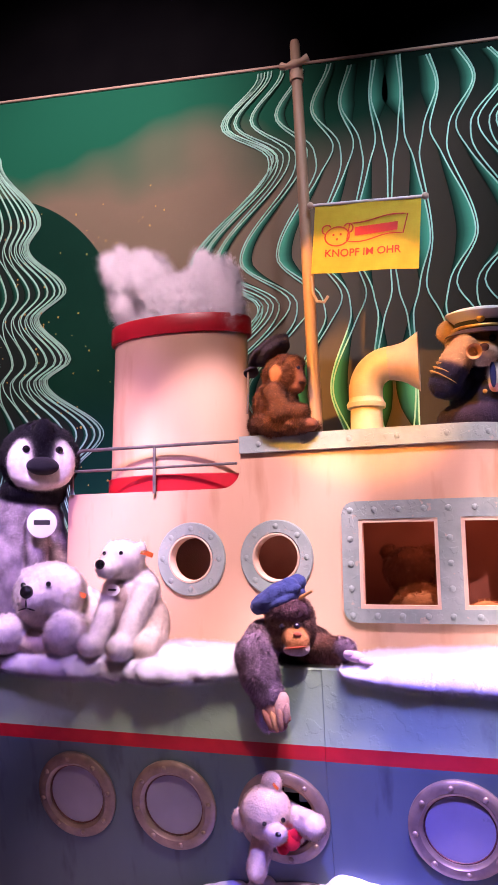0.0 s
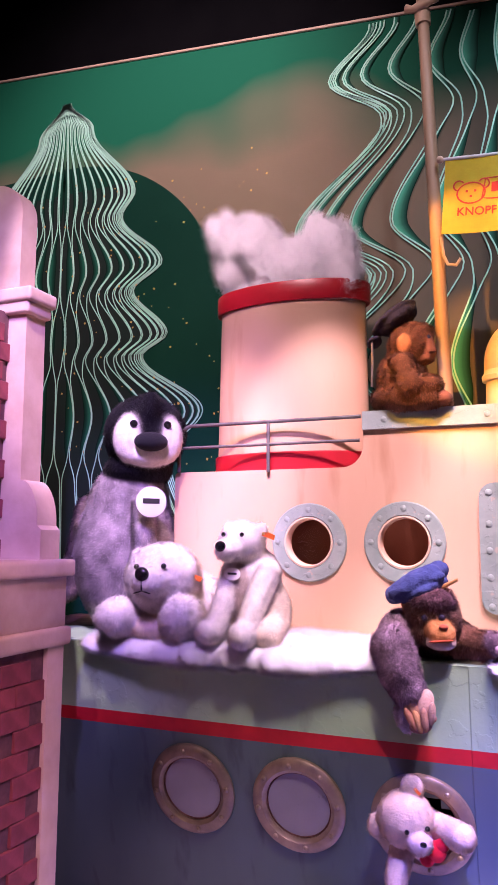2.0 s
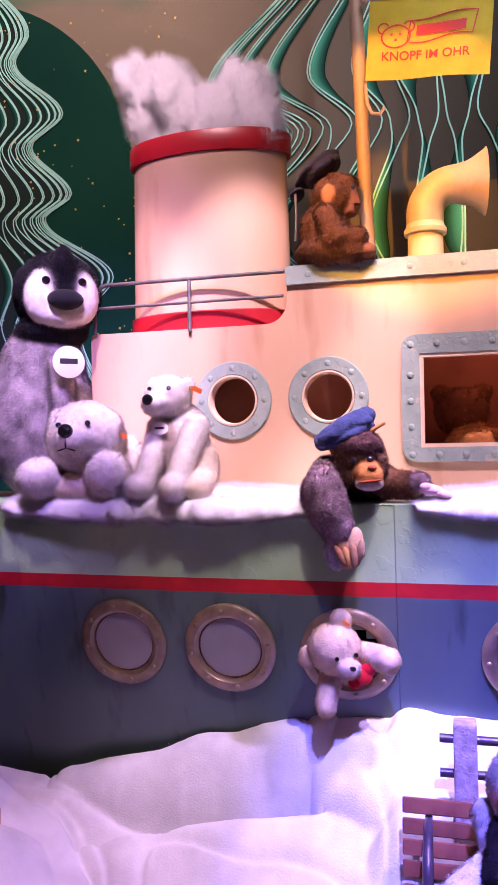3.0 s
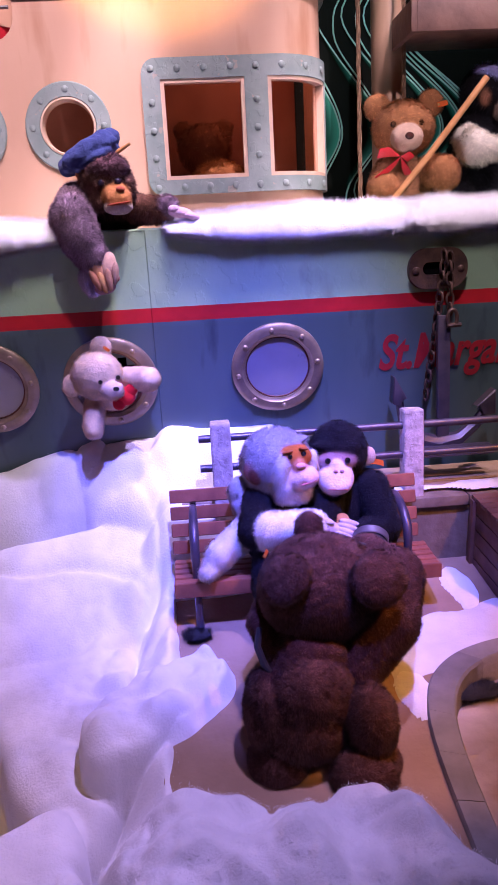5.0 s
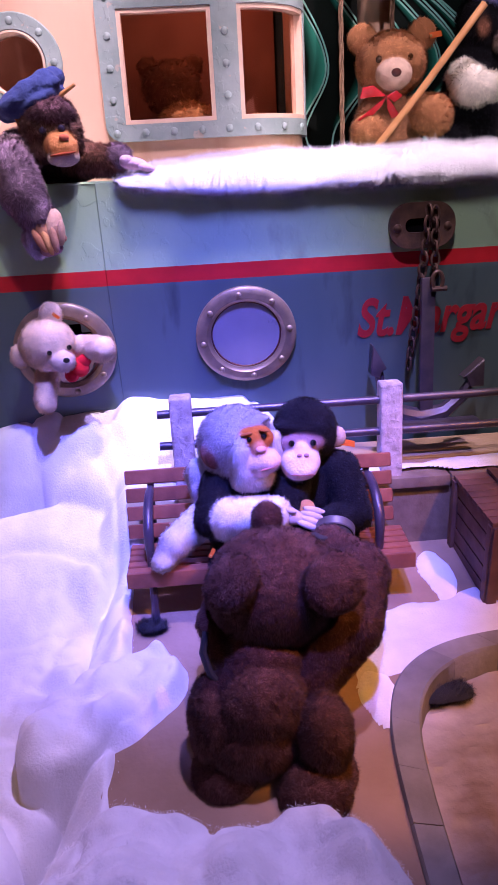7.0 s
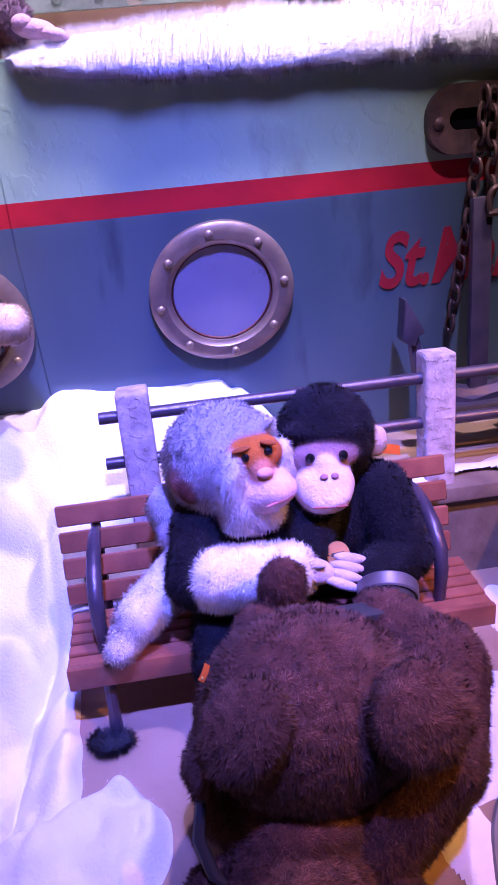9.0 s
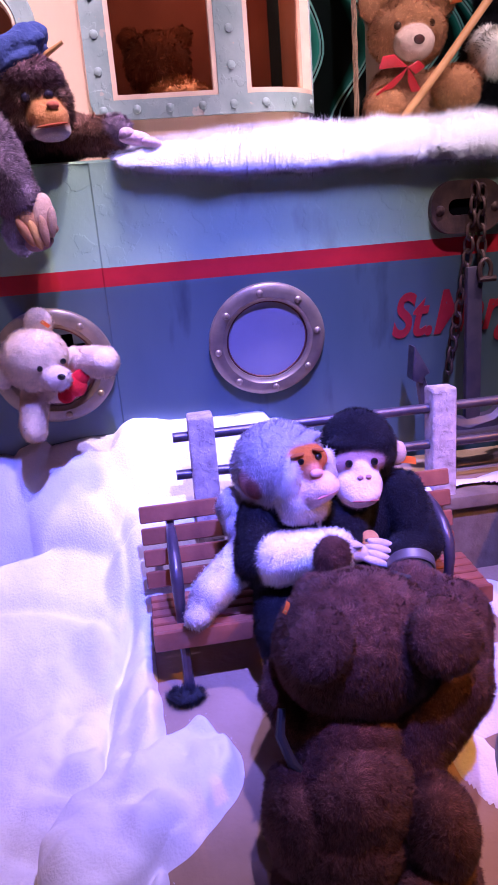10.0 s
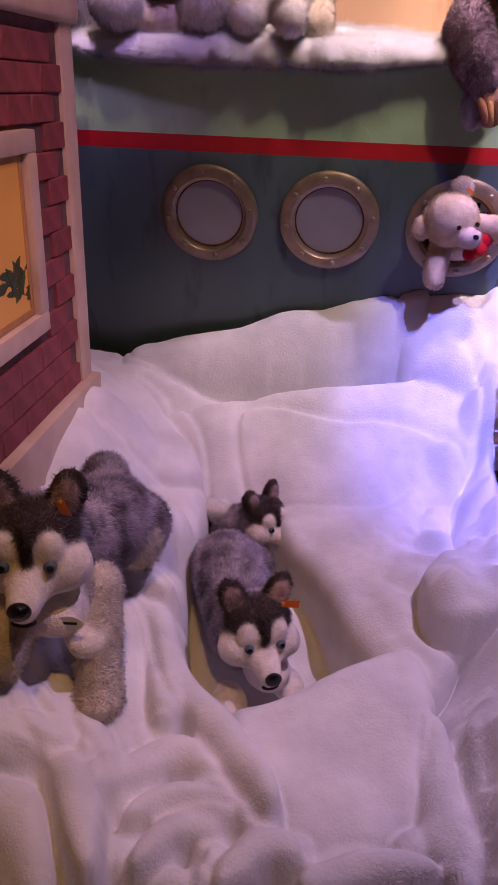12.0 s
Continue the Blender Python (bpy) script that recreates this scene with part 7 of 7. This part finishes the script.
def husky(base, head, turn, size, body_to, label, seed, leg=None):
    """A plush husky: grey back, dark cap, pale mask. turn: degrees its face is turned to the right."""
    R = np.array(Matrix.Rotation(radians(turn), 3, "Z"))
    P = lambda x, y, z: np.array(head) + R @ (np.array((x, y, z)) * size)  # noqa: E731
    e = lambda c, r, col, t=(0, 0, 0): ("e", P(*c), np.array(r) * size, R @ np.array(Euler([radians(a) for a in t]).to_matrix()), col)  # noqa: E731
    HG, DK, MK = (0.33, 0.28, 0.33), (0.065, 0.045, 0.042), (0.92, 0.83, 0.74)
    bt = np.array(body_to, float)
    neck = P(0, 0.07, -0.07)
    pr = [e((0, 0.012, 0.0), (0.090, 0.085, 0.080), HG), e((0, -0.010, 0.032), (0.080, 0.064, 0.054), DK), e((0.050, -0.036, -0.026), (0.055, 0.050, 0.050), MK), e((-0.050, -0.036, -0.026), (0.055, 0.050, 0.050), MK), e((0, -0.050, -0.038), (0.056, 0.054, 0.044), MK), e((0.034, -0.064, 0.022), (0.027, 0.020, 0.034), MK, (0, 16, 0)), e((-0.034, -0.064, 0.022), (0.027, 0.020, 0.034), MK, (0, -16, 0)), e((0, -0.070, 0.030), (0.0085, 0.020, 0.045), DK),
          cap(P(0, -0.075, -0.040), P(0, -0.128, -0.050), 0.040 * size, 0.029 * size, MK),
          e((0.060, 0.014, 0.092), (0.034, 0.016, 0.050), DK, (0, 16, 0)), e((-0.060, 0.014, 0.092), (0.034, 0.016, 0.050), DK, (0, -16, 0)), e((0.058, -0.002, 0.090), (0.020, 0.010, 0.034), (0.48, 0.34, 0.30), (0, 16, 0)), e((-0.058, -0.002, 0.090), (0.020, 0.010, 0.034), (0.48, 0.34, 0.30), (0, -16, 0)),
          cap(neck, bt, 0.098 * size, 0.105 * size, HG), e((0.03, -0.02, -0.13), (0.06, 0.07, 0.05), MK), e((-0.075, -0.05, -0.185), (0.042, 0.065, 0.032), MK), e((0.085, -0.03, -0.185), (0.042, 0.06, 0.032), MK), cap(bt, bt + (np.array((0.06, 0.05, -0.03)) * size), 0.09 * size, 0.07 * size, HG)]
    pr += leg or []
    bl = (0.10, 0.13, 0.15)
    return toy("plush_husky", base, pr, label, "plush toy", group="huskies", step=0.0068 * size, k=0.014 * size, fur=(26000, 0.0115 * size, 0.0010), seed=seed, mottle=0.35, patch=0.9, comb=(0, 0.3, -0.4), lump=0.002, frost=0.3, short=(MK,),
               beads=[(P(0, -0.155, -0.040), (0.021 * size, 0.014 * size, 0.017 * size), EYE, (0, 0, turn)), (P(0.040, -0.082, 0.000), 0.0125 * size, bl), (P(-0.040, -0.082, 0.000), 0.0125 * size, bl), (P(0.041, -0.0905, 0.000), 0.0078 * size, EYE), (P(-0.041, -0.0905, 0.000), 0.0078 * size, EYE)],
               felts=[(P(0.0, -0.135, -0.078), (0.022 * size, 0.012 * size, 0.006 * size), (0.05, 0.025, 0.025), (0, 0, turn))])


husky((-0.45, 1.90, -0.36), (-0.388, 1.775, -0.165), 24, 1.0, (-0.505, 2.06, -0.20), "grey and cream plush husky lying in the fleece snow", 15)
MKX = (0.72, 0.62, 0.50)
husky((-0.80, 1.65, -0.05), (-0.830, 1.53, 0.190), 10, 1.15, (-0.775, 1.80, 0.085), "larger grey and cream plush husky beside the brick house", 16,
      leg=[cap((-0.725, 1.58, 0.05), (-0.695, 1.475, -0.12), 0.054, 0.048, MKX), ell((-0.690, 1.450, -0.150), (0.054, 0.06, 0.044), MKX), ell((-0.800, 1.90, 0.150), (0.058, 0.06, 0.062), (0.25, 0.22, 0.25)), ell((-0.760, 1.84, 0.115), (0.055, 0.07, 0.060), (0.25, 0.22, 0.25)), ell((-0.690, 1.81, 0.030), (0.052, 0.065, 0.075), MKX), cap((-0.86, 1.50, 0.06), (-0.88, 1.40, -0.02), 0.055, 0.05, MKX)])
husky((-0.47, 2.33, -0.32), (-0.430, 2.27, -0.150), 55, 0.80, (-0.520, 2.33, -0.23), "small grey and cream plush husky puppy in the snow", 17, leg=[ell((-0.585, 2.32, -0.165), (0.058, 0.042, 0.034), WHITE)])

# passenger behind the wheelhouse window; lower forms tinted orange as if lit
B = (0.50, 3.25, 1.18)
pr = [ell((0.52, 3.22, 1.30), (0.13, 0.09, 0.12), (0.55, 0.26, 0.08)), ell((0.47, 3.28, 1.47), (0.10, 0.09, 0.09), (0.30, 0.13, 0.06)), ell((0.39, 3.29, 1.54), (0.035, 0.02, 0.035), (0.30, 0.13, 0.06)), ell((0.55, 3.29, 1.54), (0.035, 0.02, 0.035), (0.30, 0.13, 0.06)), ell((0.54, 3.12, 1.345), (0.08, 0.05, 0.045), (0.60, 0.30, 0.10)), ell((0.76, 3.16, 1.31), (0.07, 0.06, 0.05), (0.55, 0.26, 0.08))]
toy("plush_bear", B, pr, "brown plush bear behind the wheelhouse window", "plush toy", step=0.010, k=0.02, fur=(5000, 0.014, 0.002), seed=18)

# ---- tags and cards ----
TAG = [("card_tag", (-0.905, 2.785, 1.672), 0.058, 40, "round white card tag on the penguin's chest", (1, 1)), ("card_tag", (-0.499, 2.628, 1.419), 0.026, -10, "small white card tag on the polar bear's chest", (1.25, 0.8)), ("card_tag", (-0.405, 2.268, -0.245), 0.020, 40, "small white card tag on the puppy's chest", (0.8, 1.2)), ("card_tag", (-0.742, 1.450, 0.050), 0.026, 5, "small white card tag on the husky's chest", (1.2, 0.7))]
for name, at, r, yaw, label, (sx, sz) in TAG:
    t = thing(name, label, "tag", "card tags")
    m = pose(*at, 90 if "puppy" not in label else 80, 0, yaw) @ Matrix.Diagonal((sx, sz, 1, 1))
    part("card", lathe([(0.0005, 0.0015), (r * 0.97, 0.0015), (r, 0.0008), (r, 0.0)], 32), PAPER, t, m=m)
    part("print_bar", box(-r * 0.55, r * 0.55, -r * 0.12, r * 0.22, 0.0016, 0.0024, 0.0), INK, t, "dark printed bar", m=m)
for at, rot, label in (((-0.680, 2.665, 1.409), (80, 20, 30), "orange woven ear tag on the polar bear"), ((-0.409, 2.670, 1.554), (80, 20, 40), "orange woven ear tag on the small polar bear"), ((1.325, 3.10, 1.565), (85, -10, 20), "orange woven ear tag on the brown bear"), ((0.875, 2.31, 0.465), (60, 20, 20), "orange woven ear tag on the black monkey"), ((0.508, 1.875, 0.372), (50, -30, 60), "orange woven ear tag on the large brown bear"), ((-0.325, 1.757, -0.075), (75, 10, 20), "orange woven ear tag on the husky"), ((-0.770, 1.518, 0.300), (75, 70, 20), "orange woven ear tag on the large husky"), ((-0.405, 2.31, -0.105), (70, 0, 30), "orange woven ear tag on the puppy"), ((0.09, 2.62, 0.815), (85, 40, 0), "orange woven ear tag on the teddy")):
    s = 0.5 if "puppy" in label or "teddy" in label or "large brown" in label else 1.0
    t = thing("ear_tag", label, "tag", "ear tags")
    bm = bmesh.new()
    g = [[bm.verts.new((u * 0.046 * s, v * 0.018 * s, 0.004 * math.sin(u * 2.6))) for v in (-0.5, 0.5)] for u in np.linspace(0, 1, 8)]
    for a, b in zip(g, g[1:]):
        bm.faces.new((a[0], b[0], b[1], a[1]))
    bmesh.ops.solidify(bm, geom=list(bm.faces), thickness=0.001)
    part("ribbon", bm, ORANGETAG, t, m=pose(*at, *rot))
    part("stud", dome(0.005 * s, 0.003, 10), GOLD, t, "brass stud", m=pose(*at, *rot) @ Matrix.Translation((0.004, 0, 0.001)))
t = thing("chest_tag", "round orange-brown tag on the black monkey's chest", "tag", "card tags")
part("card", lathe([(0.0005, 0.0015), (0.021, 0.0015), (0.022, 0.0)], 24), FLUTEWOOD, t, m=pose(0.765, 2.205, 0.325, 62, 0, 6))
part("print_bar", box(-0.012, 0.012, -0.003, 0.003, 0.0016, 0.0024, 0.0), INK, t, "dark printed bar", m=pose(0.765, 2.205, 0.325, 62, 0, 6))

# ---- loose cotton: on the ledge, from the funnel, in front ----
rng = np.random.default_rng(21)
SNOWY, SMOKE = (0.80, 0.79, 0.80), (0.86, 0.80, 0.88)


def ledge_cotton(x0, x1, seed, label, over):
    """Pulled cotton on the ledge, its front edge hanging over by about over metres."""
    r = np.random.default_rng(seed)
    pr = []
    for x in np.arange(x0, x1, 0.036):
        f = min(1, (x - x0) / 0.16, (x1 - x) / 0.28)
        f = 0.12 + 0.88 * max(f, 0) ** 0.7
        y = hull_y(x, RAIL)
        o = over * f * (0.75 + 0.35 * noise.noise((x * 5, seed, 0)) + 0.5 * noise.noise((x * 17, seed, 3)) + 0.5 * noise.noise((x * 34, seed, 6)))
        high = 1 + 0.5 * noise.noise((x * 7, seed, 9)) + 0.35 * noise.noise((x * 21, seed, 12))
        pr.append(ell((x, y + 0.06, RAIL + 0.012), (0.050, 0.085, 0.040 * f * high), SNOWY))
        pr.append(ell((x, y + 0.16, RAIL + 0.014), (0.055, 0.09, 0.036 * f * high), SNOWY))
        pr.append(ell((x, y - 0.55 * o, RAIL - 0.006 - 0.10 * o), (0.040, 0.022 + 0.5 * o, (0.020 + 0.016 * high) * f + 0.004), SNOWY))
        pr.append(ell((x, y + 0.004, RAIL - 0.016 * f * high), (0.032, 0.016, 0.026 * f * high), SNOWY))
        for _ in range(2):
            pr.append(ell((x + r.uniform(-0.02, 0.02), y - o * r.uniform(0.3, 1.1), RAIL - 0.012 * r.uniform(0, 1)), (r.uniform(0.012, 0.030), r.uniform(0.012, 0.026), f * r.uniform(0.008, 0.020)), SNOWY))
    c = ((x0 + x1) / 2, 2.75, RAIL)
    return ball_fluff("ledge_snow", c, pr, label, "snow", step=0.0085, k=0.02, lump=0.007, fur=(40000, 0.020, 0.0006), comb=(0, -0.35, -0.15), seed=seed, mottle=0.05, tuft=0.05)


ledge_cotton(-1.06, 0.03, 31, "white cotton snow along the bulwark ledge", 0.080)
ledge_cotton(0.36, 1.85, 32, "white cotton snow along the forward bulwark ledge", 0.030)
pr = []
for n in range(60):
    x = FX + rng.uniform(-0.25, 0.27)
    t = rng.uniform(0, 1)
    high = 0.31 if x < FX - 0.02 else 0.24
    pr.append(ell((x - 0.09 * t * (x < FX), FY + rng.uniform(-0.05, 0.05), 2.55 + high * t), rng.uniform(0.035, 0.065, 3) * (1, 0.8, 1.9), SMOKE, (0, rng.uniform(-25, 10), 0)))
ball_fluff("cotton_smoke", (FX, FY, 2.5), pr, "puff of grey-white cotton smoke rising from the funnel", "smoke", step=0.011, k=0.035, lump=0.020, fur=(34000, 0.035, 0.0006), comb=(0, 0, 0.4), seed=33, mottle=0.1, tuft=0.15)
for n, (x, y, s) in enumerate(((0.325, 2.20, 1.0), (1.05, 1.955, 2.2))):
    z = floor_z(y) - (0.05 if n else 0)
    ball_fluff("moss_tuft", (x, y, z), [ell((x + a, y + b, z + 0.012), (0.022 * s, 0.018 * s, 0.012), (0.03, 0.03, 0.035)) for a, b in ((0, 0), (0.02 * s, 0.005), (-0.015 * s, 0.008))], "dark blackish moss tuft on the paving", "moss", step=0.006, k=0.012, fur=(1500, 0.016, 0.0009), comb=(0, 0, 0.4), seed=40 + n)


def wisps(name, inside, count, longest, label, seed):
    """Loose fibres lying on the snow where inside(x, y) is over 0."""
    r = np.random.default_rng(seed)
    at = np.argwhere(keep & (inside(gx, gy) > 0))
    at = at[r.integers(0, len(at), count)]
    base = np.stack([gx[tuple(at.T)], gy[tuple(at.T)], gz[tuple(at.T)]], -1) + r.normal(0, 0.003, (count, 3))
    drift = np.array([[noise.noise((x * 28 + o, y * 28, o)) for x, y, _ in base.tolist()] for o in (0.0, 9.0)]).T
    way = np.c_[drift * 2.2 + r.normal(0, 0.5, (count, 2)), r.uniform(0.1, 0.75, count)]
    way /= np.linalg.norm(way, axis=1, keepdims=True)
    side = np.cross(way, (0, 0, 1.0))
    side /= np.maximum(np.linalg.norm(side, axis=1, keepdims=True), 1e-9)
    tall = longest * r.uniform(0.2, 1.0, (count, 1)) ** 1.5
    v = np.stack([base - side * 0.0006, base + side * 0.0006, base + way * tall], 1).reshape(-1, 3)
    me = bpy.data.meshes.new(name)
    me.from_pydata(v.tolist(), [], [(3 * i, 3 * i + 1, 3 * i + 2) for i in range(count)])
    me.materials.append(FLUFF)
    me.polygons.foreach_set("use_smooth", [True] * count)
    me.color_attributes.new("tint", "FLOAT_COLOR", "POINT").data.foreach_set("color", np.tile(np.array((*SNOWY, 1), np.float32), len(v)))
    # all normals set nearly upright, so every fibre shades as lit from above
    me.normals_split_custom_set_from_vertices(np.tile((0.0, -0.2, 0.98), (len(v), 1)).tolist())
    return tagged(new(name, me), label, "snow", kind="stuff")


wisps("fleece_pile", lambda x, y: 0.9 - x, 90000, 0.006, "short raised pile of the white fleece", 62)
wisps("cotton_wisps", lambda x, y: np.minimum(x - 0.0 - 0.1 * np.sin(y * 9), 1.66 - y), 50000, 0.011, "loose white cotton fibres heaped at the bear's feet", 61)
